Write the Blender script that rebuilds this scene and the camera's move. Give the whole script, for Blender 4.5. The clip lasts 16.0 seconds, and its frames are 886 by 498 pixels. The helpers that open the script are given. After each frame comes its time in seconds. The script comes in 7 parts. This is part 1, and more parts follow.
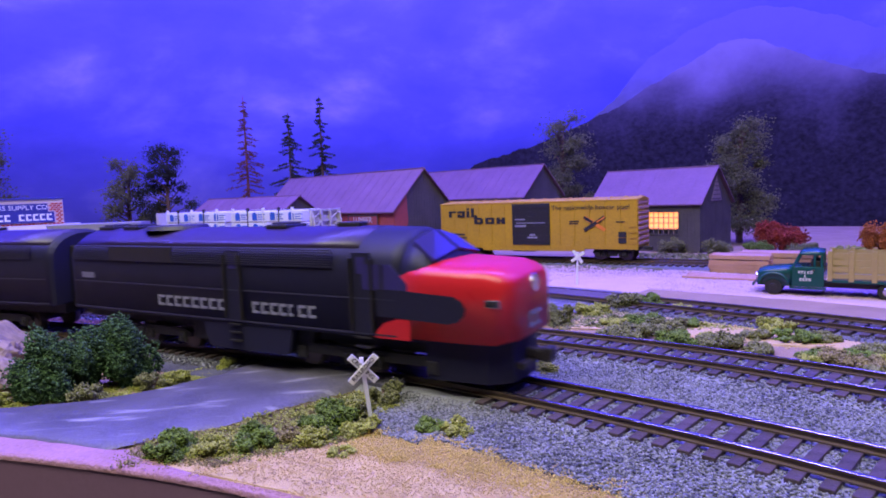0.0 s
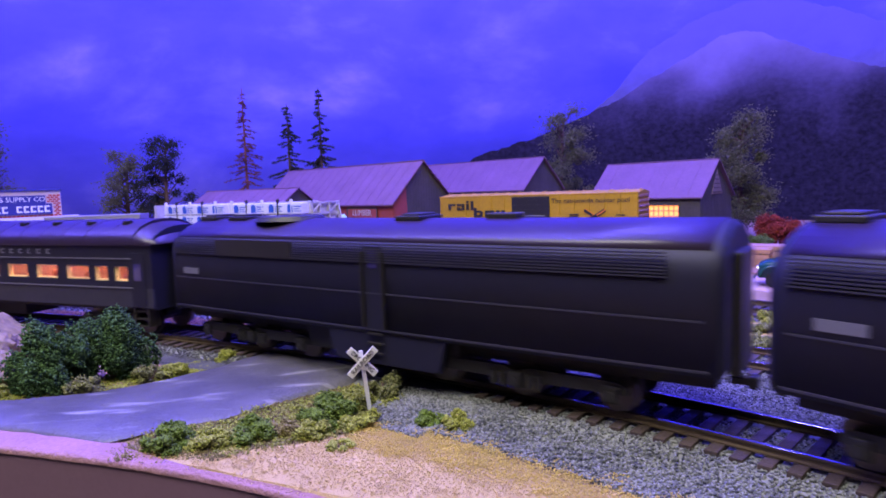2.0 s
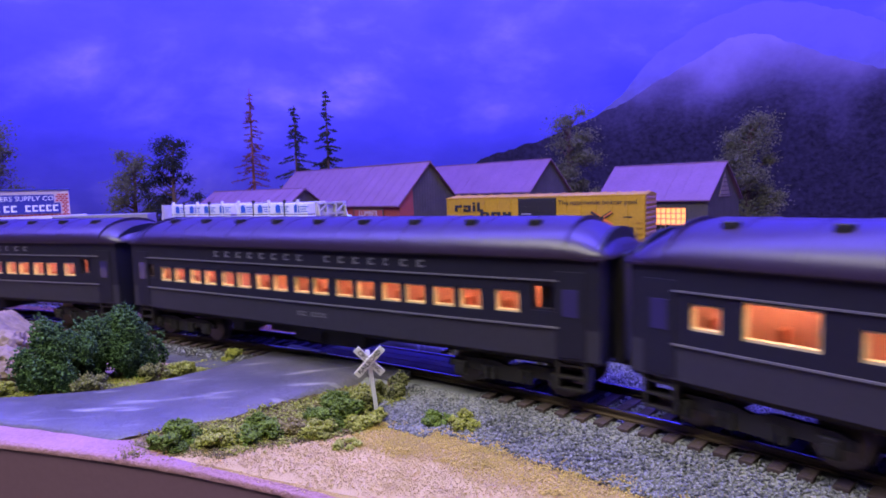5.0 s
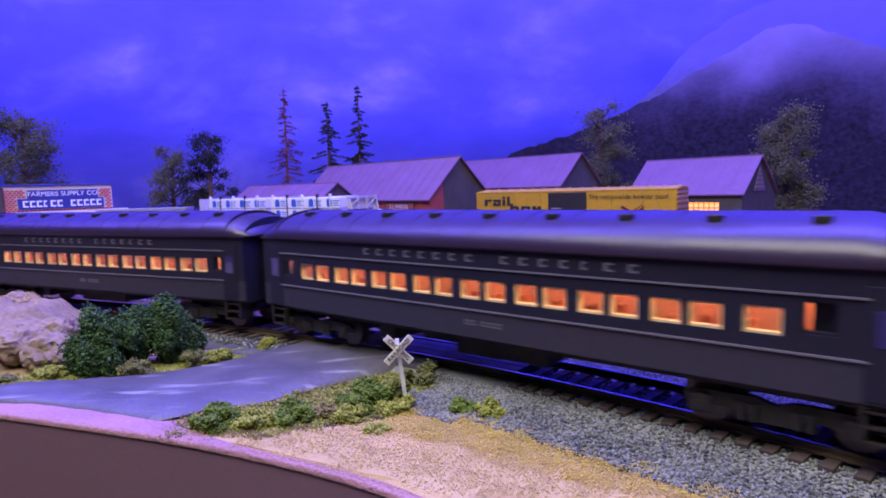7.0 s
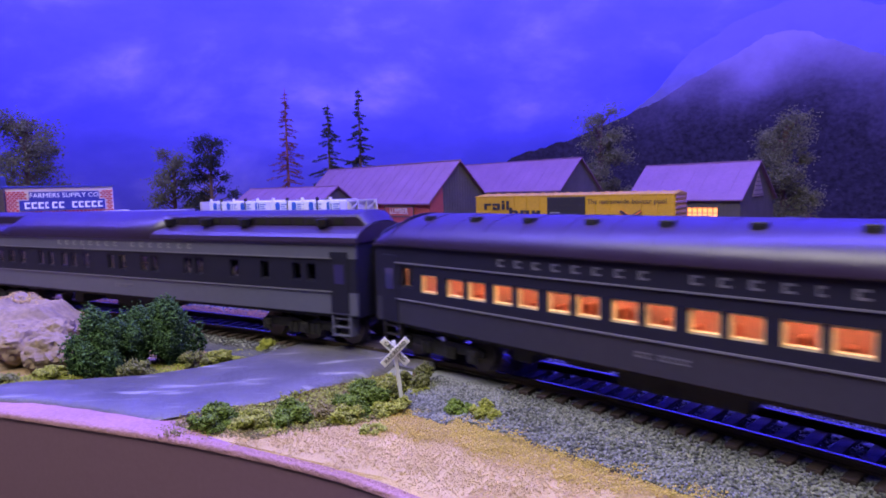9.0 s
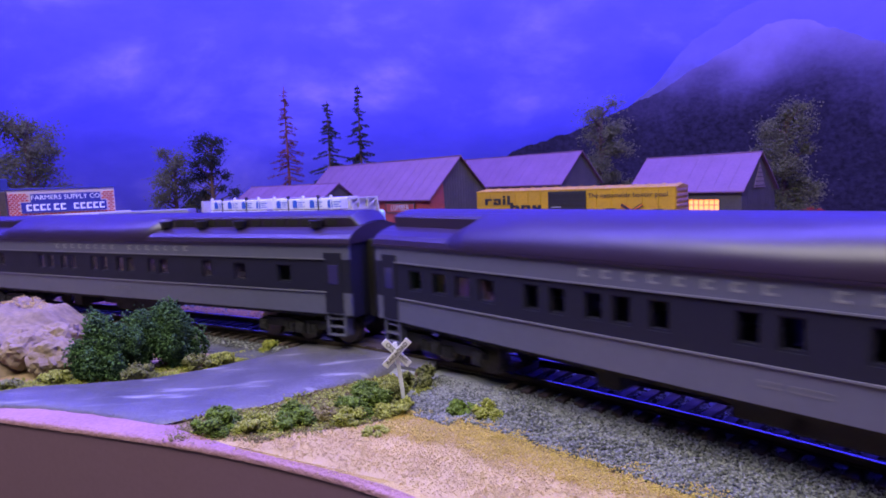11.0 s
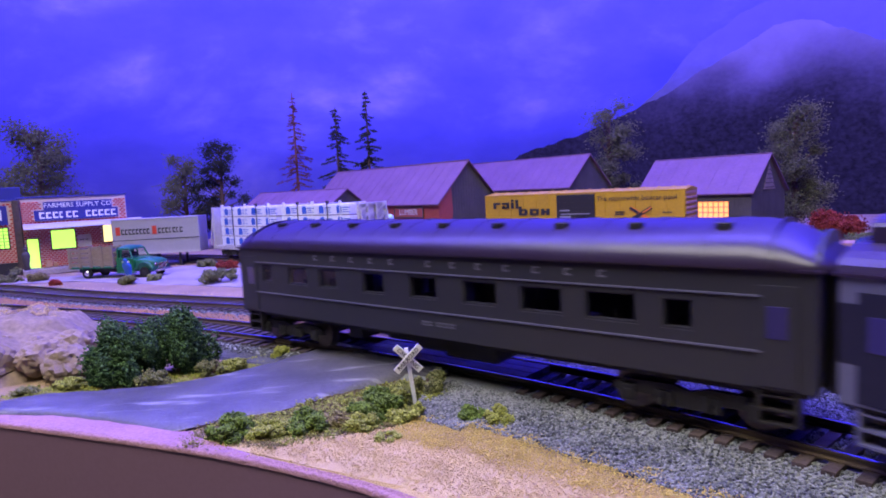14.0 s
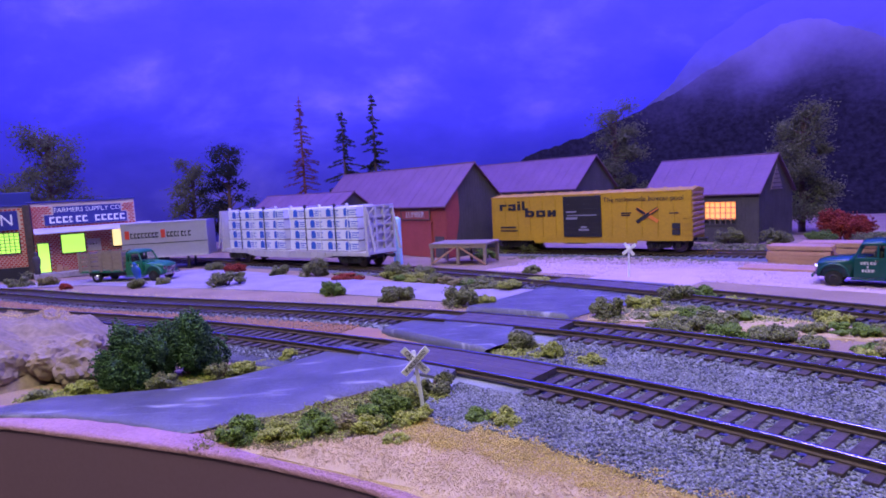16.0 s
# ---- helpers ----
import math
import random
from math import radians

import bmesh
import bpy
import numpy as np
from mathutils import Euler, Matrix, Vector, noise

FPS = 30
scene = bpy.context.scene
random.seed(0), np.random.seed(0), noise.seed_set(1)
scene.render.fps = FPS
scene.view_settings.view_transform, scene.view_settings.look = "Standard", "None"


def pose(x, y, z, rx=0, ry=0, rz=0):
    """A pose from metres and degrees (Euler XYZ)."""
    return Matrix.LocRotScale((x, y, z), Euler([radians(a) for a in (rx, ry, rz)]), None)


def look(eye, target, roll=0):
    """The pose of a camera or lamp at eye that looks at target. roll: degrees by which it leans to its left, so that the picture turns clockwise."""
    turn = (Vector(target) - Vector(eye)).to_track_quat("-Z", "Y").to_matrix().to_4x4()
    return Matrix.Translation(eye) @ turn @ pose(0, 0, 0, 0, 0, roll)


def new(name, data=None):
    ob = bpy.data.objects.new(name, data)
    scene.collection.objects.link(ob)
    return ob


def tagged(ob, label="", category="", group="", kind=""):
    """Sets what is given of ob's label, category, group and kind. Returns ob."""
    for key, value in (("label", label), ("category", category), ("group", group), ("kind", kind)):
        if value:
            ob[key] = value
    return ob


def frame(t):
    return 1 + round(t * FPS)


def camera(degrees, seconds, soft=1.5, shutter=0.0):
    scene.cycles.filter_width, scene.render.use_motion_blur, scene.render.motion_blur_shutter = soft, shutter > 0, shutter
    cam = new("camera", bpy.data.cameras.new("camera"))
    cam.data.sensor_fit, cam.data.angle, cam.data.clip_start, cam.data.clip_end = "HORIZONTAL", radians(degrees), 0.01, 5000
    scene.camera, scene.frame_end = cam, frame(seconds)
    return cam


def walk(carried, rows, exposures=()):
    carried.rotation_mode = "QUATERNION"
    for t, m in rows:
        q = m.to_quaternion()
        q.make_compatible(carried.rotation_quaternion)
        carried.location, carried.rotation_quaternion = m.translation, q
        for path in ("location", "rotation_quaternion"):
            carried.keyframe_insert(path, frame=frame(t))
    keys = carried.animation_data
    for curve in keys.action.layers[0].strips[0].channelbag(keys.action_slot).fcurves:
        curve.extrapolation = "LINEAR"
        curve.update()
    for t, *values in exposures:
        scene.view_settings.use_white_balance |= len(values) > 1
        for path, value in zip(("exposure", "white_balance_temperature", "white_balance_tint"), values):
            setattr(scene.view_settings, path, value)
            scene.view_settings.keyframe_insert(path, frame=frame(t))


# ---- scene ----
cam = camera(71.0, 16.0, soft=1.8, shutter=0.4)
PATH = [
    (0, -0.00111, 0.00743, 0.05714, 85.053, 2.122, -5.12),
    (0.5, -0.00095, 0.0081, 0.05766, 84.841, 2.18, -5),
    (1, -0.00088, 0.00835, 0.05727, 84.922, 2.201, -5.107),
    (1.5, -0.00145, 0.00901, 0.05659, 84.605, 1.922, -5.077),
    (2, -0.00128, 0.00909, 0.05681, 84.412, 1.995, -5.191),
    (2.5, -0.00089, 0.00868, 0.05787, 84.368, 2.225, -4.742),
    (3, -0.00115, 0.01036, 0.05746, 84.444, 2.2, -5.092),
    (3.5, -0.00144, 0.0103, 0.05689, 84.177, 2.05, -5.396),
    (6, -0.00188, 0.00756, 0.05619, 84.841, 1.476, -3.23),
    (6.5, -0.00163, 0.00597, 0.05646, 84.679, 1.695, -2.195),
    (7, -0.00124, 0.00455, 0.05604, 84.185, 1.737, -1.796),
    (7.5, -0.00166, 0.00481, 0.05633, 84.356, 1.602, -1.664),
    (8, -0.00068, 0.00366, 0.05651, 84.265, 1.784, -1.797),
    (8.5, -0.00102, 0.00283, 0.05647, 84.557, 1.593, -1.713),
    (9, -0.00018, 0.0022, 0.0562, 84.519, 1.421, -1.713),
    (11.5, 0.00054, 0.0021, 0.05847, 83.893, 2.59, -1.39),
    (12, 0.00022, 0.00156, 0.05817, 83.954, 2.605, -0.987),
    (12.5, 8e-05, 0.00178, 0.05817, 83.833, 2.501, -0.851),
    (13, -0.00021, 0.00209, 0.05851, 84.137, 2.421, -0.92),
    (13.5, 0.00011, 0.00231, 0.05863, 84.45, 2.524, -1.075),
    (14, -7e-05, 0.00133, 0.05895, 84.313, 2.802, -0.891),
    (14.5, 0.00084, 0.00034, 0.05992, 84.311, 3.121, -0.635),
    (15, 0.00069, -0.00141, 0.05973, 84.473, 3.172, -0.428),
    (15.5, 0.00034, -0.00164, 0.05974, 84.412, 3.044, -0.375),
    (16, 0, 0, 0.0595, 84.491, 3.185, -0.307),
]
walk(cam, [(t, pose(x, y, z, rx, ry, rz)) for t, x, y, z, rx, ry, rz in PATH], [(0, 0.1), (1, 0.22), (3.6, 0.2), (6, 0.16), (13.2, 0.18), (15.0, 0.12), (15.6, -0.06), (16, -0.10)])

# ---- light ----
world = bpy.data.worlds.new("room_dark")
world.use_nodes = True
world.node_tree.nodes["Background"].inputs[0].default_value = (0.10, 0.07, 0.30, 1)
world.node_tree.nodes["Background"].inputs[1].default_value = 0.10
scene.world = world
scene.view_settings.exposure = 0.0


def area(name, eye, target, sx, sy, colour, watts, spread=180):
    data = bpy.data.lights.new(name, "AREA")
    data.shape, data.size, data.size_y = "RECTANGLE", sx, sy
    data.color, data.energy, data.spread = colour, watts, radians(spread)
    ob = new(name, data)
    ob.matrix_world = look(eye, target)
    return ob


BLUE = (0.13, 0.095, 1.0)
# the blue strip over the layout's back edge, the strip over its middle and the room's lamp over the aisle
area("backdrop_strip_light", (-0.33, 0.55, 0.95), (-0.28, 0.98, 0.22), 2.8, 0.05, BLUE, 44.0)
area("side_strip_light", (0.62, 0.15, 0.95), (0.95, 0.40, 0.2), 1.2, 0.05, BLUE, 10.0)
area("overhead_strip_light", (0.0, 0.50, 1.0), (0.0, 0.45, 0.0), 2.4, 0.10, (0.17, 0.14, 1.0), 18.5)
area("room_lamp", (-0.14, -0.06, 0.72), (0.02, 0.24, 0.0), 0.9, 0.4, (1.0, 0.94, 0.84), 8.4)

# ---- materials ----
MM = 0.001


def mat(name, colour, rough=0.6, metal=0.0, second=None, grain=1500.0, patch=60.0, amount=0.35, bump=0.0, spec=0.5,
        emit=None, power=0.0, island=0.0, rand=0.0, bump_scale=None):
    """A painted or natural surface: fine grain and broad patches over the base colour, with a bump of the grain's size."""
    m = bpy.data.materials.new(name)
    m.use_nodes = True
    nt = m.node_tree
    n, l = nt.nodes, nt.links
    b = n["Principled BSDF"]
    b.inputs["Roughness"].default_value = rough
    b.inputs["Metallic"].default_value = metal
    b.inputs["Specular IOR Level"].default_value = spec
    co = n.new("ShaderNodeTexCoord")
    second = second or tuple(c * 0.55 for c in colour)

    def noise_tex(scale, detail):
        t = n.new("ShaderNodeTexNoise")
        t.inputs["Scale"].default_value, t.inputs["Detail"].default_value = scale, detail
        l.new(co.outputs["Object"], t.inputs["Vector"])
        return t.outputs["Fac"]

    def math_node(op, a, b2):
        t = n.new("ShaderNodeMath")
        t.operation = op
        for k, v in enumerate((a, b2)):
            if isinstance(v, (int, float)):
                t.inputs[k].default_value = v
            else:
                l.new(v, t.inputs[k])
        return t.outputs[0]

    fine, broad = noise_tex(grain, 3), noise_tex(patch, 5)
    fac = math_node("ADD", math_node("MULTIPLY", fine, 0.5), math_node("MULTIPLY", broad, 0.5))
    fac = math_node("MULTIPLY", math_node("SUBTRACT", fac, 0.5), 2.6)
    fac = math_node("ADD", fac, 0.5)
    if island:
        g = n.new("ShaderNodeNewGeometry")
        fac = math_node("ADD", fac, math_node("MULTIPLY", math_node("SUBTRACT", g.outputs["Random Per Island"], 0.5), island))
    if rand:
        o = n.new("ShaderNodeObjectInfo")
        fac = math_node("ADD", fac, math_node("MULTIPLY", math_node("SUBTRACT", o.outputs["Random"], 0.5), rand))
    fac = math_node("MULTIPLY", fac, amount)
    mix = n.new("ShaderNodeMix")
    mix.data_type, mix.clamp_factor = "RGBA", True
    l.new(fac, mix.inputs["Factor"])
    mix.inputs["A"].default_value, mix.inputs["B"].default_value = (*colour, 1), (*second, 1)
    l.new(mix.outputs["Result"], b.inputs["Base Color"])
    rr = math_node("ADD", math_node("MULTIPLY", math_node("SUBTRACT", broad, 0.5), 0.35), rough)
    l.new(rr, b.inputs["Roughness"])
    if bump:
        bn = n.new("ShaderNodeBump")
        bn.inputs["Strength"].default_value = 1.0
        bn.inputs["Distance"].default_value = bump * MM
        l.new(noise_tex(bump_scale, 4) if bump_scale else fine, bn.inputs["Height"])
        l.new(bn.outputs[0], b.inputs["Normal"])
    if emit:
        b.inputs["Emission Color"].default_value = (*emit, 1)
        b.inputs["Emission Strength"].default_value = power
    return m


M = {}
M["asphalt"] = mat("worn_asphalt", (0.165, 0.155, 0.185), 0.42, second=(0.05, 0.049, 0.056), grain=1700, patch=55, amount=1.0, bump=0.22, spec=0.5)
M["dirt"] = mat("sandy_dirt", (0.40, 0.28, 0.17), 0.95, second=(0.20, 0.145, 0.09), grain=1800, patch=40, amount=0.8, bump=0.5, spec=0.2)
M["edge"] = mat("pink_painted_plaster", (0.44, 0.23, 0.28), 0.8, second=(0.24, 0.125, 0.145), grain=900, patch=45, amount=0.8, bump=0.6)
M["fascia"] = mat("brown_painted_fascia", (0.265, 0.15, 0.23), 0.7, second=(0.21, 0.115, 0.18), grain=700, patch=12, amount=0.5, bump=0.05)
M["stone"] = mat("grey_ballast", (0.30, 0.31, 0.30), 0.9, second=(0.07, 0.075, 0.075), grain=1500, patch=90, amount=0.9, bump=0.25, island=1.3, spec=0.25)
M["stone_dark"] = mat("dark_ballast", (0.16, 0.16, 0.17), 0.9, second=(0.05, 0.05, 0.06), grain=1500, patch=90, amount=0.9, bump=0.25, island=1.3, spec=0.25)
M["cinder"] = mat("orange_cinder", (0.46, 0.24, 0.11), 0.95, second=(0.25, 0.16, 0.12), grain=1500, patch=80, amount=0.8, bump=0.3, island=1.0, spec=0.2)
M["pale_gravel"] = mat("pale_yard_gravel", (0.64, 0.46, 0.43), 0.95, second=(0.48, 0.34, 0.31), grain=1300, patch=50, amount=0.8, bump=0.5, spec=0.2, island=0.8)
M["lot"] = mat("pale_concrete_lot", (0.40, 0.34, 0.33), 0.85, second=(0.20, 0.17, 0.165), grain=700, patch=45, amount=0.9, bump=0.5)
M["tie"] = mat("dark_brown_ties", (0.085, 0.058, 0.05), 0.75, second=(0.03, 0.022, 0.02), grain=1400, patch=300, amount=0.8, bump=0.15, rand=0.6)
M["plank"] = mat("crossing_planks", (0.115, 0.085, 0.085), 0.5, second=(0.06, 0.045, 0.045), grain=1400, patch=120, amount=0.8, bump=0.12, rand=0.5)
M["rail"] = mat("weathered_rail", (0.095, 0.062, 0.036), 0.65, 0.0, second=(0.05, 0.034, 0.022), grain=900, patch=70, amount=0.7)
M["railtop"] = mat("polished_rail_head", (0.62, 0.60, 0.58), 0.22, 1.0, second=(0.42, 0.38, 0.34), grain=900, patch=60, amount=0.6)
M["tan_soil"] = mat("tan_turf_soil", (0.62, 0.46, 0.22), 0.95, second=(0.42, 0.31, 0.14), grain=2600, patch=70, amount=0.8, bump=0.3, spec=0.15)
# cream on lit cars only: lamplight caught by the frames, put into their colour
M["frame_cream"] = mat("lamplight_cream_window_frame", (0.78, 0.62, 0.36), 0.6, second=(0.6, 0.46, 0.26), amount=0.4)
M["tan_grass"] = mat("dry_tan_turf", (0.70, 0.53, 0.24), 0.95, second=(0.50, 0.37, 0.16), grain=1500, patch=60, amount=0.7, island=0.6, spec=0.15)
M["yellow_grass"] = mat("yellow_turf", (0.74, 0.56, 0.15), 0.95, second=(0.50, 0.40, 0.12), grain=1500, patch=60, amount=0.7, island=0.6, spec=0.15)
M["olive"] = mat("olive_turf", (0.30, 0.26, 0.10), 0.95, second=(0.12, 0.10, 0.045), grain=1500, patch=60, amount=0.8, island=1.2, spec=0.15)
M["green"] = mat("green_foam_foliage", (0.18, 0.26, 0.05), 0.95, second=(0.085, 0.13, 0.028), grain=900, patch=120, amount=0.8, island=1.3, spec=0.15)
M["lime"] = mat("light_green_foam_foliage", (0.40, 0.42, 0.09), 0.9, second=(0.16, 0.18, 0.04), grain=900, patch=120, amount=0.8, island=1.3, spec=0.15)
M["deep_green"] = mat("deep_green_foam_foliage", (0.11, 0.20, 0.075), 0.95, second=(0.03, 0.06, 0.028), grain=900, patch=120, amount=0.8, island=1.3, spec=0.05)
M["sage"] = mat("grey_green_foliage", (0.25, 0.26, 0.10), 0.9, second=(0.09, 0.095, 0.04), grain=900, patch=120, amount=0.8, island=1.3, spec=0.15)
M["tree_leaf"] = mat("brown_green_tree_foliage", (0.19, 0.19, 0.085), 0.95, second=(0.075, 0.08, 0.042), grain=900, patch=60, amount=0.8, island=1.3, spec=0.15)
M["needle"] = mat("dark_conifer_needles", (0.045, 0.055, 0.035), 0.9, second=(0.02, 0.022, 0.02), grain=900, patch=60, amount=0.8, island=1.0, spec=0.15)
M["dry_needle"] = mat("dry_red_brown_needles", (0.20, 0.075, 0.06), 0.9, second=(0.08, 0.035, 0.03), grain=900, patch=60, amount=0.8, island=1.0, spec=0.1)
M["red_leaf"] = mat("rust_red_foliage", (0.34, 0.055, 0.03), 0.9, second=(0.14, 0.03, 0.02), grain=900, patch=60, amount=0.8, island=1.2, spec=0.15)
M["orange_leaf"] = mat("orange_foliage", (0.50, 0.17, 0.03), 0.9, second=(0.25, 0.09, 0.02), grain=900, patch=60, amount=0.8, island=1.2, spec=0.15)
M["bark"] = mat("brown_bark", (0.14, 0.08, 0.06), 0.9, second=(0.07, 0.045, 0.035), grain=900, patch=90, amount=0.8, bump=0.3)
M["red_bark"] = mat("reddish_pine_bark", (0.26, 0.09, 0.06), 0.9, second=(0.13, 0.05, 0.04), grain=900, patch=90, amount=0.8, bump=0.3)
M["rock"] = mat("pale_plaster_rock", (0.36, 0.265, 0.185), 0.95, second=(0.12, 0.09, 0.07), grain=500, patch=45, amount=0.8, bump=0.6, bump_scale=350)
M["grey"] = mat("dark_grey_train_paint", (0.018, 0.017, 0.040), 0.55, second=(0.013, 0.012, 0.029), grain=600, patch=35, amount=0.7, spec=0.3)
M["mid_grey"] = mat("mid_grey_train_paint", (0.042, 0.039, 0.066), 0.55, second=(0.032, 0.030, 0.052), grain=600, patch=35, amount=0.7, spec=0.35)
M["belt"] = mat("dull_silver_stripe_paint", (0.17, 0.165, 0.22), 0.5, second=(0.11, 0.11, 0.15), amount=0.5)
M["roof_grey"] = mat("dark_roof_paint", (0.034, 0.020, 0.052), 0.38, second=(0.023, 0.014, 0.036), grain=700, patch=35, amount=0.8, spec=0.55)
M["light_grey"] = mat("light_grey_train_paint", (0.125, 0.125, 0.20), 0.45, second=(0.098, 0.098, 0.155), grain=600, patch=35, amount=0.6)
M["olive_car"] = mat("olive_grey_train_paint", (0.027, 0.027, 0.042), 0.5, second=(0.032, 0.031, 0.036), grain=600, patch=35, amount=0.6)
M["scarlet"] = mat("scarlet_paint", (0.62, 0.022, 0.03), 0.34, second=(0.48, 0.016, 0.022), grain=600, patch=40, amount=0.5)
M["black"] = mat("black_metal", (0.018, 0.017, 0.017), 0.5, second=(0.03, 0.024, 0.02), grain=700, patch=80, amount=0.7)
M["under"] = mat("grimy_underframe", (0.016, 0.015, 0.018), 0.7, second=(0.028, 0.024, 0.023), grain=900, patch=120, amount=0.8, bump=0.1)
M["wheel"] = mat("dark_steel_wheel", (0.16, 0.13, 0.12), 0.4, 0.7, second=(0.07, 0.055, 0.05), grain=900, patch=120, amount=0.7)
M["silver"] = mat("pale_lettering_paint", (0.25, 0.25, 0.29), 0.5, second=(0.19, 0.19, 0.22), amount=0.4)
M["white"] = mat("white_paint", (0.80, 0.80, 0.80), 0.5, second=(0.62, 0.62, 0.62), grain=900, patch=90, amount=0.5)
M["ink"] = mat("black_lettering", (0.02, 0.02, 0.022), 0.5, amount=0.3)
M["yellow"] = mat("yellow_boxcar_paint", (0.52, 0.31, 0.010), 0.55, second=(0.26, 0.15, 0.015), grain=500, patch=30, amount=0.6)
M["orange"] = mat("orange_marking_paint", (0.75, 0.22, 0.03), 0.5, amount=0.3)
M["roof_violet"] = mat("weathered_metal_roofing", (0.205, 0.11, 0.14), 0.55, second=(0.13, 0.07, 0.09), grain=400, patch=40, amount=0.7, bump=0.05)
M["barn_red"] = mat("faded_red_boards", (0.36, 0.065, 0.045), 0.75, second=(0.22, 0.05, 0.04), grain=500, patch=60, amount=0.7, bump=0.05)
M["barn_grey"] = mat("weathered_grey_boards", (0.085, 0.074, 0.064), 0.85, second=(0.045, 0.039, 0.036), grain=500, patch=60, amount=0.8, bump=0.05)
M["wood"] = mat("fresh_lumber", (0.50, 0.29, 0.17), 0.7, second=(0.36, 0.19, 0.11), grain=900, patch=150, amount=0.7, bump=0.05, rand=0.6)
M["old_wood"] = mat("weathered_timber", (0.30, 0.23, 0.18), 0.8, second=(0.17, 0.13, 0.10), grain=900, patch=150, amount=0.7, bump=0.05)
M["brick"] = mat("red_brick", (0.50, 0.045, 0.04), 0.8, second=(0.34, 0.035, 0.03), grain=700, patch=90, amount=0.7, rand=0.9)
M["mortar"] = mat("pale_mortar", (0.62, 0.50, 0.47), 0.9, second=(0.45, 0.36, 0.33), amount=0.6)
M["navy"] = mat("navy_blue_paint", (0.025, 0.03, 0.22), 0.5, second=(0.015, 0.02, 0.14), amount=0.5)
M["wrap"] = mat("white_lumber_wrap", (0.78, 0.79, 0.82), 0.45, second=(0.62, 0.62, 0.66), grain=400, patch=90, amount=0.6, bump=0.25, bump_scale=300)
M["wrap_blue"] = mat("blue_printed_marks", (0.03, 0.12, 0.55), 0.5, amount=0.4)
M["car_white"] = mat("pale_freight_car_paint", (0.58, 0.56, 0.56), 0.55, second=(0.36, 0.32, 0.30), grain=600, patch=50, amount=0.7)
M["truck_green"] = mat("glossy_dark_green_paint", (0.012, 0.075, 0.065), 0.2, second=(0.01, 0.06, 0.055), amount=0.4)
M["truck_lime"] = mat("green_truck_paint", (0.02, 0.16, 0.07), 0.3, second=(0.015, 0.11, 0.05), amount=0.4)
M["stake"] = mat("tan_stake_boards", (0.40, 0.30, 0.12), 0.6, second=(0.30, 0.22, 0.09), grain=700, patch=80, amount=0.5)
M["tyre"] = mat("black_tyre", (0.015, 0.015, 0.015), 0.75, amount=0.4)
M["chrome"] = mat("silver_trim", (0.75, 0.75, 0.76), 0.25, 1.0, amount=0.3)
# violet-blue base colour stands in for the sky mirrored in the glass
M["glass"] = mat("dark_glass_sky_tint", (0.05, 0.04, 0.16), 0.06, amount=0.2, spec=1.0)
M["trailer"] = mat("silver_trailer_skin", (0.46, 0.45, 0.48), 0.4, 0.3, second=(0.36, 0.35, 0.37), grain=500, patch=40, amount=0.6)
M["red_ink"] = mat("red_lettering", (0.60, 0.06, 0.03), 0.5, amount=0.3)
M["lamp_warm"] = mat("warm_lit_lamp", (0.9, 0.6, 0.3), 0.5, emit=(1.0, 0.60, 0.38), power=25.0)
M["lamp_green"] = mat("green_lit_window", (0.6, 0.9, 0.2), 0.5, emit=(0.55, 1.0, 0.14), power=1.05)
M["lamp_orange"] = mat("orange_lit_window", (0.9, 0.5, 0.2), 0.5, emit=(1.0, 0.30, 0.05), power=1.5)
M["lamp_cream"] = mat("cream_lit_window", (0.9, 0.8, 0.5), 0.5, emit=(1.0, 0.75, 0.35), power=1.3)
M["seat"] = mat("red_brown_seats", (0.46, 0.13, 0.07), 0.8, second=(0.28, 0.08, 0.05), amount=0.6)
M["inner"] = mat("cream_interior_lining", (0.72, 0.31, 0.23), 0.7, second=(0.52, 0.18, 0.12), amount=0.5)
M["cyan"] = mat("pale_cyan_tank", (0.45, 0.80, 0.80), 0.4, second=(0.35, 0.65, 0.66), amount=0.5)
M["cloth_blue"] = mat("blue_figure_paint", (0.03, 0.12, 0.42), 0.7, amount=0.3)
M["cloth_dark"] = mat("dark_figure_paint", (0.06, 0.05, 0.06), 0.7, amount=0.3)


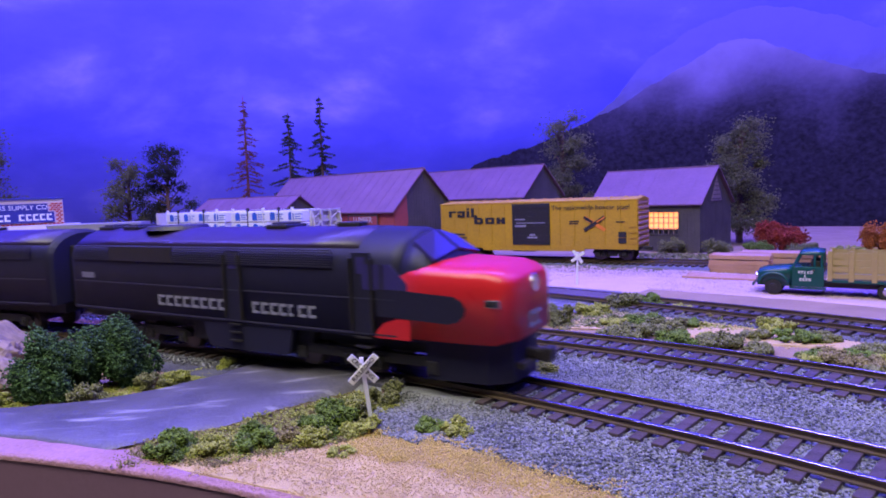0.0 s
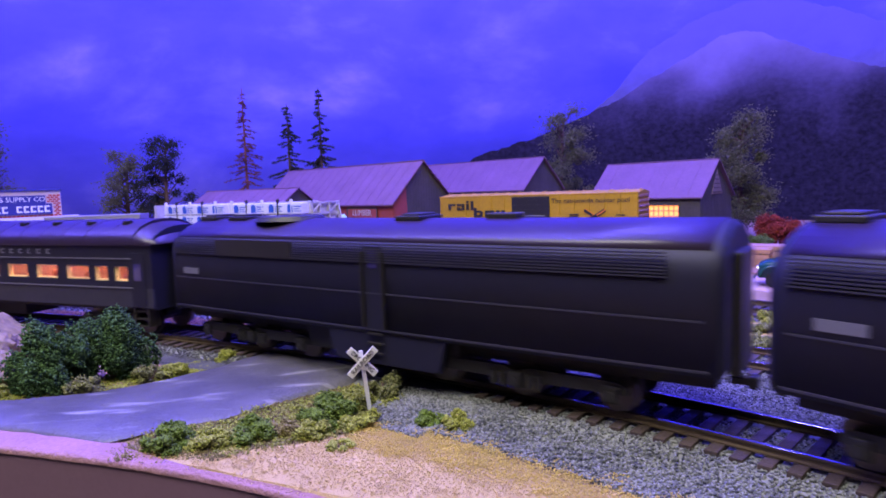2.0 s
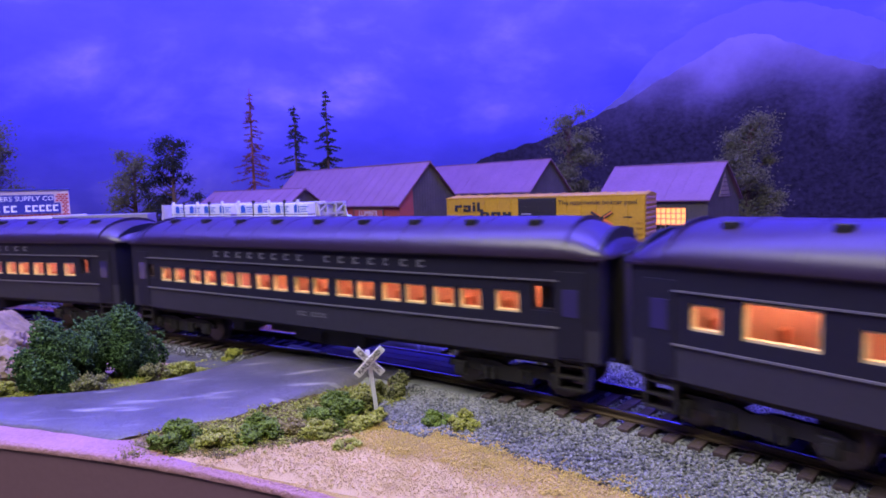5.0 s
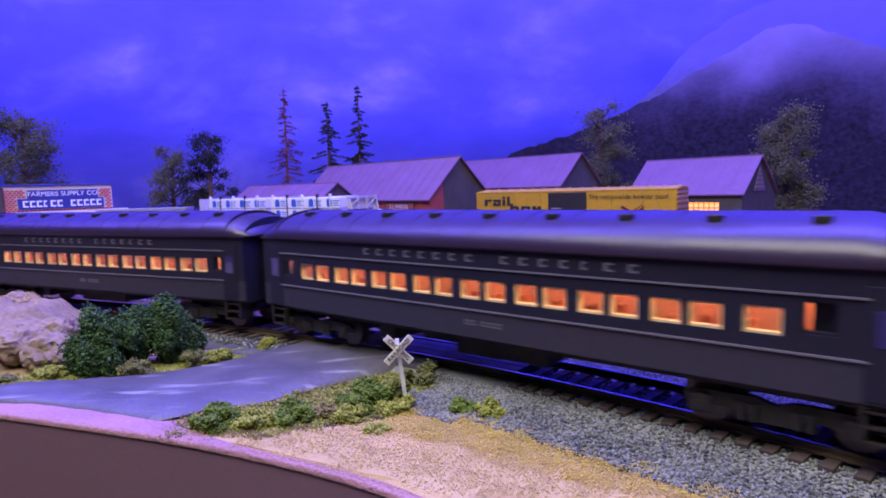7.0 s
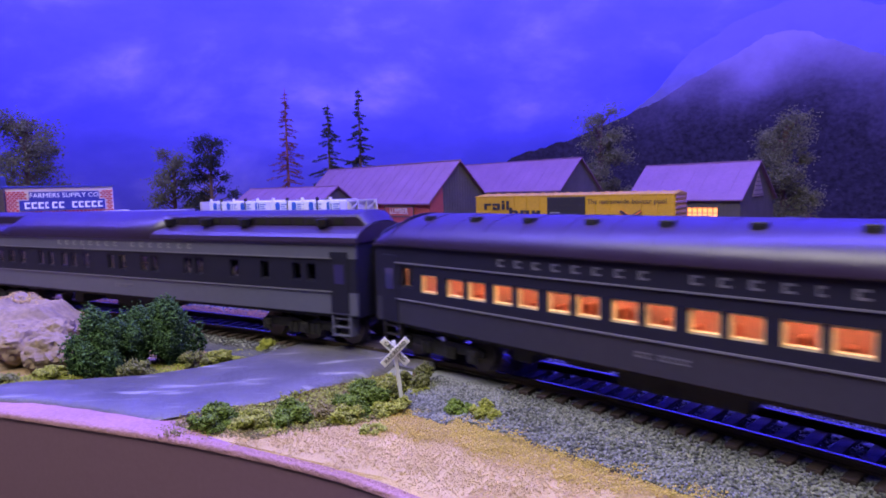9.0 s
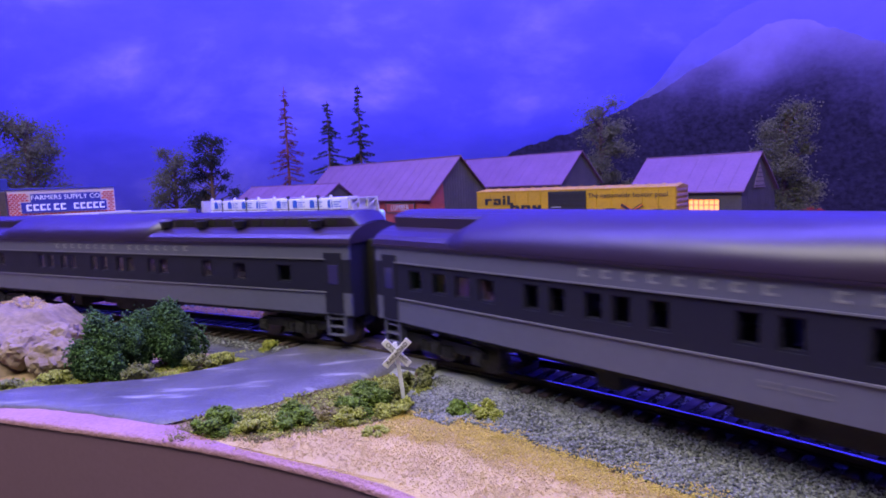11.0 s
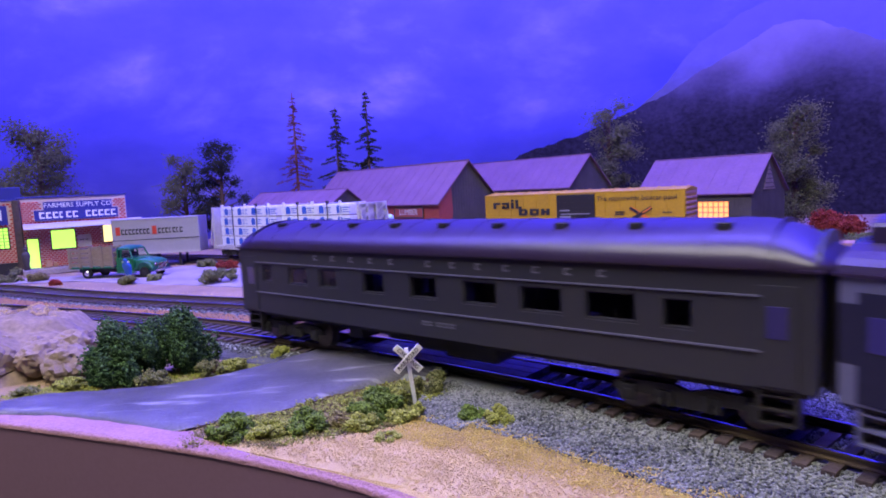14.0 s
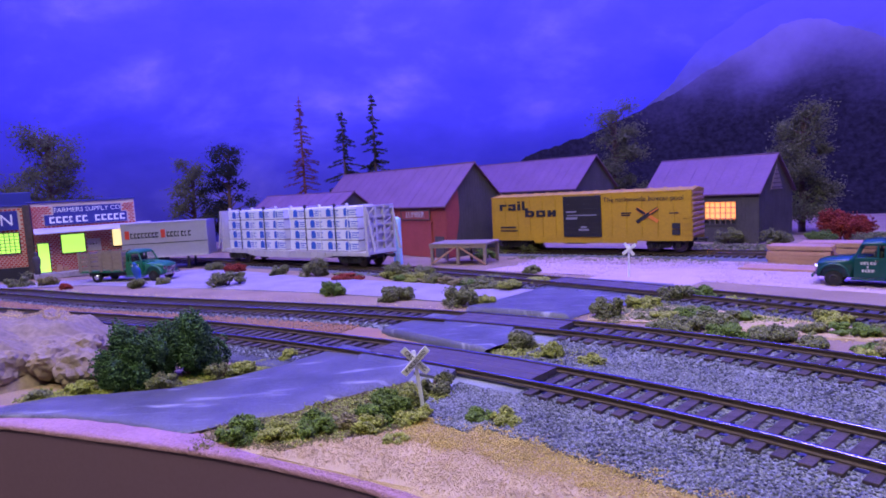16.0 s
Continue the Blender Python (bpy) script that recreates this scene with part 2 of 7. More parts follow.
def road_paint():
    """Worn asphalt: speckle, pale scuffs drawn out along the road, and a net of fine dark cracks."""
    m = M["asphalt"]
    n, l = m.node_tree.nodes, m.node_tree.links
    b = n["Principled BSDF"]
    base = b.inputs["Base Color"].links[0].from_socket
    co, mp, t, r = n.new("ShaderNodeTexCoord"), n.new("ShaderNodeMapping"), n.new("ShaderNodeTexNoise"), n.new("ShaderNodeMapRange")
    mp.inputs["Rotation"].default_value, mp.inputs["Scale"].default_value = (0, 0, radians(-28)), (45, 260, 100)
    t.inputs["Scale"].default_value, t.inputs["Detail"].default_value = 1.0, 6.0
    r.inputs["From Min"].default_value, r.inputs["From Max"].default_value, r.inputs["To Max"].default_value = 0.60, 0.78, 0.75
    l.new(co.outputs["Object"], mp.inputs["Vector"])
    l.new(mp.outputs[0], t.inputs["Vector"])
    l.new(t.outputs["Fac"], r.inputs["Value"])
    x = n.new("ShaderNodeMix")
    x.data_type = "RGBA"
    x.inputs["B"].default_value = (0.50, 0.49, 0.52, 1)
    l.new(r.outputs[0], x.inputs["Factor"])
    l.new(base, x.inputs["A"])
    v, wob, add, cr = n.new("ShaderNodeTexVoronoi"), n.new("ShaderNodeTexNoise"), n.new("ShaderNodeVectorMath"), n.new("ShaderNodeMapRange")
    v.feature, v.inputs["Scale"].default_value = "DISTANCE_TO_EDGE", 24.0
    wob.inputs["Scale"].default_value, wob.inputs["Detail"].default_value = 60.0, 5.0
    add.operation = "MULTIPLY_ADD"
    add.inputs[1].default_value = (0.035, 0.035, 0.0)
    l.new(wob.outputs["Color"], add.inputs[0])
    l.new(co.outputs["Object"], add.inputs[2])
    l.new(add.outputs[0], v.inputs["Vector"])
    cr.inputs["From Min"].default_value, cr.inputs["From Max"].default_value = 0.0, 0.022
    cr.inputs["To Min"].default_value, cr.inputs["To Max"].default_value = 0.6, 0.0
    l.new(v.outputs["Distance"], cr.inputs["Value"])
    y = n.new("ShaderNodeMix")
    y.data_type = "RGBA"
    y.inputs["B"].default_value = (0.03, 0.03, 0.035, 1)
    l.new(cr.outputs[0], y.inputs["Factor"])
    l.new(x.outputs["Result"], y.inputs["A"])
    l.new(y.outputs["Result"], b.inputs["Base Color"])


road_paint()


def clear_glass():
    m = bpy.data.materials.new("clear_window_glazing")
    m.use_nodes = True
    n, l = m.node_tree.nodes, m.node_tree.links
    out = n["Material Output"]
    t, g, x = n.new("ShaderNodeBsdfTransparent"), n.new("ShaderNodeBsdfGlossy"), n.new("ShaderNodeMixShader")
    lw, pw, sc = n.new("ShaderNodeLayerWeight"), n.new("ShaderNodeMath"), n.new("ShaderNodeMath")
    lw.inputs[0].default_value = 0.5
    pw.operation, pw.inputs[1].default_value = "POWER", 4.0
    sc.operation, sc.inputs[1].default_value, sc.inputs[2].default_value = "MULTIPLY_ADD", 0.5, 0.03
    l.new(lw.outputs["Facing"], pw.inputs[0])
    l.new(pw.outputs[0], sc.inputs[0])
    t.inputs[0].default_value = (0.92, 0.92, 0.92, 1)
    g.inputs["Roughness"].default_value = 0.03
    l.new(sc.outputs[0], x.inputs[0])
    l.new(t.outputs[0], x.inputs[1])
    l.new(g.outputs[0], x.inputs[2])
    l.new(x.outputs[0], out.inputs[0])
    return m


M["clear"] = clear_glass()


def painted(name, stops, scale, stretch, detail=8.0, rough=0.8, distort=0.6, second=None):
    """A painted backdrop surface: colours along a ramp of stretched cloud noise."""
    m = bpy.data.materials.new(name)
    m.use_nodes = True
    n, l = m.node_tree.nodes, m.node_tree.links
    b = n["Principled BSDF"]
    b.inputs["Roughness"].default_value, b.inputs["Specular IOR Level"].default_value = rough, 0.2
    co, mp, t, r = (n.new("ShaderNodeTexCoord"), n.new("ShaderNodeMapping"), n.new("ShaderNodeTexNoise"), n.new("ShaderNodeValToRGB"))
    mp.inputs["Scale"].default_value = stretch
    mp.inputs["Location"].default_value = (0.37, 0.0, 0.21)
    t.inputs["Scale"].default_value, t.inputs["Detail"].default_value = scale, detail
    t.inputs["Roughness"].default_value, t.inputs["Distortion"].default_value = 0.55, distort
    l.new(co.outputs["Object"], mp.inputs["Vector"])
    l.new(mp.outputs[0], t.inputs["Vector"])
    l.new(t.outputs["Fac"], r.inputs[0])
    e = r.color_ramp.elements
    for k, (p, c) in enumerate(stops):
        q = e[k] if k < 2 else e.new(p)
        q.position, q.color = p, (*c, 1)
    l.new(r.outputs[0], b.inputs["Base Color"])
    return m, n, l, b, r, co


M["sky_wall"] = painted("painted_cloudy_sky", [(0.34, (0.09, 0.09, 0.58)), (0.50, (0.12, 0.115, 0.68)), (0.59, (0.18, 0.165, 0.74)), (0.70, (0.34, 0.29, 0.80))], 4.0, (1.0, 1.0, 1.9), distort=0.15)[0]


def mountain_paint(name, dark, mid, mist, low, high, scale):
    """Painted forested slope with a band of mist that drifts up from a wandering height."""
    m, n, l, b, r, co = painted(name, [(0.35, dark), (0.65, mid)], scale, (1.0, 1.0, 1.3), 10.0, 0.85, 0.3)
    sep, t = n.new("ShaderNodeSeparateXYZ"), n.new("ShaderNodeTexNoise")
    l.new(co.outputs["Object"], sep.inputs[0])
    l.new(co.outputs["Object"], t.inputs["Vector"])
    t.inputs["Scale"].default_value, t.inputs["Detail"].default_value = 7.0, 6.0
    a = n.new("ShaderNodeMath")
    a.operation, a.inputs[1].default_value = "MULTIPLY_ADD", 0.22
    l.new(t.outputs["Fac"], a.inputs[0])
    l.new(sep.outputs["Z"], a.inputs[2])
    mr = n.new("ShaderNodeMapRange")
    mr.inputs["From Min"].default_value, mr.inputs["From Max"].default_value = low + 0.11, high + 0.11
    mr.interpolation_type = "SMOOTHSTEP"
    l.new(a.outputs[0], mr.inputs["Value"])
    mix = n.new("ShaderNodeMix")
    mix.data_type = "RGBA"
    l.new(mr.outputs[0], mix.inputs["Factor"])
    l.new(r.outputs[0], mix.inputs["A"])
    mix.inputs["B"].default_value = (*mist, 1)
    l.new(mix.outputs["Result"], b.inputs["Base Color"])
    return m


# ---- mesh helpers: shapes are written in millimetres ----
def part(name, bm, material, parent=None, label="", smooth=False):
    bmesh.ops.scale(bm, vec=(MM, MM, MM), verts=bm.verts)
    me = bpy.data.meshes.new(name)
    bm.to_mesh(me)
    bm.free()
    me.materials.append(material)
    if smooth:
        me.polygons.foreach_set("use_smooth", [True] * len(me.polygons))
    ob = new(name, me)
    if parent:
        ob.parent = parent
    if label:
        ob["label"] = label
    return ob


def cloud(name, verts, faces, material, parent=None, kind=""):
    me = bpy.data.meshes.new(name)
    nf = len(faces)
    me.vertices.add(len(verts))
    me.vertices.foreach_set("co", np.asarray(verts, np.float32).ravel())
    me.loops.add(nf * 3)
    me.loops.foreach_set("vertex_index", np.asarray(faces, np.int32).ravel())
    me.polygons.add(nf)
    me.polygons.foreach_set("loop_start", np.arange(nf, dtype=np.int32) * 3)
    me.update()
    me.validate()
    me.materials.append(material)
    ob = new(name, me)
    if parent:
        ob.parent = parent
    if kind:
        ob["kind"] = kind
    return ob


OCT = np.array([(1, 0, 0), (-1, 0, 0), (0, 1, 0), (0, -1, 0), (0, 0, 1), (0, 0, -1)], float)
OCT_F = np.array([(0, 2, 4), (2, 1, 4), (1, 3, 4), (3, 0, 4), (2, 0, 5), (1, 2, 5), (3, 1, 5), (0, 3, 5)])


TET = np.array([(1, 1, 1), (-1, -1, 1), (-1, 1, -1), (1, -1, -1)], float) * 0.62
TET_F = np.array([(0, 1, 2), (0, 3, 1), (0, 2, 3), (1, 3, 2)])


def crumbs(rng, pts, size, flat=1.0, ragged=0.35, shape="stone"):
    """Small irregular crumbs at pts (mm), of the given sizes, turned at random: eight-sided stones or four-sided foam. Vertices in metres, and faces."""
    n = len(pts)
    corners, sides = (OCT, OCT_F) if shape == "stone" else (TET, TET_F)
    m = len(corners)
    size = np.broadcast_to(np.asarray(size, float), (n,))
    q = rng.normal(size=(n, 4))
    q /= np.linalg.norm(q, axis=1)[:, None]
    w, x, y, z = q.T
    R = np.stack([1 - 2 * (y * y + z * z), 2 * (x * y - w * z), 2 * (x * z + w * y), 2 * (x * y + w * z), 1 - 2 * (x * x + z * z),
                  2 * (y * z - w * x), 2 * (x * z - w * y), 2 * (y * z + w * x), 1 - 2 * (x * x + y * y)], -1).reshape(n, 3, 3)
    base = corners[None] * (1 + rng.uniform(-ragged, ragged, (n, m, 1))) * size[:, None, None]
    v = np.einsum("nij,nkj->nki", R, base)
    v[..., 2] *= flat
    v += np.asarray(pts, float)[:, None, :]
    return v.reshape(-1, 3) * MM, (sides[None] + m * np.arange(n)[:, None, None]).reshape(-1, 3)


def box(bm, x0, x1, y0, y1, z0, z1, bevel=0.0):
    m = Matrix.LocRotScale(((x0 + x1) / 2, (y0 + y1) / 2, (z0 + z1) / 2), None, (abs(x1 - x0), abs(y1 - y0), abs(z1 - z0)))
    r = bmesh.ops.create_cube(bm, size=1, matrix=m)
    if bevel:
        es = {e for v in r["verts"] for e in v.link_edges}
        bmesh.ops.bevel(bm, geom=list(es), offset=bevel, segments=2, profile=0.5, affect="EDGES")
    return bm


def boxes(*rows, bevel=0.0):
    bm = bmesh.new()
    for r in rows:
        box(bm, *r, bevel=bevel)
    return bm


def cyl(bm, p, q, r1, r2=None, seg=14):
    p, q = Vector(p), Vector(q)
    d = q - p
    m = Matrix.Translation((p + q) / 2) @ d.to_track_quat("Z", "Y").to_matrix().to_4x4()
    bmesh.ops.create_cone(bm, cap_ends=True, segments=seg, radius1=r1, radius2=r1 if r2 is None else r2, depth=d.length, matrix=m)
    return bm


def prism(bm, outline, axis, a, b):
    """An outline in the plane across axis ('x', 'y' or 'z'), drawn out from a to b."""
    def at(u, v, w):
        return {"x": (w, u, v), "y": (u, w, v), "z": (u, v, w)}[axis]
    lo = [bm.verts.new(at(u, v, a)) for u, v in outline]
    hi = [bm.verts.new(at(u, v, b)) for u, v in outline]
    n = len(outline)
    fs = [bm.faces.new(lo), bm.faces.new(hi)]
    for k in range(n):
        fs.append(bm.faces.new((lo[k], lo[(k + 1) % n], hi[(k + 1) % n], hi[k])))
    bmesh.ops.recalc_face_normals(bm, faces=fs)
    return bm


def loft(bm, rings):
    """A skin over rings of equally many points, closed at both ends."""
    vs = [[bm.verts.new(p) for p in ring] for ring in rings]
    n = len(vs[0])
    fs = []
    for a, b in zip(vs, vs[1:]):
        for k in range(n):
            fs.append(bm.faces.new((a[k], a[(k + 1) % n], b[(k + 1) % n], b[k])))
    fs += [bm.faces.new(vs[0]), bm.faces.new(vs[-1])]
    bmesh.ops.recalc_face_normals(bm, faces=fs)
    return bm


def words(name, text, size, material, parent, m, label="", depth=0.15):
    """Raised lettering in the built-in font, as a mesh; size in millimetres, m: its pose on its thing, in metres."""
    cu = bpy.data.curves.new(name, "FONT")
    cu.body, cu.size, cu.extrude = text, size * MM, depth * MM / 2
    cu.align_x, cu.align_y = "CENTER", "CENTER"
    cu.resolution_u = 3
    tmp = new(name, cu)
    me = bpy.data.meshes.new_from_object(tmp)
    bpy.data.objects.remove(tmp)
    ob = new(name, me)
    me.materials.clear()
    me.materials.append(material)
    ob.parent, ob.matrix_basis = parent, m
    if label:
        ob["label"] = label
    return ob


def bars(bm, x, y, z, pattern, w, h, gap, face=-1):
    """A row of plain upright bars where lettering stands, along x on a side wall at y; blanks in the pattern leave room."""
    for ch in pattern:
        if ch != " ":
            k = 0.62 if ch == "i" else 1.0
            box(bm, x, x + w * k, y, y + 0.12 * face, z - h / 2, z - h / 2 + h * 0.24)
            box(bm, x, x + w * k, y, y + 0.12 * face, z + h / 2 - h * 0.24, z + h / 2)
            box(bm, x, x + w * 0.34 * k, y, y + 0.12 * face, z - h / 2 + h * 0.24, z + h / 2 - h * 0.24)
        x += w + gap
    return bm


def thing(name, label, category, m=None, group="", kind=""):
    ob = new(name)
    ob.empty_display_size = 0.01
    if m is not None:
        ob.matrix_world = m
    return tagged(ob, label, category, group, kind)


def mm(x, y, z=0.0, turn=0.0):
    """A pose from millimetres and a turn about z in degrees."""
    return pose(x * MM, y * MM, z * MM, 0, 0, turn)

# ---- the lines of track ----
GROUND = -4.5


class Line:
    """A track's centre line in millimetres, by length along it; 0 is the point nearest to the given origin."""

    def __init__(self, pts, zero):
        self.p = np.asarray(pts, float)
        d = np.hypot(*np.diff(self.p, axis=0).T)
        self.s = np.concatenate([[0], np.cumsum(d)])
        k = np.argmin(np.hypot(*(self.p - np.asarray(zero)).T))
        self.s -= self.s[k]

    def at(self, s):
        return np.array([np.interp(s, self.s, self.p[:, 0]), np.interp(s, self.s, self.p[:, 1])])

    def way(self, s):
        d = self.at(s + 2) - self.at(s - 2)
        return math.degrees(math.atan2(d[1], d[0]))

    def off(self, s, o):
        a = radians(self.way(s))
        x, y = self.at(s)
        return np.array([x - math.sin(a) * o, y + math.cos(a) * o])


def bent(org, head, coef, a0, a1, left_to, right_turn, right_to=1500.0, left_len=2300.0):
    """A line that follows a cubic between a0 and a1 (mm), then bends to the compass angle left_to on the one side and eases straight on the other."""
    u = np.array([math.cos(radians(head)), math.sin(radians(head))])
    w = np.array([-u[1], u[0]])
    a = np.linspace(a0, a1, 240)
    b = sum(c * 1000.0 * (a / 1000.0) ** k for k, c in enumerate(coef))
    mid = np.asarray(org) + a[:, None] * u + b[:, None] * w
    out = [mid]
    for end, sign in ((0, -1), (-1, 1)):
        p, q = (mid[0], mid[1]) if end == 0 else (mid[-2], mid[-1])
        h = math.atan2(*(q - p)[::-1])
        pos, pts = (mid[end].copy()), []
        total = left_len if sign < 0 else right_to
        for k in range(int(total / 10)):
            if sign < 0:
                h += np.clip(radians(left_to) - h, -10.0 / 450.0, 10.0 / 450.0)
            elif k < 20:
                h += radians(right_turn) / 20
            pos = pos + sign * 10.0 * np.array([math.cos(h), math.sin(h)])
            pts.append(pos)
        out = [np.array(pts[::-1])] + out if sign < 0 else out + [np.array(pts)]
    return np.concatenate(out)


LINE_A = Line(bent((0, 215), -40, (0.00207, 0.01543, -0.6981, -0.6798), -340, 165, 0.0, -10.0, 2700.0), (6, 212))
LINE_B = Line(bent((0, 290), -35, (0.00145, 0.0463, -0.6672, -1.420), -330, 190, 0.0, -8.0, 2300.0), (0, 290))
LINE_C = Line(bent((0, 455), -43, (0.0, -0.02, -0.30, 0.0), -300, 270, -20.0, -10.0, 2200.0, 500.0), (0, 455))
LINE_D = Line(bent((130, 540), -36.0, (0.0, 0.0, -0.15, 0.0), -160, 330, -28.0, -10.0, 2200.0, 400.0), (130, 540))


def ribbon(bm, line, s0, s1, outline, step=8.0):
    """A section (offset to the left, height) drawn along a line of track."""
    rings = []
    for s in np.arange(s0, s1 + step / 2, step):
        ring = []
        for o, z in outline:
            x, y = line.off(s, o)
            ring.append((x, y, z))
        rings.append(ring)
    return loft(bm, rings)


# ---- ground ----
# the board's near edge, from the aisle on the left round under the viewer and away to the right
EDGE = [(-2400, 200), (-900, 215), (-420, 235), (-240, 214), (-135, 185), (-111, 175), (-83, 164), (-55, 152), (-31, 139), (-11, 127), (10, 107), (30, 70), (60, 10), (130, -130), (400, -600), (1100, -1900), (1500, -2500)]
BACK = [(-2400, 1000)] + [(x, 1000) for x in (-1500, -900, -500, -200, 0, 200)]
BACK += [(200 + 620 * math.cos(radians(a)), 380 + 620 * math.sin(radians(a))) for a in range(80, 34, -9)]
BACK += [(BACK[-1][0] + d * math.cos(radians(-55)), BACK[-1][1] + d * math.sin(radians(-55))) for d in (500, 1200, 2000, 3200)]


def sample(poly, n):
    p = np.asarray(poly, float)
    s = np.concatenate([[0], np.cumsum(np.hypot(*np.diff(p, axis=0).T))])
    t = np.linspace(0, s[-1], n)
    return np.stack([np.interp(t, s, p[:, 0]), np.interp(t, s, p[:, 1])], -1)


def smooth_edge(poly, n, rounds=6):
    p = sample(poly, n)
    for _ in range(rounds):
        p[1:-1] = (p[:-2] + 2 * p[1:-1] + p[2:]) / 4
    return p


def wavy(x, y, scale=0.02):
    return noise.noise((x * scale, y * scale, 3.7))


def build_ground():
    near = smooth_edge(EDGE, 500, 2)
    far = sample(BACK, 500)
    bm = bmesh.new()
    cols = []
    ts = np.concatenate([np.linspace(0, 0.2, 22), np.linspace(0.2, 1, 30)[1:]])
    for a, b in zip(near, far):
        col = []
        for t in ts:
            x, y = a + (b - a) * t
            col.append(bm.verts.new((x, y, GROUND - 0.4 + 0.5 * wavy(x, y, 0.03) * min(1, t * 20))))
        cols.append(col)
    for a, b in zip(cols, cols[1:]):
        for k in range(len(ts) - 1):
            bm.faces.new((a[k], b[k], b[k + 1], a[k + 1]))
    bmesh.ops.recalc_face_normals(bm, faces=bm.faces)
    ob = part("ground", bm, M["dirt"], smooth=True)
    tagged(ob, "sandy tan scenery ground of a model railway board", "ground", kind="structure")
    # the brown fascia below the edge, and the pink painted lip that runs along it
    bm = bmesh.new()
    rows = []
    for k, a in enumerate(near):
        d = near[min(k + 1, 499)] - near[max(k - 1, 0)]
        n = np.array([d[1], -d[0]]) / np.hypot(*d) * 1.2
        rows.append([bm.verts.new((*p, z)) for p, z in ((a, GROUND - 0.9), (a + n, GROUND - 0.9), (a + n, -260), (a, -260))])
    for a, b in zip(rows, rows[1:]):
        for k in range(3):
            bm.faces.new((a[k], b[k], b[k + 1], a[k + 1]))
    bmesh.ops.recalc_face_normals(bm, faces=bm.faces)
    tagged(part("fascia", bm, M["fascia"]), "dark brown painted fascia board below the layout's edge", "fascia", kind="structure")
    bm = bmesh.new()
    lines = []
    for k, a in enumerate(near):
        d = near[min(k + 1, 499)] - near[max(k - 1, 0)]
        d = d / np.hypot(*d)
        n = np.array([-d[1], d[0]])
        inner = 9 + 3.0 * noise.noise((a[0] * 0.03, 0, 0)) + 7 * max(0, min(1, (-60 - a[0]) / 50))
        inner = max(1.0, inner - 9 * max(0, min(1, (a[0] + 75) / 30)))
        lines.append([bm.verts.new((*(a + n * o), z)) for o, z in ((-1.5, GROUND - 1.2), (-1.45, GROUND - 0.3), (-1.0, GROUND + 0.2), (0.6, GROUND + 0.4), (inner * 0.6, GROUND + 0.45), (inner, GROUND - 0.5))])
    for a, b in zip(lines, lines[1:]):
        for k in range(5):
            bm.faces.new((a[k], a[k + 1], b[k + 1], b[k]))
    bmesh.ops.recalc_face_normals(bm, faces=bm.faces)
    tagged(part("edge_lip", bm, M["edge"], smooth=True), "pink painted plaster lip along the layout's edge", "edge", kind="structure")


def patch(name, poly, z, material, label, category, rim=2.0, n=160, ragged=2.0, kind="structure"):
    """A low spread of something on the ground, with an uneven edge that thins to nothing."""
    p = np.asarray(poly, float)
    p = sample(np.concatenate([p, p[:1]]), n)[:-1]
    c = p.mean(0)
    q = []
    for x, y in p:
        d = np.array([x, y]) - c
        q.append(np.array([x, y]) + d / np.hypot(*d) * ragged * 1.6 * noise.noise((x * 0.11, y * 0.11, z)))
    bm = bmesh.new()
    outer = [bm.verts.new((*v, GROUND - 0.6)) for v in q]
    inner = [bm.verts.new((*(v + (c - v) / np.hypot(*(c - v)) * rim), z)) for v in q]
    for k in range(len(q)):
        j = (k + 1) % len(q)
        bm.faces.new((outer[k], outer[j], inner[j], inner[k]))
    f = bm.faces.new(inner)
    bmesh.ops.triangulate(bm, faces=[f])
    bmesh.ops.recalc_face_normals(bm, faces=bm.faces)
    ob = part(name, bm, material)
    return tagged(ob, label, category, kind=kind)


def strip(name, left, right, z, material, label, category, n=60, start=0.0, end=0.0):
    """A road between two edges, slightly crowned."""
    L, R = sample(left, n), sample(right, n)
    bm = bmesh.new()
    rows = []
    for k, (a, b) in enumerate(zip(L, R)):
        row = []
        u = k / (n - 1)
        up = start * max(0, 1 - u / 0.3) + end * max(0, (u - 0.6) / 0.4)
        for t, dz in ((0, -0.9 - up), (0.03, 0), (0.3, 0.25), (0.5, 0.3), (0.7, 0.25), (0.97, 0), (1, -0.9 - up)):
            x, y = a + (b - a) * t
            row.append(bm.verts.new((x + 0.8 * wavy(x, y, 0.15), y + 0.8 * wavy(y, x, 0.15), z + up + dz)))
        rows.append(row)
    for at in (0, -1):
        foot = [bm.verts.new((v.co.x, v.co.y, GROUND - 1.2)) for v in rows[at]]
        rows = [foot] + rows if at == 0 else rows + [foot]
    for a, b in zip(rows, rows[1:]):
        for k in range(6):
            bm.faces.new((a[k], a[k + 1], b[k + 1], b[k]))
    bmesh.ops.recalc_face_normals(bm, faces=bm.faces)
    return tagged(part(name, bm, material, smooth=True), label, category, kind="structure")


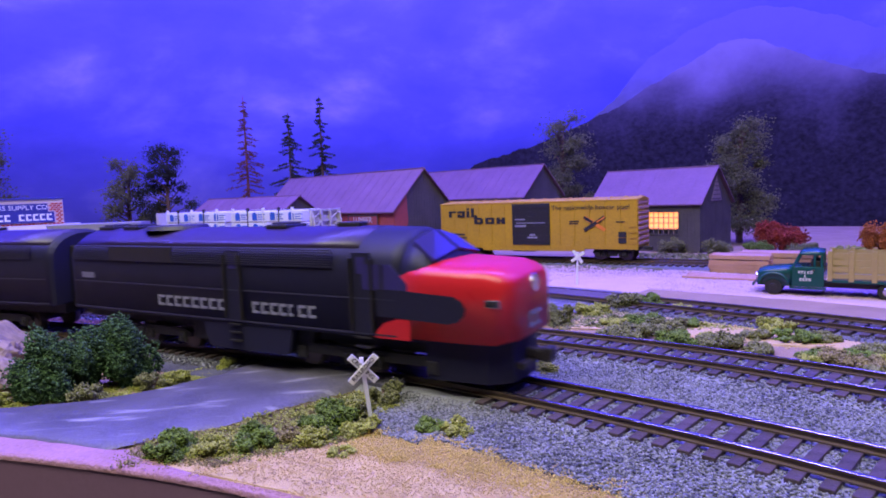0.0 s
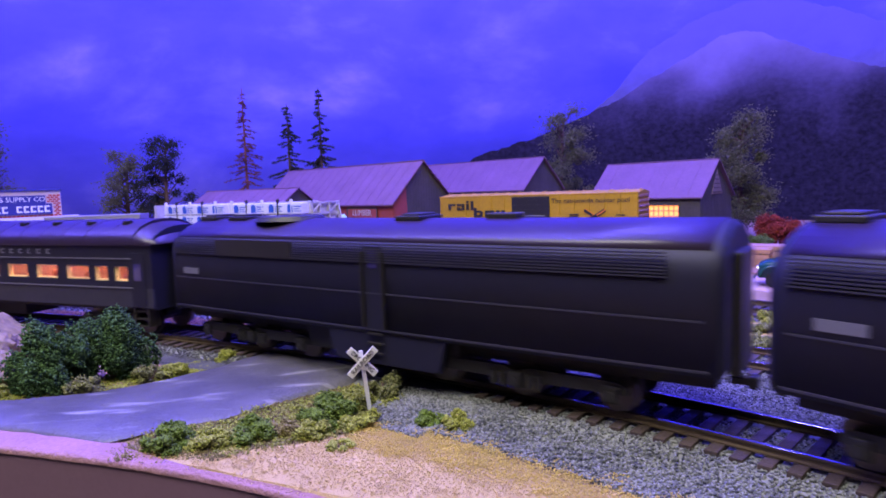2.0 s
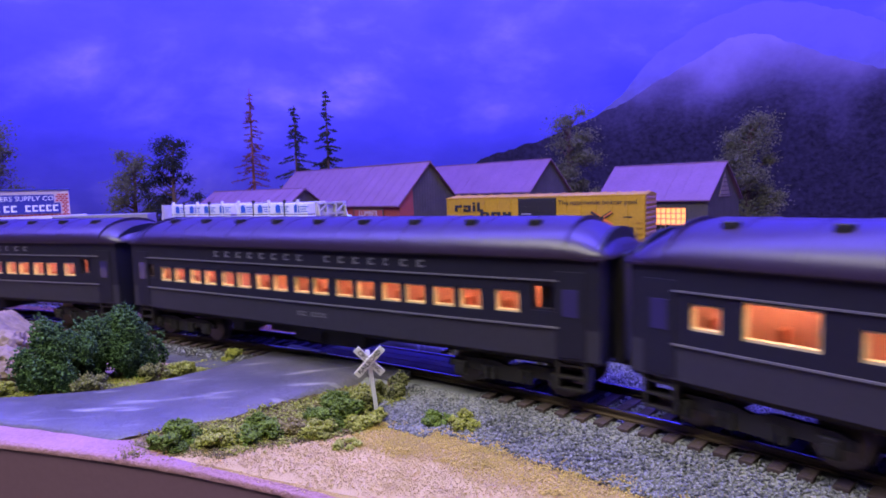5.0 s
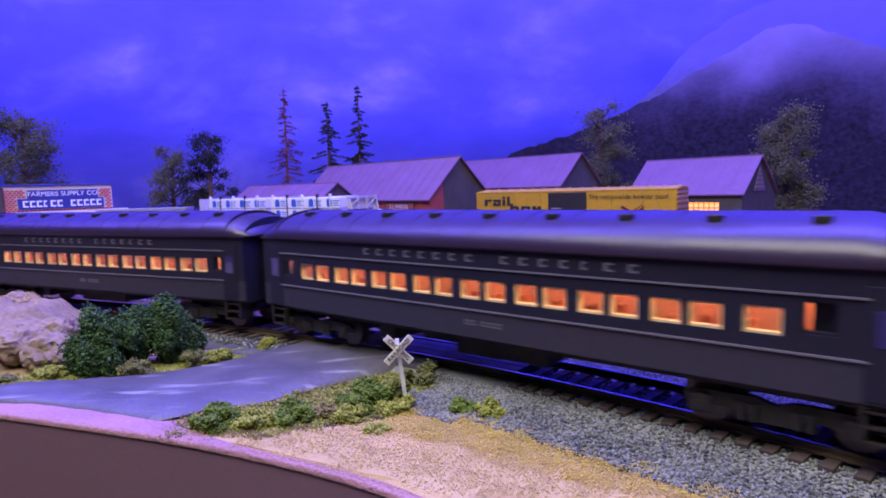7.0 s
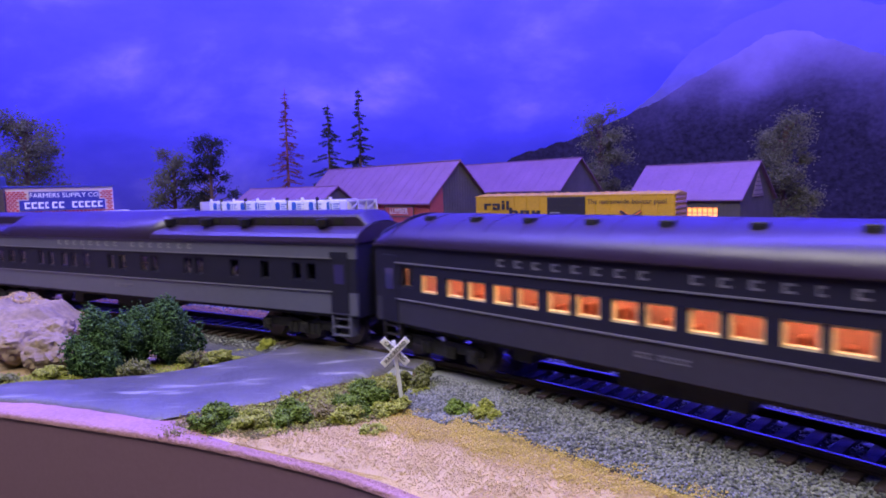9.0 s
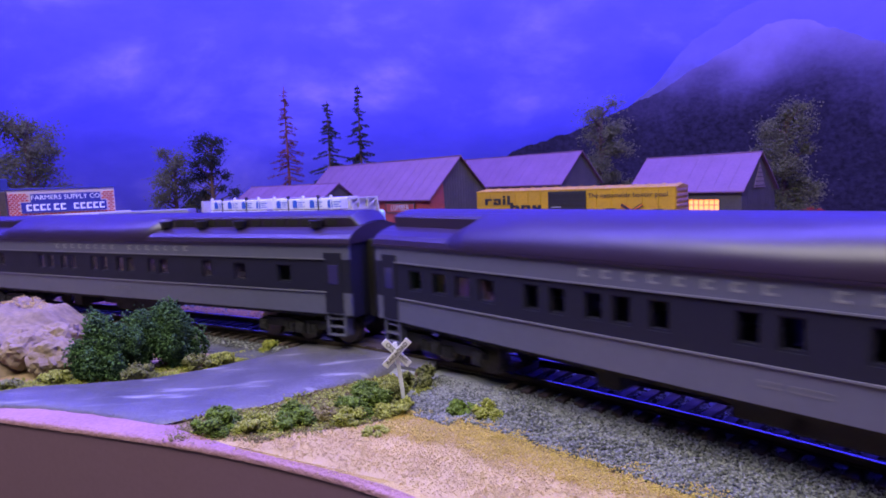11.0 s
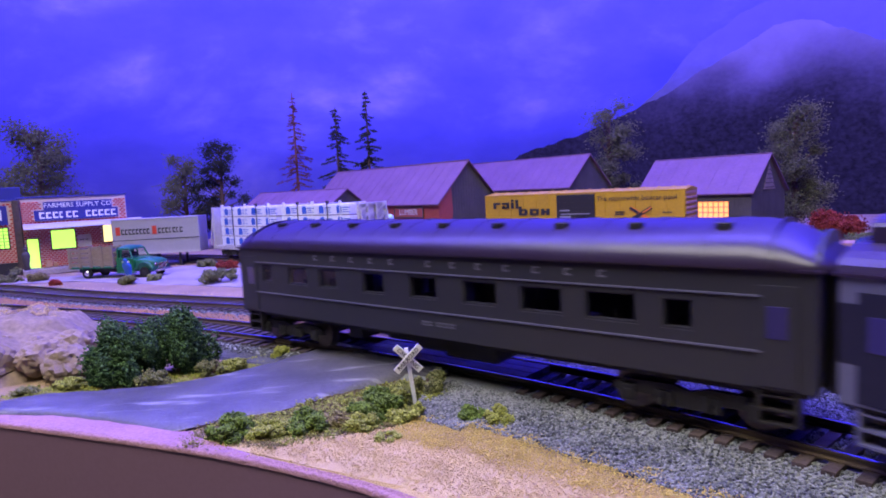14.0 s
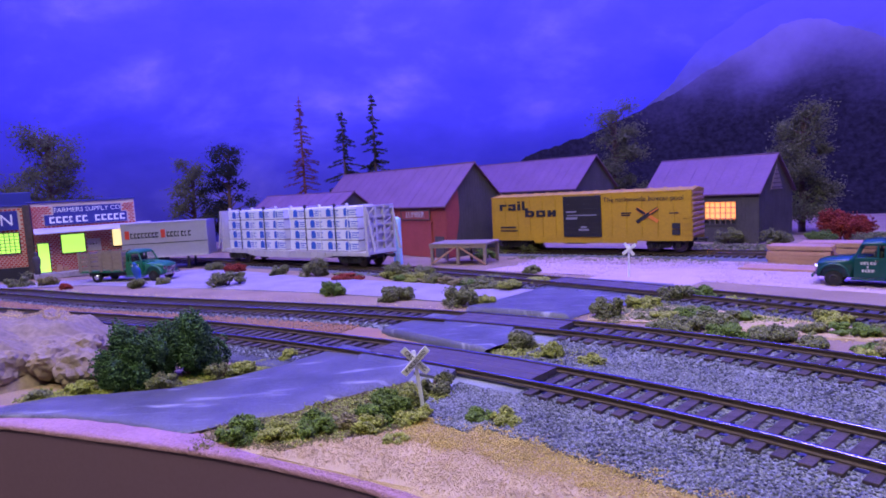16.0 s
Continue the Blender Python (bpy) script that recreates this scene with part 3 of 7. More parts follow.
def build_roads():
    left = [(-152, 193), (-146, 199), (-134, 206), (-115, 207), (-97, 209), (-80, 217), (-63, 229), (-50, 243), (-44, 252)]
    right = [(-152, 191), (-120, 186), (-100, 179), (-74, 167), (-65, 173), (-50, 178), (-35, 190), (-18, 200), (-6, 213)]
    strip("road_1", left, right, GROUND + 1.3, M["asphalt"], "worn grey asphalt road up to the level crossing", "road", 60, 0.0, 1.6)
    strip("road_2", [(-30, 278), (-18, 292), (-8, 306)], [(14, 232), (28, 246), (44, 262)], GROUND + 2.9, M["asphalt"], "worn grey asphalt between the two main tracks", "road", 24)
    strip("road_3", [(10, 318), (30, 345), (60, 378), (84, 396)], [(56, 284), (72, 300), (100, 315), (132, 350)], GROUND + 1.2, M["asphalt"], "grey asphalt road leading to the yard track", "road", 40, 1.9, 1.4)
    strip("road_4", [(92, 404), (120, 440)], [(140, 356), (190, 410)], GROUND + 0.4, M["pale_gravel"], "pale gravel drive beyond the yard track", "road", 16)


def build_backdrop():
    pts = np.array(BACK)
    bm = bmesh.new()
    p = smooth_edge(pts, 160, 3)
    lo = [bm.verts.new((*v, -300)) for v in p]
    hi = [bm.verts.new((*v, 950)) for v in p]
    for k in range(len(p) - 1):
        bm.faces.new((lo[k], lo[k + 1], hi[k + 1], hi[k]))
    ob = part("backdrop", bm, M["sky_wall"], smooth=True)
    tagged(ob, "curved backdrop painted as a cloudy evening sky", "backdrop", kind="structure")
    s = ob.modifiers.new("thickness", "SOLIDIFY")
    s.thickness, s.offset = 0.006, 0

    def along(d):
        """A point on the backdrop by the angle from the viewer's axis."""
        a = radians(d)
        r = np.linspace(300, 1400, 2200)
        q = np.stack([r * np.sin(a), r * np.cos(a)], -1)
        dist = np.array([np.hypot(*(p - v).T).min() for v in q[::10]])
        return r[::10][np.argmin(dist)]

    def ridge(name, outline, inset, material, label, relief):
        """A painted ridge: a low-relief slope against the backdrop, from its foot to a jagged crest. outline: angle, crest angle."""
        angs = np.linspace(outline[0][0], outline[-1][0], 260)
        el = np.interp(angs, [o[0] for o in outline], [o[1] for o in outline])
        bm = bmesh.new()
        cols = []
        reach = np.array([along(a) for a in angs])
        reach = np.convolve(np.pad(reach, 20, mode="edge"), np.ones(41) / 41, mode="valid") - inset - 6
        for a, e, r in zip(angs, el, reach):
            crest = 59.5 + r * math.tan(radians(e)) + 5.0 * noise.fractal((a * 0.5, inset, 0), 0.9, 2.1, 5) + 1.2 * noise.noise((a * 9, inset, 1))
            col = []
            for t in np.linspace(0, 1, 26):
                z = -8 + (crest + 8) * t
                d = relief * (1 - t) + relief * 0.5 * noise.fractal((a * 0.25, z * 0.012, inset), 0.8, 2.0, 5)
                d *= min(1, (1 - t) * 6)
                rr = r - max(0.0, d)
                col.append(bm.verts.new((rr * math.sin(radians(a)), rr * math.cos(radians(a)), z)))
            cols.append(col)
        for c0, c1 in zip(cols, cols[1:]):
            for k in range(25):
                bm.faces.new((c0[k], c1[k], c1[k + 1], c0[k + 1]))
        ob = part(name, bm, material, smooth=True)
        return tagged(ob, label, "mountain", kind="structure")

    ridge("backdrop_mountain_far", [(12, -2.0), (17, 4.6), (19, 6.4), (20.2, 7.4), (21.5, 9.0), (23.3, 10.7), (26, 12.3), (29, 13.4), (31.5, 13.7), (34, 13.2), (37, 12.0), (41, 10.4), (50, 9.0)], 10,
          mountain_paint("painted_misty_ridge", (0.11, 0.10, 0.20), (0.15, 0.135, 0.28), (0.135, 0.12, 0.44), 0.17, 0.32, 30.0), "painted misty far mountain ridge", 3)
    ridge("backdrop_mountain_near", [(3.5, -2.5), (6.0, 0.9), (8.0, 2.5), (9.5, 3.0), (12, 3.7), (14, 4.2), (17, 5.4), (20, 6.6), (23, 8.2), (26, 9.8), (28.5, 11.1), (30.6, 11.5), (33, 10.6), (35.5, 9.2), (39, 7.8), (44, 6.5), (50, 6.0)], 22,
          mountain_paint("painted_forest_slope", (0.006, 0.005, 0.010), (0.024, 0.020, 0.032), (0.27, 0.22, 0.42), 0.12, 0.33, 150.0), "painted dark forested mountain with drifting mist", 5)


def build_room():
    bm = bmesh.new()
    box(bm, -3200, 3600, -3600, 2600, -1010, -1000)
    tagged(part("room_floor", bm, M["barn_grey"]), "dark grey room floor", "floor", kind="structure")
    bm = bmesh.new()
    box(bm, -3200, 3600, -3600, 2600, 1500, 1510)
    tagged(part("room_ceiling", bm, M["barn_grey"]), "dim grey room ceiling", "ceiling", kind="structure")
    for k, r in enumerate(((-3210, -3200, -3600, 2600), (3600, 3610, -3600, 2600), (-3200, 3600, -3610, -3600), (-3200, 3600, 2600, 2610))):
        bm = bmesh.new()
        box(bm, *r, -1000, 1500)
        tagged(part("wall_%d" % (k + 1), bm, M["barn_grey"]), "dim grey room wall", "wall", kind="structure")


# ---- track ----
def rail_section(o):
    return [(o - 1.0, -2.1), (o - 1.0, -1.75), (o - 0.35, -1.5), (o - 0.35, -0.75), (o - 0.62, -0.55), (o - 0.62, -0.06), (o + 0.62, -0.06), (o + 0.62, -0.55), (o + 0.35, -0.75), (o + 0.35, -1.5), (o + 1.0, -1.75), (o + 1.0, -2.1)]


TIE_MESH = {}


def tie_mesh():
    if "m" not in TIE_MESH:
        bm = boxes((-1.45, 1.45, -15, 15, -4.2, -2.1), bevel=0.2)
        bmesh.ops.scale(bm, vec=(MM, MM, MM), verts=bm.verts)
        me = bpy.data.meshes.new("tie")
        bm.to_mesh(me)
        bm.free()
        me.materials.append(M["tie"])
        TIE_MESH["m"] = me
    return TIE_MESH["m"]


def build_track(name, line, s0, s1, parts, label, bed, shoulder=21.0, skip=()):
    """Two rails with polished heads, and ties: those between the given limits each an object of its own."""
    root = thing(name, label, "railway track", kind="structure")
    for o, nm in ((-8.9, "rail"), (8.9, "rail")):
        r = part(nm, ribbon(bmesh.new(), line, s0, s1, rail_section(o)), M["rail"], root)
        part("rail_head", ribbon(bmesh.new(), line, s0, s1, [(o - 0.5, -0.06), (o + 0.5, -0.06), (o + 0.38, 0.0), (o - 0.38, 0.0)]), M["railtop"], r, "polished steel rail head")
    rng = random.Random(len(name))
    rest = bmesh.new()
    k = s0
    while k < s1:
        if not any(a < k < b for a, b in skip):
            x, y = line.at(k)
            turn = line.way(k) + rng.uniform(-1.2, 1.2)
            if parts[0] < k < parts[1]:
                t = new("tie", tie_mesh())
                t.parent, t.matrix_basis = root, mm(x, y, rng.uniform(-0.12, 0.1), turn)
            else:
                m = Matrix.Translation((x, y, -3.15)) @ Matrix.Rotation(radians(turn), 4, "Z") @ Matrix.Diagonal((2.9, 30, 2.1, 1))
                bmesh.ops.create_cube(rest, size=1, matrix=m)
        k += 5.9 + rng.uniform(-0.25, 0.25)
    tagged(part("ties", rest, M["tie"], root), kind="stuff")
    b = part(name.replace("track", "ballast_bed"), ribbon(bmesh.new(), line, s0, s1, [(-shoulder, GROUND - 0.9), (-16.5, -3.3), (16.5, -3.3), (shoulder, GROUND - 0.9)], 12.0), bed)
    tagged(b, "low bed of ballast under the track", "ballast", kind="structure")
    return root


def stones(name, line, s0, s1, o0, o1, n, size, material, label, seed, top=-3.2, shoulder=21.0, floor=GROUND - 0.3):
    """Loose stones over a bed: between the ties and down the shoulder."""
    rng = np.random.default_rng(seed)
    s, o = rng.uniform(s0, s1, n), rng.uniform(o0, o1, n)
    grid = np.arange(s0 - 5, s1 + 6, 5.0)
    c = np.array([line.at(v) for v in grid])
    w = np.radians(np.unwrap(np.array([line.way(v) for v in grid]), period=360))
    x, y, a = np.interp(s, grid, c[:, 0]), np.interp(s, grid, c[:, 1]), np.interp(s, grid, w)
    keep = ~((np.abs(np.abs(o) - 8.9) < 1.3))
    z = np.where(np.abs(o) < 16.5, top, top + (np.abs(o) - 16.5) / (shoulder - 16.5) * (GROUND - 0.5 - top))
    z = np.maximum(z, floor) + rng.uniform(-0.1, 0.35, n)
    pts = np.stack([x - np.sin(a) * o, y + np.cos(a) * o, z], -1)[keep]
    v, f = crumbs(rng, pts, rng.uniform(0.6, 1.25, len(pts)) * size, 0.8)
    return tagged(cloud(name, v, f, material), label, "ballast", kind="stuff")


def build_tracks():
    build_track("track_1", LINE_A, -1500, 1500, (-430, 230), "model track of brown steel rails on dark ties in grey ballast", M["stone"], 26.0, skip=((-42, 32),))
    build_track("track_2", LINE_B, -1300, 1300, (-380, 260), "second model track, brown steel rails on dark ties", M["stone"], 23.0, skip=((4, 62),))
    build_track("track_3", LINE_C, -700, 1100, (-50, 240), "yard track of rusty rails on dark ties", M["stone_dark"], 21.0, skip=((98, 175),))
    build_track("track_4", LINE_D, -400, 1100, (-10, -9), "far spur track of rusty rails", M["stone_dark"], 21.0)
    # the field of ballast between and beside the two main lines
    patch("ballast_field", [LINE_A.off(s, -39 + (s < 45) * (45 - s) * 0.5) for s in (28, 40, 60, 90, 130, 180, 260, 400)] + [LINE_B.off(s, -20) for s in (480, 300, 200, 120, 70)] + [LINE_A.off(40, 20), LINE_A.off(28, -10)], -4.0, M["stone"], "grey ballast spread beside the main tracks", "ballast", 4.0)
    patch("ballast_field_left", [LINE_A.off(s, -30) for s in (-45, -75, -120, -180, -240)] + [LINE_A.off(s, 5) for s in (-240, -120, -45)], -4.1, M["stone_dark"], "dark ballast beside the main track", "ballast", 4.0)
    patch("cinder_field", [LINE_A.off(s, 16) for s in (-420, -300, -200, -120, -50)] + [LINE_B.off(s, -15) for s in (-30, -120, -200, -300, -420)], -4.2, M["cinder"], "orange-brown cinders between the two tracks", "cinders", 3.0)
    patch("ballast_mid", [LINE_B.off(s, -30) for s in (-60, -100, -140)] + [LINE_B.off(s, -8) for s in (-140, -100, -50)] , -4.0, M["stone"], "grey ballast beside the second track", "ballast", 3.0)
    stones("ballast_stones", LINE_A, 30, 330, -40, 42, 72000, 0.43, M["stone"], "grey crushed-stone ballast along the main track", 5, -3.2, 26.0, -3.95)
    stones("ballast_stones_verge", LINE_A, 8, 36, -44, -15, 6500, 0.45, M["stone"], "grey crushed-stone ballast beside the crossing", 11, -3.2, 26.0, -3.95)
    stones("ballast_stones_left", LINE_A, -330, -42, -30, 15, 24000, 0.46, M["stone_dark"], "dark crushed-stone ballast along the main track", 6, -3.3, 26.0)
    stones("ballast_stones_second", LINE_B, 60, 320, -46, 20, 34000, 0.48, M["stone"], "grey crushed-stone ballast along the second track", 7, -3.2, 23.0, -3.95)
    stones("ballast_stones_far", LINE_B, -380, 4, -20, 16, 10000, 0.7, M["stone_dark"], "dark crushed-stone ballast along the second track", 8, -3.4, 23.0)
    stones("cinder_stones", LINE_B, -380, -40, -54, -16, 15000, 0.6, M["cinder"], "orange-brown cinders between the tracks", 9, -3.9, 21.0, -4.0)
    stones("ballast_stones_yard", LINE_C, -60, 330, -20, 17, 9000, 0.7, M["stone_dark"], "dark crushed-stone ballast along the yard track", 10, -3.4)
    # planks of the level crossings
    for name, line, a, b, outs in (("level_crossing", LINE_A, -41, 31, True), ("level_crossing", LINE_B, 5, 61, True), ("level_crossing", LINE_C, 99, 174, False)):
        root = thing(name, "violet-brown timber plank level crossing between the rails", "level crossing", group="level crossings")
        for o0, o1 in ((-7.4, -2.6), (-2.4, 2.4), (2.6, 7.4)):
            part("plank", ribbon(bmesh.new(), line, a, b, [(o0, -2.4), (o1, -2.4), (o1, -0.35), (o1 - 0.2, -0.2), (o0 + 0.2, -0.2), (o0, -0.35)], 9.0), M["plank"], root)
        if outs:
            near = ribbon(bmesh.new(), line, a - 1, b - 24, [(-15.5, -4.6), (-10.4, -4.6), (-10.4, -0.5), (-15.5, -2.2)], 9.0)
            part("plank", near, M["asphalt"], root, "asphalt approach strip")
            far = ribbon(bmesh.new(), line, a + 1, b - 3, [(10.4, -4.6), (15.5, -4.6), (15.5, -2.0), (10.4, -0.5)], 9.0)
            part("plank", far, M["asphalt"], root, "asphalt approach strip")


build_ground()
build_roads()
build_backdrop()
build_room()
build_tracks()

# ---- the train ----
def bogie(parent, x, axles, spread, length, label=""):
    """A truck: two side frames with axle boxes and springs, and its wheels."""
    b = part("bogie", boxes((x - length / 2, x + length / 2, -4, 4, 6.5, 9.0), bevel=0.5), M["under"], parent, label)
    for sy in (-1, 1):
        bm = bmesh.new()
        y0, y1 = sorted((sy * 12.6, sy * 14.2))
        prism(bm, [(x - length / 2, 7.4), (x - length / 2 + 3, 8.6), (x - 4, 8.8), (x, 7.6), (x + 4, 8.8), (x + length / 2 - 3, 8.6), (x + length / 2, 7.4), (x + length / 2, 5.6), (x + 5, 5.2), (x + 3, 3.4), (x - 3, 3.4), (x - 5, 5.2), (x - length / 2, 5.6)], "y", y0, y1)
        for k in range(axles):
            ax = x - spread / 2 + spread * k / (axles - 1)
            box(bm, ax - 2.0, ax + 2.0, sy * 14.0, sy * 15.4, 3.4, 7.6, bevel=0.4)
            cyl(bm, (ax, sy * 15.2, 5.3), (ax, sy * 15.9, 5.3), 1.2, seg=10)
        for dx in (-5.5, 5.5):
            for d2 in (-1.2, 1.2):
                cyl(bm, (x + dx + d2, sy * 14.6, 3.6), (x + dx + d2, sy * 14.6, 7.2), 0.9, seg=8)
        part("side_frame", bm, M["under"], b)
    for k in range(axles):
        ax = x - spread / 2 + spread * k / (axles - 1)
        bm = bmesh.new()
        for sy in (-1, 1):
            cyl(bm, (ax, sy * 7.9, 5.3), (ax, sy * 10.4, 5.3), 5.3, 5.2, seg=22)
            cyl(bm, (ax, sy * 7.3, 5.3), (ax, sy * 7.9, 5.3), 6.0, seg=22)
        cyl(bm, (ax, -8, 5.3), (ax, 8, 5.3), 1.1, seg=8)
        part("wheelset", bm, M["wheel"], b, "dark steel wheels and axle")
    return b


def coupler(parent, x, sx):
    bm = bmesh.new()
    box(bm, min(x, x + sx * 5), max(x, x + sx * 5), -1.2, 1.2, 8.2, 10.0, bevel=0.3)
    box(bm, min(x + sx * 4, x + sx * 6.6), max(x + sx * 4, x + sx * 6.6), -2.0, 2.0, 7.6, 10.6, bevel=0.5)
    return part("coupler", bm, M["black"], parent)


def arch(x, w, z0, zs, zt, n=14, flat=2.0):
    """A section across the car: straight sides to the shoulder zs, then a rounded roof to zt."""
    pts = [(x, -w, z0), (x, -w, zs)]
    for k in range(1, n):
        a = math.pi * k / n
        c, s = math.cos(a), math.sin(a)
        pts.append((x, -w * math.copysign(abs(c) ** (2 / flat), c), zs + (zt - zs) * abs(s) ** (2 / flat)))
    return pts + [(x, w, zs), (x, w, z0)]


def diesel(cabbed, half):
    """A streamlined passenger diesel, 2 x half mm long over its body; with a cab and red nose, or a cabless booster."""
    root = thing("diesel_locomotive" if cabbed else "booster_locomotive",
                 "dark grey streamlined model diesel locomotive with a scarlet nose" if cabbed else "dark grey cabless streamlined model diesel locomotive", "locomotive")
    front = half - 48 if cabbed else half
    secs = [arch(-half, 16.8, 15, 38, 50.5), arch(-half + 1.2, 18.2, 14, 38, 51.8)]
    secs += [arch(x, 18.5, 14, 38.5, 52.2) for x in np.linspace(-half + 4, front - 4, 12)]
    if cabbed:
        secs += [arch(front, 18.5, 14, 38.5, 52.2), arch(front + 10, 18.5, 14, 38.0, 51.9), arch(front + 14, 18.4, 14, 37.6, 50.8)]
    else:
        secs += [arch(front - 1.2, 18.2, 14, 38, 51.8), arch(front, 16.8, 15, 38, 50.5)]
    body = part("body", loft(bmesh.new(), secs), M["grey"], root, smooth=True)
    body.data.polygons.foreach_set("use_smooth", [abs(p.normal.x) < 0.7 for p in body.data.polygons])
    # roof skin of a flatter paint, above the shoulder
    rs = []
    for x in np.linspace(-half + 3, front - 3, 8):
        ring = [p for p in arch(x, 18.62, 14, 38.6, 52.4, 18) if p[2] > 44.2]
        ring += [(x, p[1] * 0.97, p[2] - 0.8) for p in reversed(ring)]
        rs.append(ring)
    part("roof", loft(bmesh.new(), rs), M["roof_grey"], root, "dull dark roof", smooth=True)
    for sy in (-1, 1):
        bm = bmesh.new()
        a, b = (-half + 16, front - 26)
        for k in range(8):
            z = 38.4 + k * 0.86
            dy = 0.55 if k < 2 else 0.55 - 0.05 * (k - 2) ** 1.3
            box(bm, a - 12, b + 14, sy * (18.2 + dy * 0.5), sy * (18.5 + dy), z, z + 0.42)
        part("side_grille", bm, M["mid_grey"], root, "row of fine horizontal louvres")
        bm = boxes((-half + 30, -half + 70, sy * 18.3, sy * 19.12, 38.2, 45.0), bevel=0.15)
        part("radiator_opening", bm, M["black"], root, "black radiator intake")
        bm = boxes((-half + 4, front + (12 if cabbed else -4), sy * 18.4, sy * 18.85, 27.6, 28.1))
        box(bm, -half + 3, front + (12 if cabbed else -3), sy * 18.3, sy * 18.8, 15.0, 15.6)
        part("belt_rail", bm, M["mid_grey"], root)
        for px in ((-half + 103, -half + 160.5) if cabbed else (4,)):
            bm = bmesh.new()
            box(bm, px - 3.4, px + 3.4, sy * 17.9, sy * 18.75, 15, 44)
            d = part("door", bm, M["grey"], root, "narrow side door with a small window")
            part("window", boxes((px - 1.7, px + 1.7, sy * 18.6, sy * 18.9, 36.5, 42.5), bevel=0.1), M["glass"], d)
            bm = boxes((px - 4.4, px - 3.7, sy * 18.4, sy * 19.6, 16, 42), (px + 3.7, px + 4.4, sy * 18.4, sy * 19.6, 16, 42))
            part("handrail", bm, M["black"], d)
            bm = bmesh.new()
            for z in (13.6, 10.6, 7.6):
                box(bm, px - 3, px + 3, sy * 16.8, sy * 19.2, z, z + 0.6)
            part("steps", bm, M["black"], d)
        # skirt and tanks between the bogies
        part("skirt", prism(bmesh.new(), [(-half + 80, 15), (-half + 85, 13.5), (-half + 88, 5.2), (-half + 90, 4.6), (-half + 126, 4.6), (-half + 128, 5.2), (-half + 130, 13.5), (-half + 134, 15)], "y", *sorted((sy * 15.5, sy * 18.2))), M["grey"], root)
        part("number_plate", boxes((-half + 9, -half + 18, sy * 18.4, sy * 18.8, 29.6, 32.2)), M["belt"], root, "pale plate with an unreadable number")
    if cabbed:
        for sy in (-1, 1):
            bm = bars(bars(bmesh.new(), -half + 60, sy * 18.5, 21.4, "oooooooo", 3.9, 4.6, 1.0, sy), -half + 112, sy * 18.5, 21.4, "ooooioo", 3.4, 4.6, 0.9, sy)
            part("lettering", bm, M["silver"], root, "pale grey railway name as plain bars")
    # roof fittings
    for x in (-half + 8, -half + 26, 8):
        bm = boxes((x - 5, x + 5, -6, 6, 51.6, 53.4), (x - 3.5, x + 3.5, -4.5, 4.5, 53.2, 54.2), bevel=0.4)
        part("roof_vent", bm, M["black"], root)
    bm = bmesh.new()
    cyl(bm, (-half + 50, 0, 51.6), (-half + 50, 0, 53.4), 13, 12, seg=28)
    part("radiator_fan", bm, M["black"], root)
    part("exhaust_stack", boxes((34, 44, -2.5, 2.5, 51.4, 54.0), bevel=0.4), M["black"], root)
    part("underframe", boxes((-half + 3, half - (18 if cabbed else 3), -11, 11, 9.5, 15)), M["under"], root)
    part("fuel_tank", boxes((-31, 31, -14, 14, 5, 14), bevel=1.5), M["under"], root)
    for x in (-half + 42, half - 52):
        bogie(root, x, 3, 52, 60)
    coupler(root, -half + 1, -1)
    coupler(root, half - 2, 1)
    # diaphragm at the back
    part("diaphragm", boxes((-half - 1.8, -half + 1, -8, 8, 12, 44), bevel=0.6), M["black"], root)
    if not cabbed:
        part("diaphragm", boxes((half - 1, half + 1.8, -8, 8, 12, 44), bevel=0.6), M["black"], root)
        return root
    # cab front and nose
    f = front + 14
    cab = [arch(f - 0.2, 18.4, 14, 37.6, 50.8), arch(f + 5, 17.6, 14, 35.0, 47.6, 14, 2.5), arch(f + 11, 16.4, 14, 33.2, 41.0, 14, 2.5)]
    part("cab", loft(bmesh.new(), cab), M["grey"], root, smooth=True)
    for sy in (-1, 1):
        bm = bmesh.new()
        a, b2 = (f + 1.4, 49.4), (f + 9.4, 43.0)
        out = [(a[0], sy * 1.0, a[1] + 0.6), (a[0], sy * 13.0, a[1] - 2.6), (b2[0], sy * 14.6, b2[1] - 2.4), (b2[0], sy * 1.0, b2[1] + 0.2)]
        lo = [bm.verts.new(p) for p in out]
        hi = [bm.verts.new((p[0] + 0.7, p[1], p[2] + 1.0)) for p in out]
        bm.faces.new(lo), bm.faces.new(hi)
        for k in range(4):
            bm.faces.new((lo[k], lo[(k + 1) % 4], hi[(k + 1) % 4], hi[k]))
        bmesh.ops.recalc_face_normals(bm, faces=bm.faces)
        part("windscreen", bm, M["glass"], root, "sloping split windscreen pane")
        bm = bmesh.new()
        y0, y1 = sorted((sy * 18.2, sy * 18.8))
        prism(bm, [(f - 14, 31), (f - 14, 40), (f - 3.5, 40), (f + 2.5, 33.5), (f + 2.5, 31)], "y", y0, y1)
        w = part("side_window", bm, M["glass"], root, "cab side window with slanted front edge")
        part("pillar", boxes((f - 7.2, f - 6.2, sy * 18.4, sy * 19.0, 31, 40)), M["grey"], w)
    nose = []
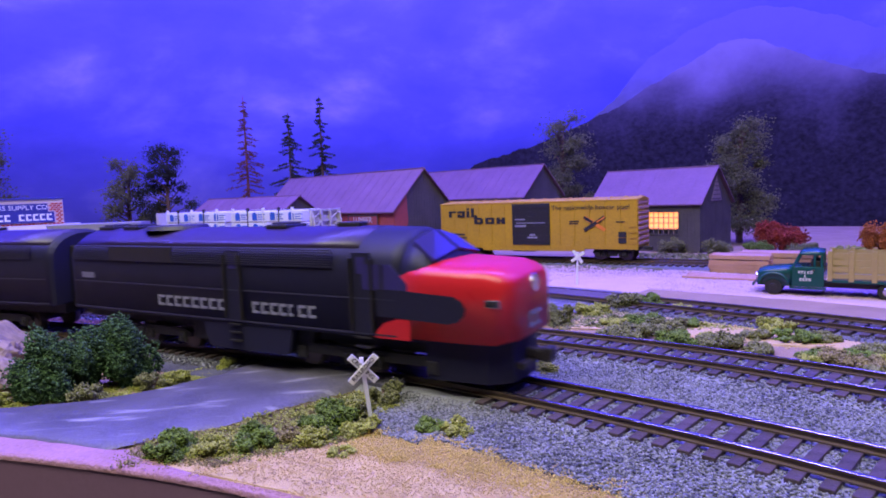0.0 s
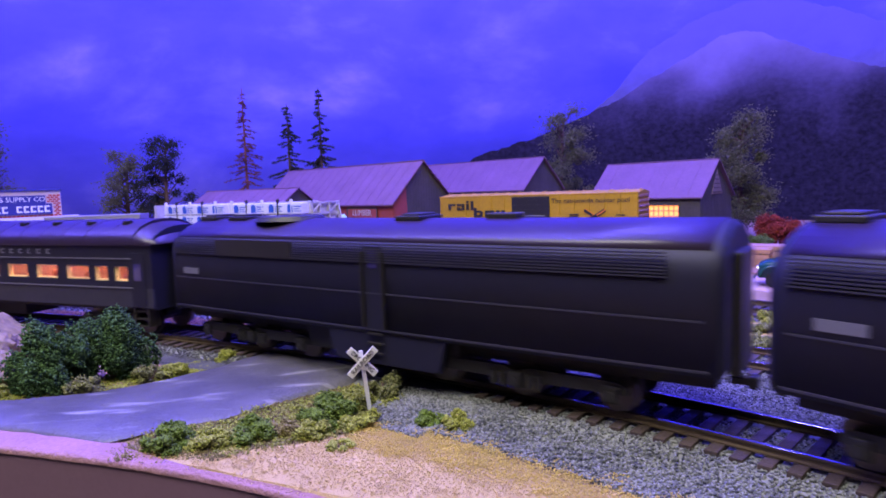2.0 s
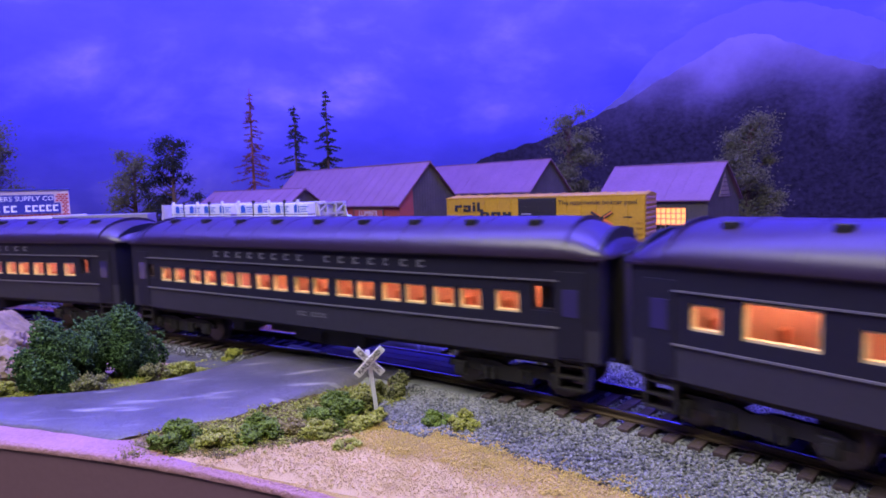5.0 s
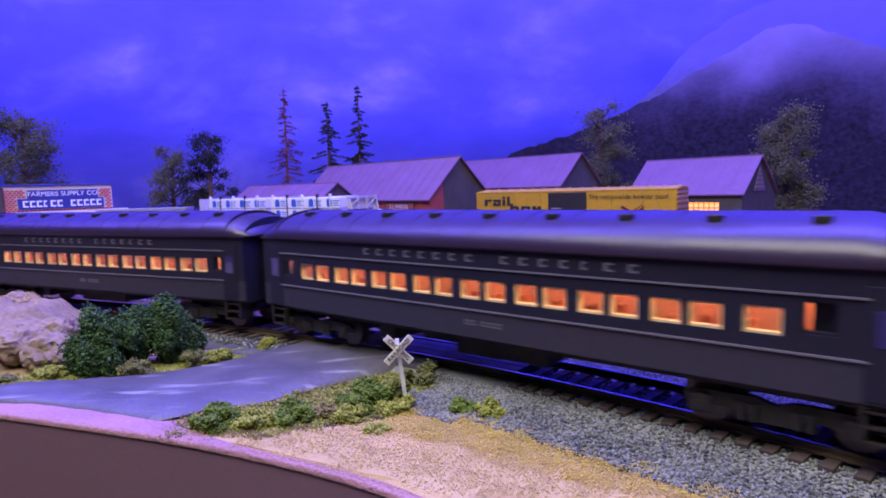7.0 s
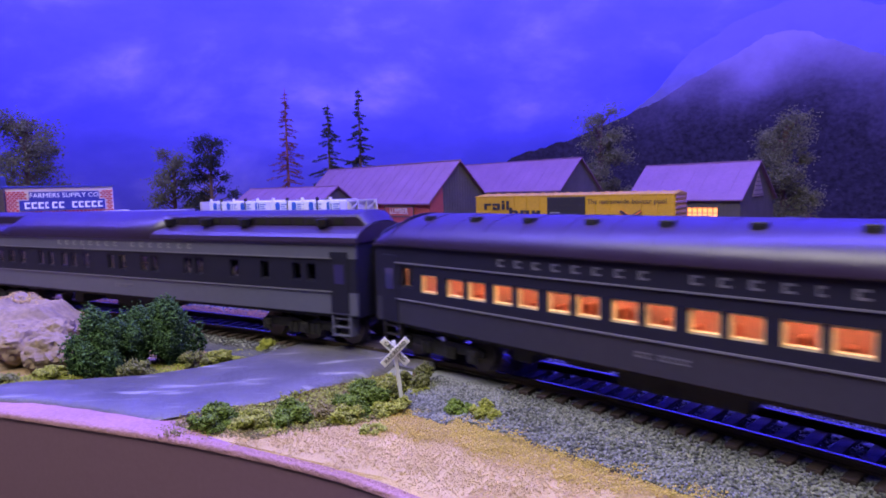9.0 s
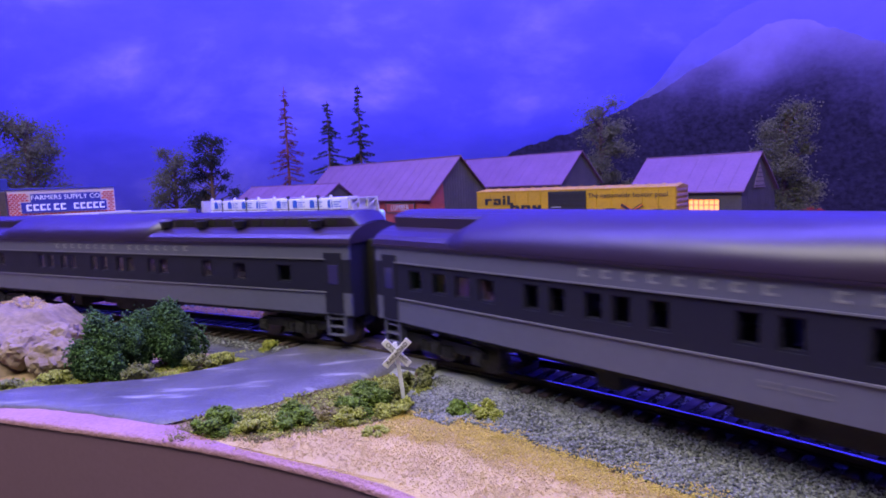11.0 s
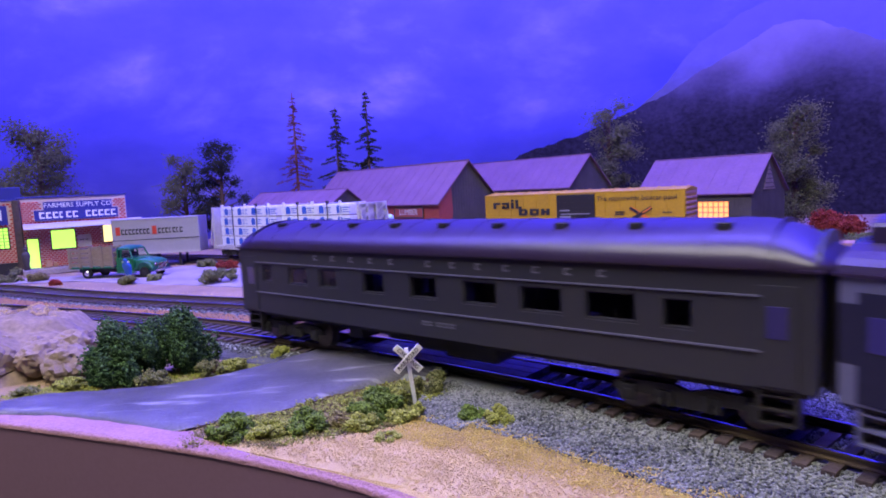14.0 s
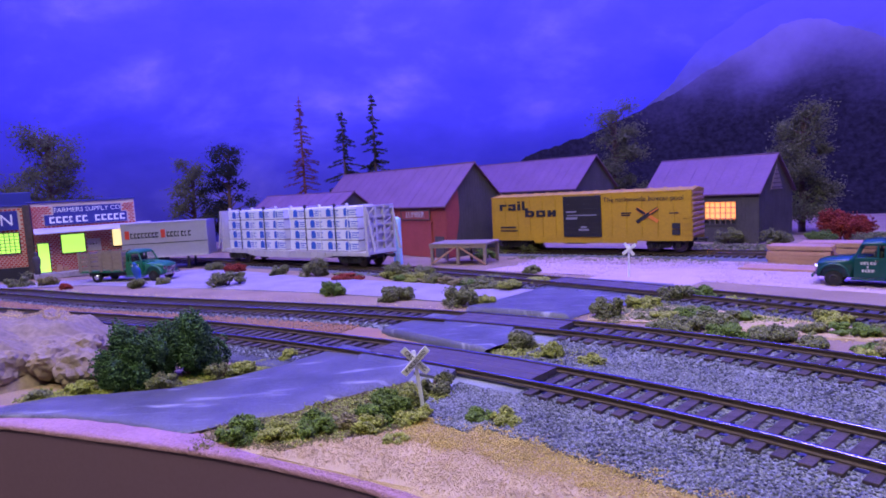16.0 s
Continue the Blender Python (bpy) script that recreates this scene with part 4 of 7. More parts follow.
    for u, k in ((-2, 1.0), (8, 1.0), (16, 1.0), (22, 0.99), (27, 0.965), (30.5, 0.92), (33, 0.84), (34.4, 0.72), (35, 0.6)):
        x = f + u
        zt = 41.8 - 2.0 * (u / 35) - (0 if u < 28 else (u - 28) ** 1.6 * 0.16)
        nose.append(arch(x, 18.7 * k, 15.0 + (0 if u < 33 else 0.8), 33.0 - (0 if u < 30 else 1.5), zt, 16, 3.2))
    part("nose", loft(bmesh.new(), nose), M["scarlet"], root, "glossy scarlet nose", smooth=True)
    for sy in (-1, 1):
        bm = bmesh.new()
        y0, y1 = sorted((sy * 17.4, sy * 18.85))
        prism(bm, [(f - 9, 22.0), (f + 16, 21.0), (f + 19.5, 22.0), (f + 21.5, 24.2), (f + 21.8, 26.6), (f + 20.6, 28.8), (f + 18, 30.2), (f - 1, 31.4), (f - 9, 31.4)], "y", y0, y1)
        part("side_panel", bm, M["grey"], root, "dark grey panel along the scarlet nose")
        bm = bmesh.new()
        y0, y1 = sorted((sy * 18.0, sy * 18.72))
        prism(bm, [(f - 10, 14.2), (f - 9, 17.0), (f - 6.4, 19.6), (f - 2, 21.2), (f + 3, 21.6), (f + 3, 14.2)], "y", y0, y1)
        part("side_sweep", bm, M["scarlet"], root, "curved scarlet sweep behind the nose")
        part("number_board", boxes((f + 25, f + 32, sy * 15.4, sy * 17.9, 27.0, 29.6), bevel=0.3), M["chrome"], root)
    bm = bmesh.new()
    cyl(bm, (f + 31, 0, 33.0), (f + 35.8, 0, 33.0), 3.2, 3.0, seg=20)
    part("headlamp", bm, M["chrome"], root)
    bm = bars(bmesh.new(), -4.6, -f - 35.4, 21.0, "oo", 4.0, 5.6, 0.8, -1)
    bmesh.ops.rotate(bm, verts=bm.verts, cent=(0, 0, 0), matrix=Matrix.Rotation(radians(90), 3, "Z"))
    part("lettering", bm, M["silver"], root, "pale initials as plain bars")
    bm = bmesh.new()
    prism(bm, [(f + 6, -15), (f + 26, -14), (f + 32, -9), (f + 33, 0), (f + 32, 9), (f + 26, 14), (f + 6, 15)], "z", 2.2, 15.0)
    part("pilot", bm, M["grey"], root, "dark grey pilot skirt under the nose")
    bm = boxes((f + 32, f + 39, -1.6, 1.6, 8.0, 11.0), (f + 38, f + 41, -2.6, 2.6, 7.4, 11.6), bevel=0.5)
    box(bm, f + 32, f + 35, -8, 8, 6.0, 8.0, bevel=0.4)
    part("front_coupler", bm, M["black"], root)
    return root


def coach(kind, half, windows, label, lit, seed):
    """A heavyweight passenger car with real window openings, an arched or stepped roof, an interior, underframe and bogies.
    windows: (centre, width, low, high) along the side."""
    rng = random.Random(seed)
    side = {"green": M["olive_car"], "two_tone": M["light_grey"], "dark": M["mid_grey"]}[kind]
    band = M["grey"] if kind != "green" else M["olive_car"]
    root = thing("passenger_car", label, "railway carriage")
    w = 17.6
    wins = sorted(windows)
    low, high, sill, belt = min(q[2] for q in wins), max(q[3] for q in wins), 20.5, 32.6
    for sy in (-1, 1):
        y0, y1 = sorted((sy * (w - 1.0), sy * w))
        part("lower_side", boxes((-half, half, y0, y1, 12.4, sill)), side, root, "painted steel side below the windows")
        edges = [-half] + [v for c, q, _, _ in wins for v in (c - q / 2, c + q / 2)] + [half]
        bandp = part("window_band", boxes((-half, half, y0, y1, sill, low), (-half, half, y0, y1, high, belt)), band, root, "darker band along the windows")
        for a, b in zip(edges[::2], edges[1::2]):
            part("window_pier", boxes((a, b, y0, y1, low, high)), band, bandp)
        for c, q, lo, hi in wins:
            if lo > low + 0.01:
                part("window_pier", boxes((c - q / 2, c + q / 2, y0, y1, low, lo)), band, bandp)
            if hi < high - 0.01:
                part("window_pier", boxes((c - q / 2, c + q / 2, y0, y1, hi, high)), band, bandp)
        part("letter_board", boxes((-half, half, y0, y1, belt, 38.6)), side if kind == "two_tone" else band, root)
        bm = boxes((-half + 10.6, half - 10.6, sy * (w - 0.2), sy * (w + 0.4), sill - 0.2, sill + 0.25), (-half + 10.6, half - 10.6, sy * (w - 0.2), sy * (w + 0.4), belt - 0.2, belt + 0.2))
        part("belt_rail", bm, M["belt"] if kind != "green" else M["light_grey"], root, "thin pale belt rails")
        part("eave_rail", boxes((-half - 1, half + 1, sy * (w - 0.3), sy * (w + 0.7), 37.9, 38.5)), M["roof_grey"], root)
        for c, q, lo, hi in wins:
            f0, f1 = sy * (w - 2.2), sy * (w - 0.4)
            bm = boxes((c - q / 2, c + q / 2, f0, f1, lo, lo + 0.55), (c - q / 2, c + q / 2, f0, f1, hi - 0.5, hi),
                       (c - q / 2, c - q / 2 + 0.5, f0, f1, lo + 0.5, hi - 0.5), (c + q / 2 - 0.5, c + q / 2, f0, f1, lo + 0.5, hi - 0.5))
            fr = part("window_frame", bm, M["frame_cream"] if lit and q >= 6.5 else band, root)
            g = part("pane", boxes((c - q / 2 + 0.4, c + q / 2 - 0.4, sy * (w - 0.75), sy * (w - 0.62), lo + 0.4, hi - 0.4)), M["clear"], fr, "clear glazing")
            g.visible_shadow = False
            # dark sheet added behind narrow windows, standing for the gloom of an unlit compartment
            if lit and q < 6.5:
                part("blind", boxes((c - q / 2 + 1.6, c + q / 2, sy * (w - 3.0), sy * (w - 2.4), lo - 0.5, hi + 0.5)), M["grey"], fr, "dark sheet added for an unlit compartment")
        if kind != "green":
            bm = bars(bmesh.new(), -46, sy * w, 35.4, "o o o o o o o o   o o o o i o o", 2.5, 2.1, 0.55, sy)
        else:
            bm = bars(bmesh.new(), -56, sy * w, 35.6, "o  o  o  o  o    o  o  o  o  o  o  o", 2.0, 1.9, 1.2, sy)
        part("lettering", bm, M["silver"] if kind == "two_tone" else M["belt"], root, "pale railway name as plain bars")
        bm = bars(bmesh.new(), -4, sy * w, 16.8, "ooo ooooo", 1.1, 1.4, 0.4, sy)
        part("lettering", bm, M["belt"], root, "pale car name as plain bars")
    # ends, with doors and diaphragms
    for sx in (-1, 1):
        bm = bmesh.new()
        x0, x1 = sorted((sx * (half - 1.0), sx * half))
        prism(bm, [(p[1], p[2]) for p in arch(0, w - 1.1, 11.5, 38.0, 45.5, 12)], "x", x0, x1)
        part("end_wall", bm, band, root)
        part("diaphragm", boxes((min(sx * half, sx * (half + 3)), max(sx * half, sx * (half + 3)), -7, 7, 10, 39), bevel=0.7), M["black"], root)
        for sy in (-1, 1):
            part("vestibule_door", boxes((sx * (half - 11.5), sx * (half - 3.5), sy * (w - 0.3), sy * (w + 0.25), 13, 35), bevel=0.1), band, root, "dark vestibule door")
            part("door_window", boxes((sx * (half - 9.6), sx * (half - 5.4), sy * (w + 0.1), sy * (w + 0.4), 23.5, 30.5), bevel=0.1), M["glass"], root, "dark vestibule door window")
            bm = bmesh.new()
            for z, d in ((11, 0), (8, 0.8), (5, 1.6)):
                box(bm, sx * (half - 11), sx * (half - 4), sy * (w - 5), sy * (w - 0.6 + 0.4 * d), z - 0.5, z)
            for xx in (half - 11.3, half - 3.7):
                box(bm, sx * xx - 0.4, sx * xx + 0.4, sy * (w - 5), sy * (w - 0.2), 4.5, 12)
            part("steps", bm, M["light_grey"] if kind == "two_tone" else M["black"], root)
        coupler(root, sx * (half + 0.5), sx)
    # roof
    roof = M["roof_grey"]
    if kind == "two_tone":
        rings = [arch(x, w + 0.4, 38.3, 38.6, 45.0, 14) for x in (-half - 0.6, half + 0.6)]
        part("lower_roof", loft(bmesh.new(), rings), roof, root, smooth=False)
        a, b = -86, 22
        rings = [arch(a - 10, w + 0.2, 38.4, 38.7, 44.6, 14)] + [arch(x, w + 0.6, 38.4, 38.8, 49.6, 14) for x in np.linspace(a, b, 6)] + [arch(b + 10, 11, 38.4, 43.0, 49.2, 14)]
        part("roof_duct_cover", loft(bmesh.new(), rings), roof, root, "smooth rounded air-conditioning roof cover", smooth=True)
        rings = [arch(x, 10.2, 40, 47.0, 49.4, 10) for x in (-half + 2, half - 4)] + [arch(half + 0.4, 9.2, 40, 42.5, 44.5, 10)]
        part("clerestory", loft(bmesh.new(), rings), roof, root, "raised clerestory deck")
        for sy in (-1, 1):
            for x in np.arange(8, half - 10, 6.4):
                part("clerestory_window", boxes((x, x + 4.6, sy * 10.0, sy * 10.5, 44.2, 46.4)), M["black"], root)
        for x in (30, 52, 74, half - 18):
            bm = bmesh.new()
            cyl(bm, (x, -12.8, 43.5), (x, -12.8, 46.4), 2.0, 2.8, seg=12)
            part("roof_vent", bm, M["black"], root)
    else:
        rings = [arch(-half - 2.4, w - 1.6, 38.2, 38.4, 40.4, 16), arch(-half + 1.5, w + 0.1, 38.2, 38.6, 43.6, 16), arch(-half + 6, w + 0.8, 38.2, 38.7, 46.4, 16)]
        rings += [arch(x, w + 0.9, 38.2, 38.7, 48.2, 16) for x in np.linspace(-half + 13, half - 13, 8)]
        rings += [arch(half - 6, w + 0.8, 38.2, 38.7, 46.4, 16), arch(half - 1.5, w + 0.1, 38.2, 38.6, 43.6, 16), arch(half + 2.4, w - 1.6, 38.2, 38.4, 40.4, 16)]
        part("roof", loft(bmesh.new(), rings), roof, root, "dark rounded arch roof", smooth=True)
        n = 9
        for k in range(n):
            x = -half + 20 + (2 * half - 40) * k / (n - 1)
            for sy in (-1, 1):
                bm = boxes((x - 1.7, x + 1.7, sy * 8.4, sy * 11.0, 45.2, 47.8), bevel=0.3)
                box(bm, x - 1.2, x + 1.2, sy * 8.8, sy * 11.4, 46.0, 47.2)
                part("roof_vent", bm, M["black"], root)
        bm = bmesh.new()
        for k in range(15):
            x = -half + 9 + (2 * half - 18) * k / 14
            prism(bm, [(p[1] * 1.004, p[2] + 0.12) for p in arch(0, w + 0.9, 38.6, 38.7, 48.2, 16)], "x", x - 0.18, x + 0.18)
        part("roof_seams", bm, roof, root)
        if kind == "grey":
            bm = boxes((-half + 10, half - 10, -3.2, 3.2, 48.9, 49.5))
            for k in range(12):
                x = -half + 14 + (2 * half - 28) * k / 11
                box(bm, x - 0.5, x + 0.5, -2.6, 2.6, 48.0, 48.9)
            part("roof_walk", bm, M["black"], root)
    # underframe
    part("floor", boxes((-half + 1.5, half - 1.5, -w + 1.2, w - 1.2, 11.0, 12.4)), M["under"], root)
    for x, l, d in ((-26, 14, 1), (-4, 16, -1), (10, 20, -1), (-42, 7, -1)):
        part("equipment_box", boxes((x - l / 2, x + l / 2, d * 4 - 8, d * 4 + 8, 5.0 + rng.uniform(0, 1.5), 11.2), bevel=0.4), M["under"], root)
    part("truss_beam", boxes((-half + 50, half - 50, -13, -11.5, 10.2, 11.6), (-half + 50, half - 50, 11.5, 13, 10.2, 11.6)), M["under"], root)
    for sx in (-1, 1):
        bogie(root, sx * (half - 27), 3 if half > 120 else 2, 38 if half > 120 else 30, 44 if half > 120 else 38)
    # interior
    if lit:
        walls = [(-half + 2, half - 2, -8.6, -7.6, 12.4, 37.0), (-half + 2, half - 2, 7.6, 8.6, 12.4, 37.0)]
    elif kind == "two_tone":
        walls = [(x0, x1, -0.5, 0.5, 12.4, 37.0) for x0, x1 in ((-half + 2, -70), (-46, -22), (4, 24), (64, 94))]
    else:
        walls = [(x0, x1, -0.5, 0.5, 12.4, 37.0) for x0, x1 in ((-half + 2, -52), (8, 28), (66, half - 2))]
    inner = part("interior", boxes(*walls, (-half + 12, half - 12, -w + 1.4, w - 1.4, 12.4, 12.9)), M["inner"] if lit else M["old_wood"], root, "lit interior partition" if lit else "dim interior partition")
    for k, (c, q, lo, hi) in enumerate(wins):
        if q > 3:
            for sy in (-1, 1):
                x = c + rng.uniform(-2.0, 2.0)
                bm = boxes((x - 3.2, x + 3.2, sy * 8.8, sy * 13, 13, 18.5), (x - 3.2, x - 1.8, sy * 8.8, sy * 13, 18.5, lo + (hi - lo) * rng.uniform(0.1, 0.45)), bevel=0.3)
                part("seat", bm, M["seat"] if lit else M["cloth_dark"], inner)
    if lit:
        part("ceiling_lamp", boxes((-half + 3, half - 3, -13.5, -11.5, 36.4, 37.0), (-half + 3, half - 3, 11.5, 13.5, 36.4, 37.0)), M["lamp_warm"], root, "glowing warm ceiling lamp strips")
    return root


def low_body(root):
    """Sets a locomotive's body to its true height above the running gear."""
    for ob in root.children_recursive:
        for v in ob.data.vertices:
            if v.co.z > 14 * MM:
                v.co.z = 14 * MM + (v.co.z - 14 * MM) * 0.88
    return root


# front and rear end of each vehicle along the line at the start, in millimetres
ENDS = [(46.0, -163.0), (-176.7, -378.9), (-393.2, -607.2), (-620.3, -819.6), (-830.5, -1037.7), (-1051.6, -1253.3), (-1266.6, -1529.5), (-1545.6, -1808.3), (-1817.5, -2025.5)]
CARS = []


def pairs_of(first, pitch, n, width, gap, lo, hi):
    """Pairs of equal windows along a side."""
    return [(first + pitch * j + d * (width + gap) / 2, width, lo, hi) for j in range(n) for d in (-1, 1)]


def build_train():
    for k, (a, b) in enumerate(ENDS):
        half, mid = (a - b) / 2, (a + b) / 2
        if k == 0:
            car = low_body(diesel(True, half))
        elif k == 1:
            car = low_body(diesel(False, half))
        elif k == 2:
            wins = [(-88.6, 7.1, 24.2, 30.2), (-73.3, 14.8, 23.8, 32.0)] + [(-52.5 + 19.45 * j, 13.8, 23.6, 29.6) for j in range(7)]
            wins += [(78.5, 7.8, 23.2, 29.4), (89.9, 7.5, 23.2, 29.4)]
            car = coach("dark", half, wins, "dark grey model dining car with wide warmly lit windows", True, k)
        elif k in (3, 4, 5):
            wins = [(-84.8, 6.4, 24.6, 31.4), (-74.5, 7.4, 23.6, 29.5)] + pairs_of(-58.7, 18.75, 8, 7.2, 1.5, 23.5, 29.3) + [(87.4, 6.2, 24.4, 30.2)]
            if k < 5:
                wins = [(-c, w, lo, hi) for c, w, lo, hi in wins]
            car = coach("dark", half, wins, "dark grey model coach with paired warmly lit windows", True, k)
        elif k == 6:
            wins = [(c, 6.3, 23.8, 30.6) for c in (-110.4, -98.7, -88.3, -78.4)] + [(c, 5.2, 23.8, 30.8) for c in (-61.6, -53.1, -42.3, -34.6, -25.0)]
            wins += [(c, 5.0, 23.8, 30.8) for c in (-6, 2, 17, 24, 45, 52, 72, 88)] + [(104, 4.6, 24.0, 30.6), (111, 4.6, 24.0, 30.6)]
            car = coach("two_tone", half, wins, "two-tone grey model lounge car with broad unlit windows", False, k)
        elif k == 7:
            wins = [(c, 4.6, 24.4, 31.0) for c in (-110, -103, -96)] + [(c, 5.2, 24.2, 31.0) for c in (-60, -52, -41, -33.5, -17, -9.5, 2, 9.5, 24)]
            wins += [(31.5, 6.2, 24.0, 30.8), (58.6, 5.6, 23.8, 30.9), (77.0, 6.6, 23.4, 30.2), (100.2, 6.8, 23.4, 30.0)]
            car = coach("two_tone", half, wins, "two-tone grey model sleeping car with unlit windows", False, k)
        else:
            wins = [(-85.7, 6.0, 24.8, 31.6), (-66.4, 11.4, 24.8, 31.4), (-49.0, 9.6, 24.8, 31.4), (-25.5, 10.2, 24.4, 31.4), (-3.2, 11.2, 24.4, 31.4), (18.7, 12.2, 24.2, 31.2), (39.2, 13.0, 23.8, 31.0), (58.9, 13.6, 23.6, 31.0), (75.6, 7.0, 23.4, 30.6)]
            car = coach("green", half, wins, "olive-grey model rear coach with dark single windows", False, k)
            gate = boxes((-half - 3.4, -half - 2.8, -12, 12, 20, 20.8), (-half - 3.4, -half - 2.8, -12, -11.4, 11, 20), (-half - 3.4, -half - 2.8, 11.4, 12, 11, 20), *[(-half - 3.3, -half - 2.9, y - 0.25, y + 0.25, 11, 20) for y in (-8, -4, 4, 8)])
            part("rear_railing", gate, M["old_wood"], car, "brown rear gate rail")
        CARS.append((car, mid, half))


def travel(t):
    """How far the train has run along the line, in millimetres: an almost even pace."""
    return 138.4 * t - 0.252 * t * t + 0.0146 * t ** 3 - 4.0 * math.exp(-1.6 * t)


def car_pose(mid, half, t):
    s = mid + travel(t)
    reach = half - 28
    p, q = LINE_A.at(s - reach), LINE_A.at(s + reach)
    c = (p + q) / 2
    return mm(c[0], c[1], 0, math.degrees(math.atan2(*(q - p)[::-1])))


build_train()

# ---- standing rolling stock ----
def boxcar():
    s = 0
    x, y = LINE_D.at(s)
    root = thing("boxcar", "yellow model boxcar with black sliding door on the spur", "freight car", mm(x, y, 0, LINE_D.way(s)))
    h, w = 89, 18.2
    bm = boxes((-h, h, -w, w, 11, 49), bevel=0.4)
    body = part("body", bm, M["yellow"], root)
    for sy in (-1, 1):
        for k in range(15):
            px = -h + 1.5 + k * (2 * h - 3) / 14
            if abs(px) > 17:
                part("rib", boxes((px - 0.8, px + 0.8, sy * (w - 0.2), sy * (w + 0.5), 12.5, 47.6), bevel=0.15), M["yellow"], body)
        part("side_sill", boxes((-h, h, sy * (w - 1), sy * (w + 0.25), 9.4, 12.6), (-46, 46, sy * (w - 1), sy * (w + 0.2), 7.4, 9.4)), M["yellow"], body)
        d = part("door", boxes((-17, 17, sy * w, sy * (w + 1.1), 12.6, 47.2), bevel=0.2), M["ink"], root, "black sliding door")
        for z in np.linspace(16, 44, 8):
            part("door_rib", boxes((-16.4, 16.4, sy * (w + 1.0), sy * (w + 1.5), z - 0.5, z + 0.5)), M["black"], d)
        bm = boxes((-14, -5, sy * (w + 1.2), sy * (w + 1.7), 33.4, 34.6), (-13, 13, sy * (w + 1.2), sy * (w + 1.7), 30.6, 31.4), (-14, -4, sy * (w + 1.2), sy * (w + 1.7), 27.6, 29.4), (-3, 6, sy * (w + 1.2), sy * (w + 1.7), 18.0, 19.4), (-1, 4, sy * (w + 1.2), sy * (w + 1.7), 20.2, 21.6))
        part("door_stencil", bm, M["silver"], d, "pale stencilled bars")
        for rows in (((-80, -77.4, 36.6, 42.2), (-77.4, -72.8, 40.4, 42.2), (-71, -63.6, 40.4, 42.2), (-71, -63.6, 36.6, 38.2), (-66.2, -63.6, 38.2, 40.4), (-71, -68.6, 36.6, 39.2), (-61.6, -59, 36.6, 42.2), (-61.6, -59, 43, 44.6), (-57, -54.4, 36.6, 44.6)),
                     ((-54, -51.2, 30.4, 38.4), (-51.2, -46.6, 34.2, 36), (-51.2, -46.6, 30.4, 32.2), (-48, -45.4, 31.2, 35.2), (-43, -40.4, 30.4, 36), (-40.4, -36, 34.2, 36), (-40.4, -36, 30.4, 32.2), (-37, -34.4, 30.4, 36), (-32, -24, 32.2, 34.2), (-32, -29, 30.4, 32.4), (-32, -29, 34, 36), (-27, -24, 30.4, 32.4), (-27, -24, 34, 36))):
            bm = boxes(*[(x0, x1, sy * w, sy * (w + 0.75), z0, z1) for x0, x1, z0, z1 in rows])
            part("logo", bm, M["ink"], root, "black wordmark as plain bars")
        words("lettering", "The nationwide boxcar pool", 5.6, M["ink"], root, Matrix.Translation((0.051, sy * (w + 0.65) * MM, 0.0430)) @ (pose(0, 0, 0, 90, 0, 0) if sy < 0 else pose(0, 0, 0, 90, 0, 180)), "black slogan lettering")
        for ang, mt, o in ((32, "orange", 0.7), (-32, "ink", 0.9)):
            bm = boxes((-10, 10, sy * w, sy * (w + o), -1.4, 1.4))
            bmesh.ops.rotate(bm, verts=bm.verts, cent=(0, 0, 0), matrix=Matrix.Rotation(radians(ang), 3, "Y"))
            bmesh.ops.translate(bm, verts=bm.verts, vec=(55, 0, 30))
            part("emblem", bm, M[mt], root, "crossed emblem stripes")
        for ang in (32, -32):
            bm = boxes((-10, -2, sy * w, sy * (w + 1.1), -1.0, 1.0)) if ang > 0 else boxes((2, 10, sy * w, sy * (w + 1.1), -0.5, 0.5))
            bmesh.ops.rotate(bm, verts=bm.verts, cent=(0, 0, 0), matrix=Matrix.Rotation(radians(ang), 3, "Y"))
            bmesh.ops.translate(bm, verts=bm.verts, vec=(55, 0, 30))
            part("emblem", bm, M["ink" if ang > 0 else "orange"], root)
        bm = boxes((74, 80, sy * w, sy * (w + 0.7), 19, 23.4), (74, 80, sy * w, sy * (w + 0.7), 14.2, 18.4))
        part("data_panel", bm, M["ink"], root, "small black data panels")
        for r in ((34, 42, sy * w, sy * (w + 0.6), 31.4, 32.4), (34, 41, sy * w, sy * (w + 0.6), 29.6, 30.6), (72, 79, sy * w, sy * (w + 0.6), 30.8, 31.6), (-80, -62, sy * w, sy * (w + 0.6), 17.6, 18.6), (-80, -64, sy * w, sy * (w + 0.6), 20.6, 22.0)):
            part("stencil", boxes(r), M["ink"], root)
        bm = bmesh.new()
        for z in (14, 18.4, 22.8, 27.2):
            box(bm, h - 7, h - 1, sy * (w + 0.5), sy * (w + 1.0), z, z + 0.5)
        part("ladder", bm, M["yellow"], root)
    bm = bmesh.new()
    prism(bm, [(-w - 0.4, 48.6), (0, 50.8), (w + 0.4, 48.6), (w + 0.4, 48.0), (-w - 0.4, 48.0)], "x", -h - 0.6, h + 0.6)
    top = part("roof", bm, M["yellow"], root, "grimy yellow ribbed steel roof")
    for k in range(16):
        px = -h + 2 + k * (2 * h - 4) / 15
        part("roof_rib", prism(bmesh.new(), [(-w - 0.4, 48.7), (0, 51.4), (w + 0.4, 48.7)], "x", px - 0.7, px + 0.7), M["yellow"], top)
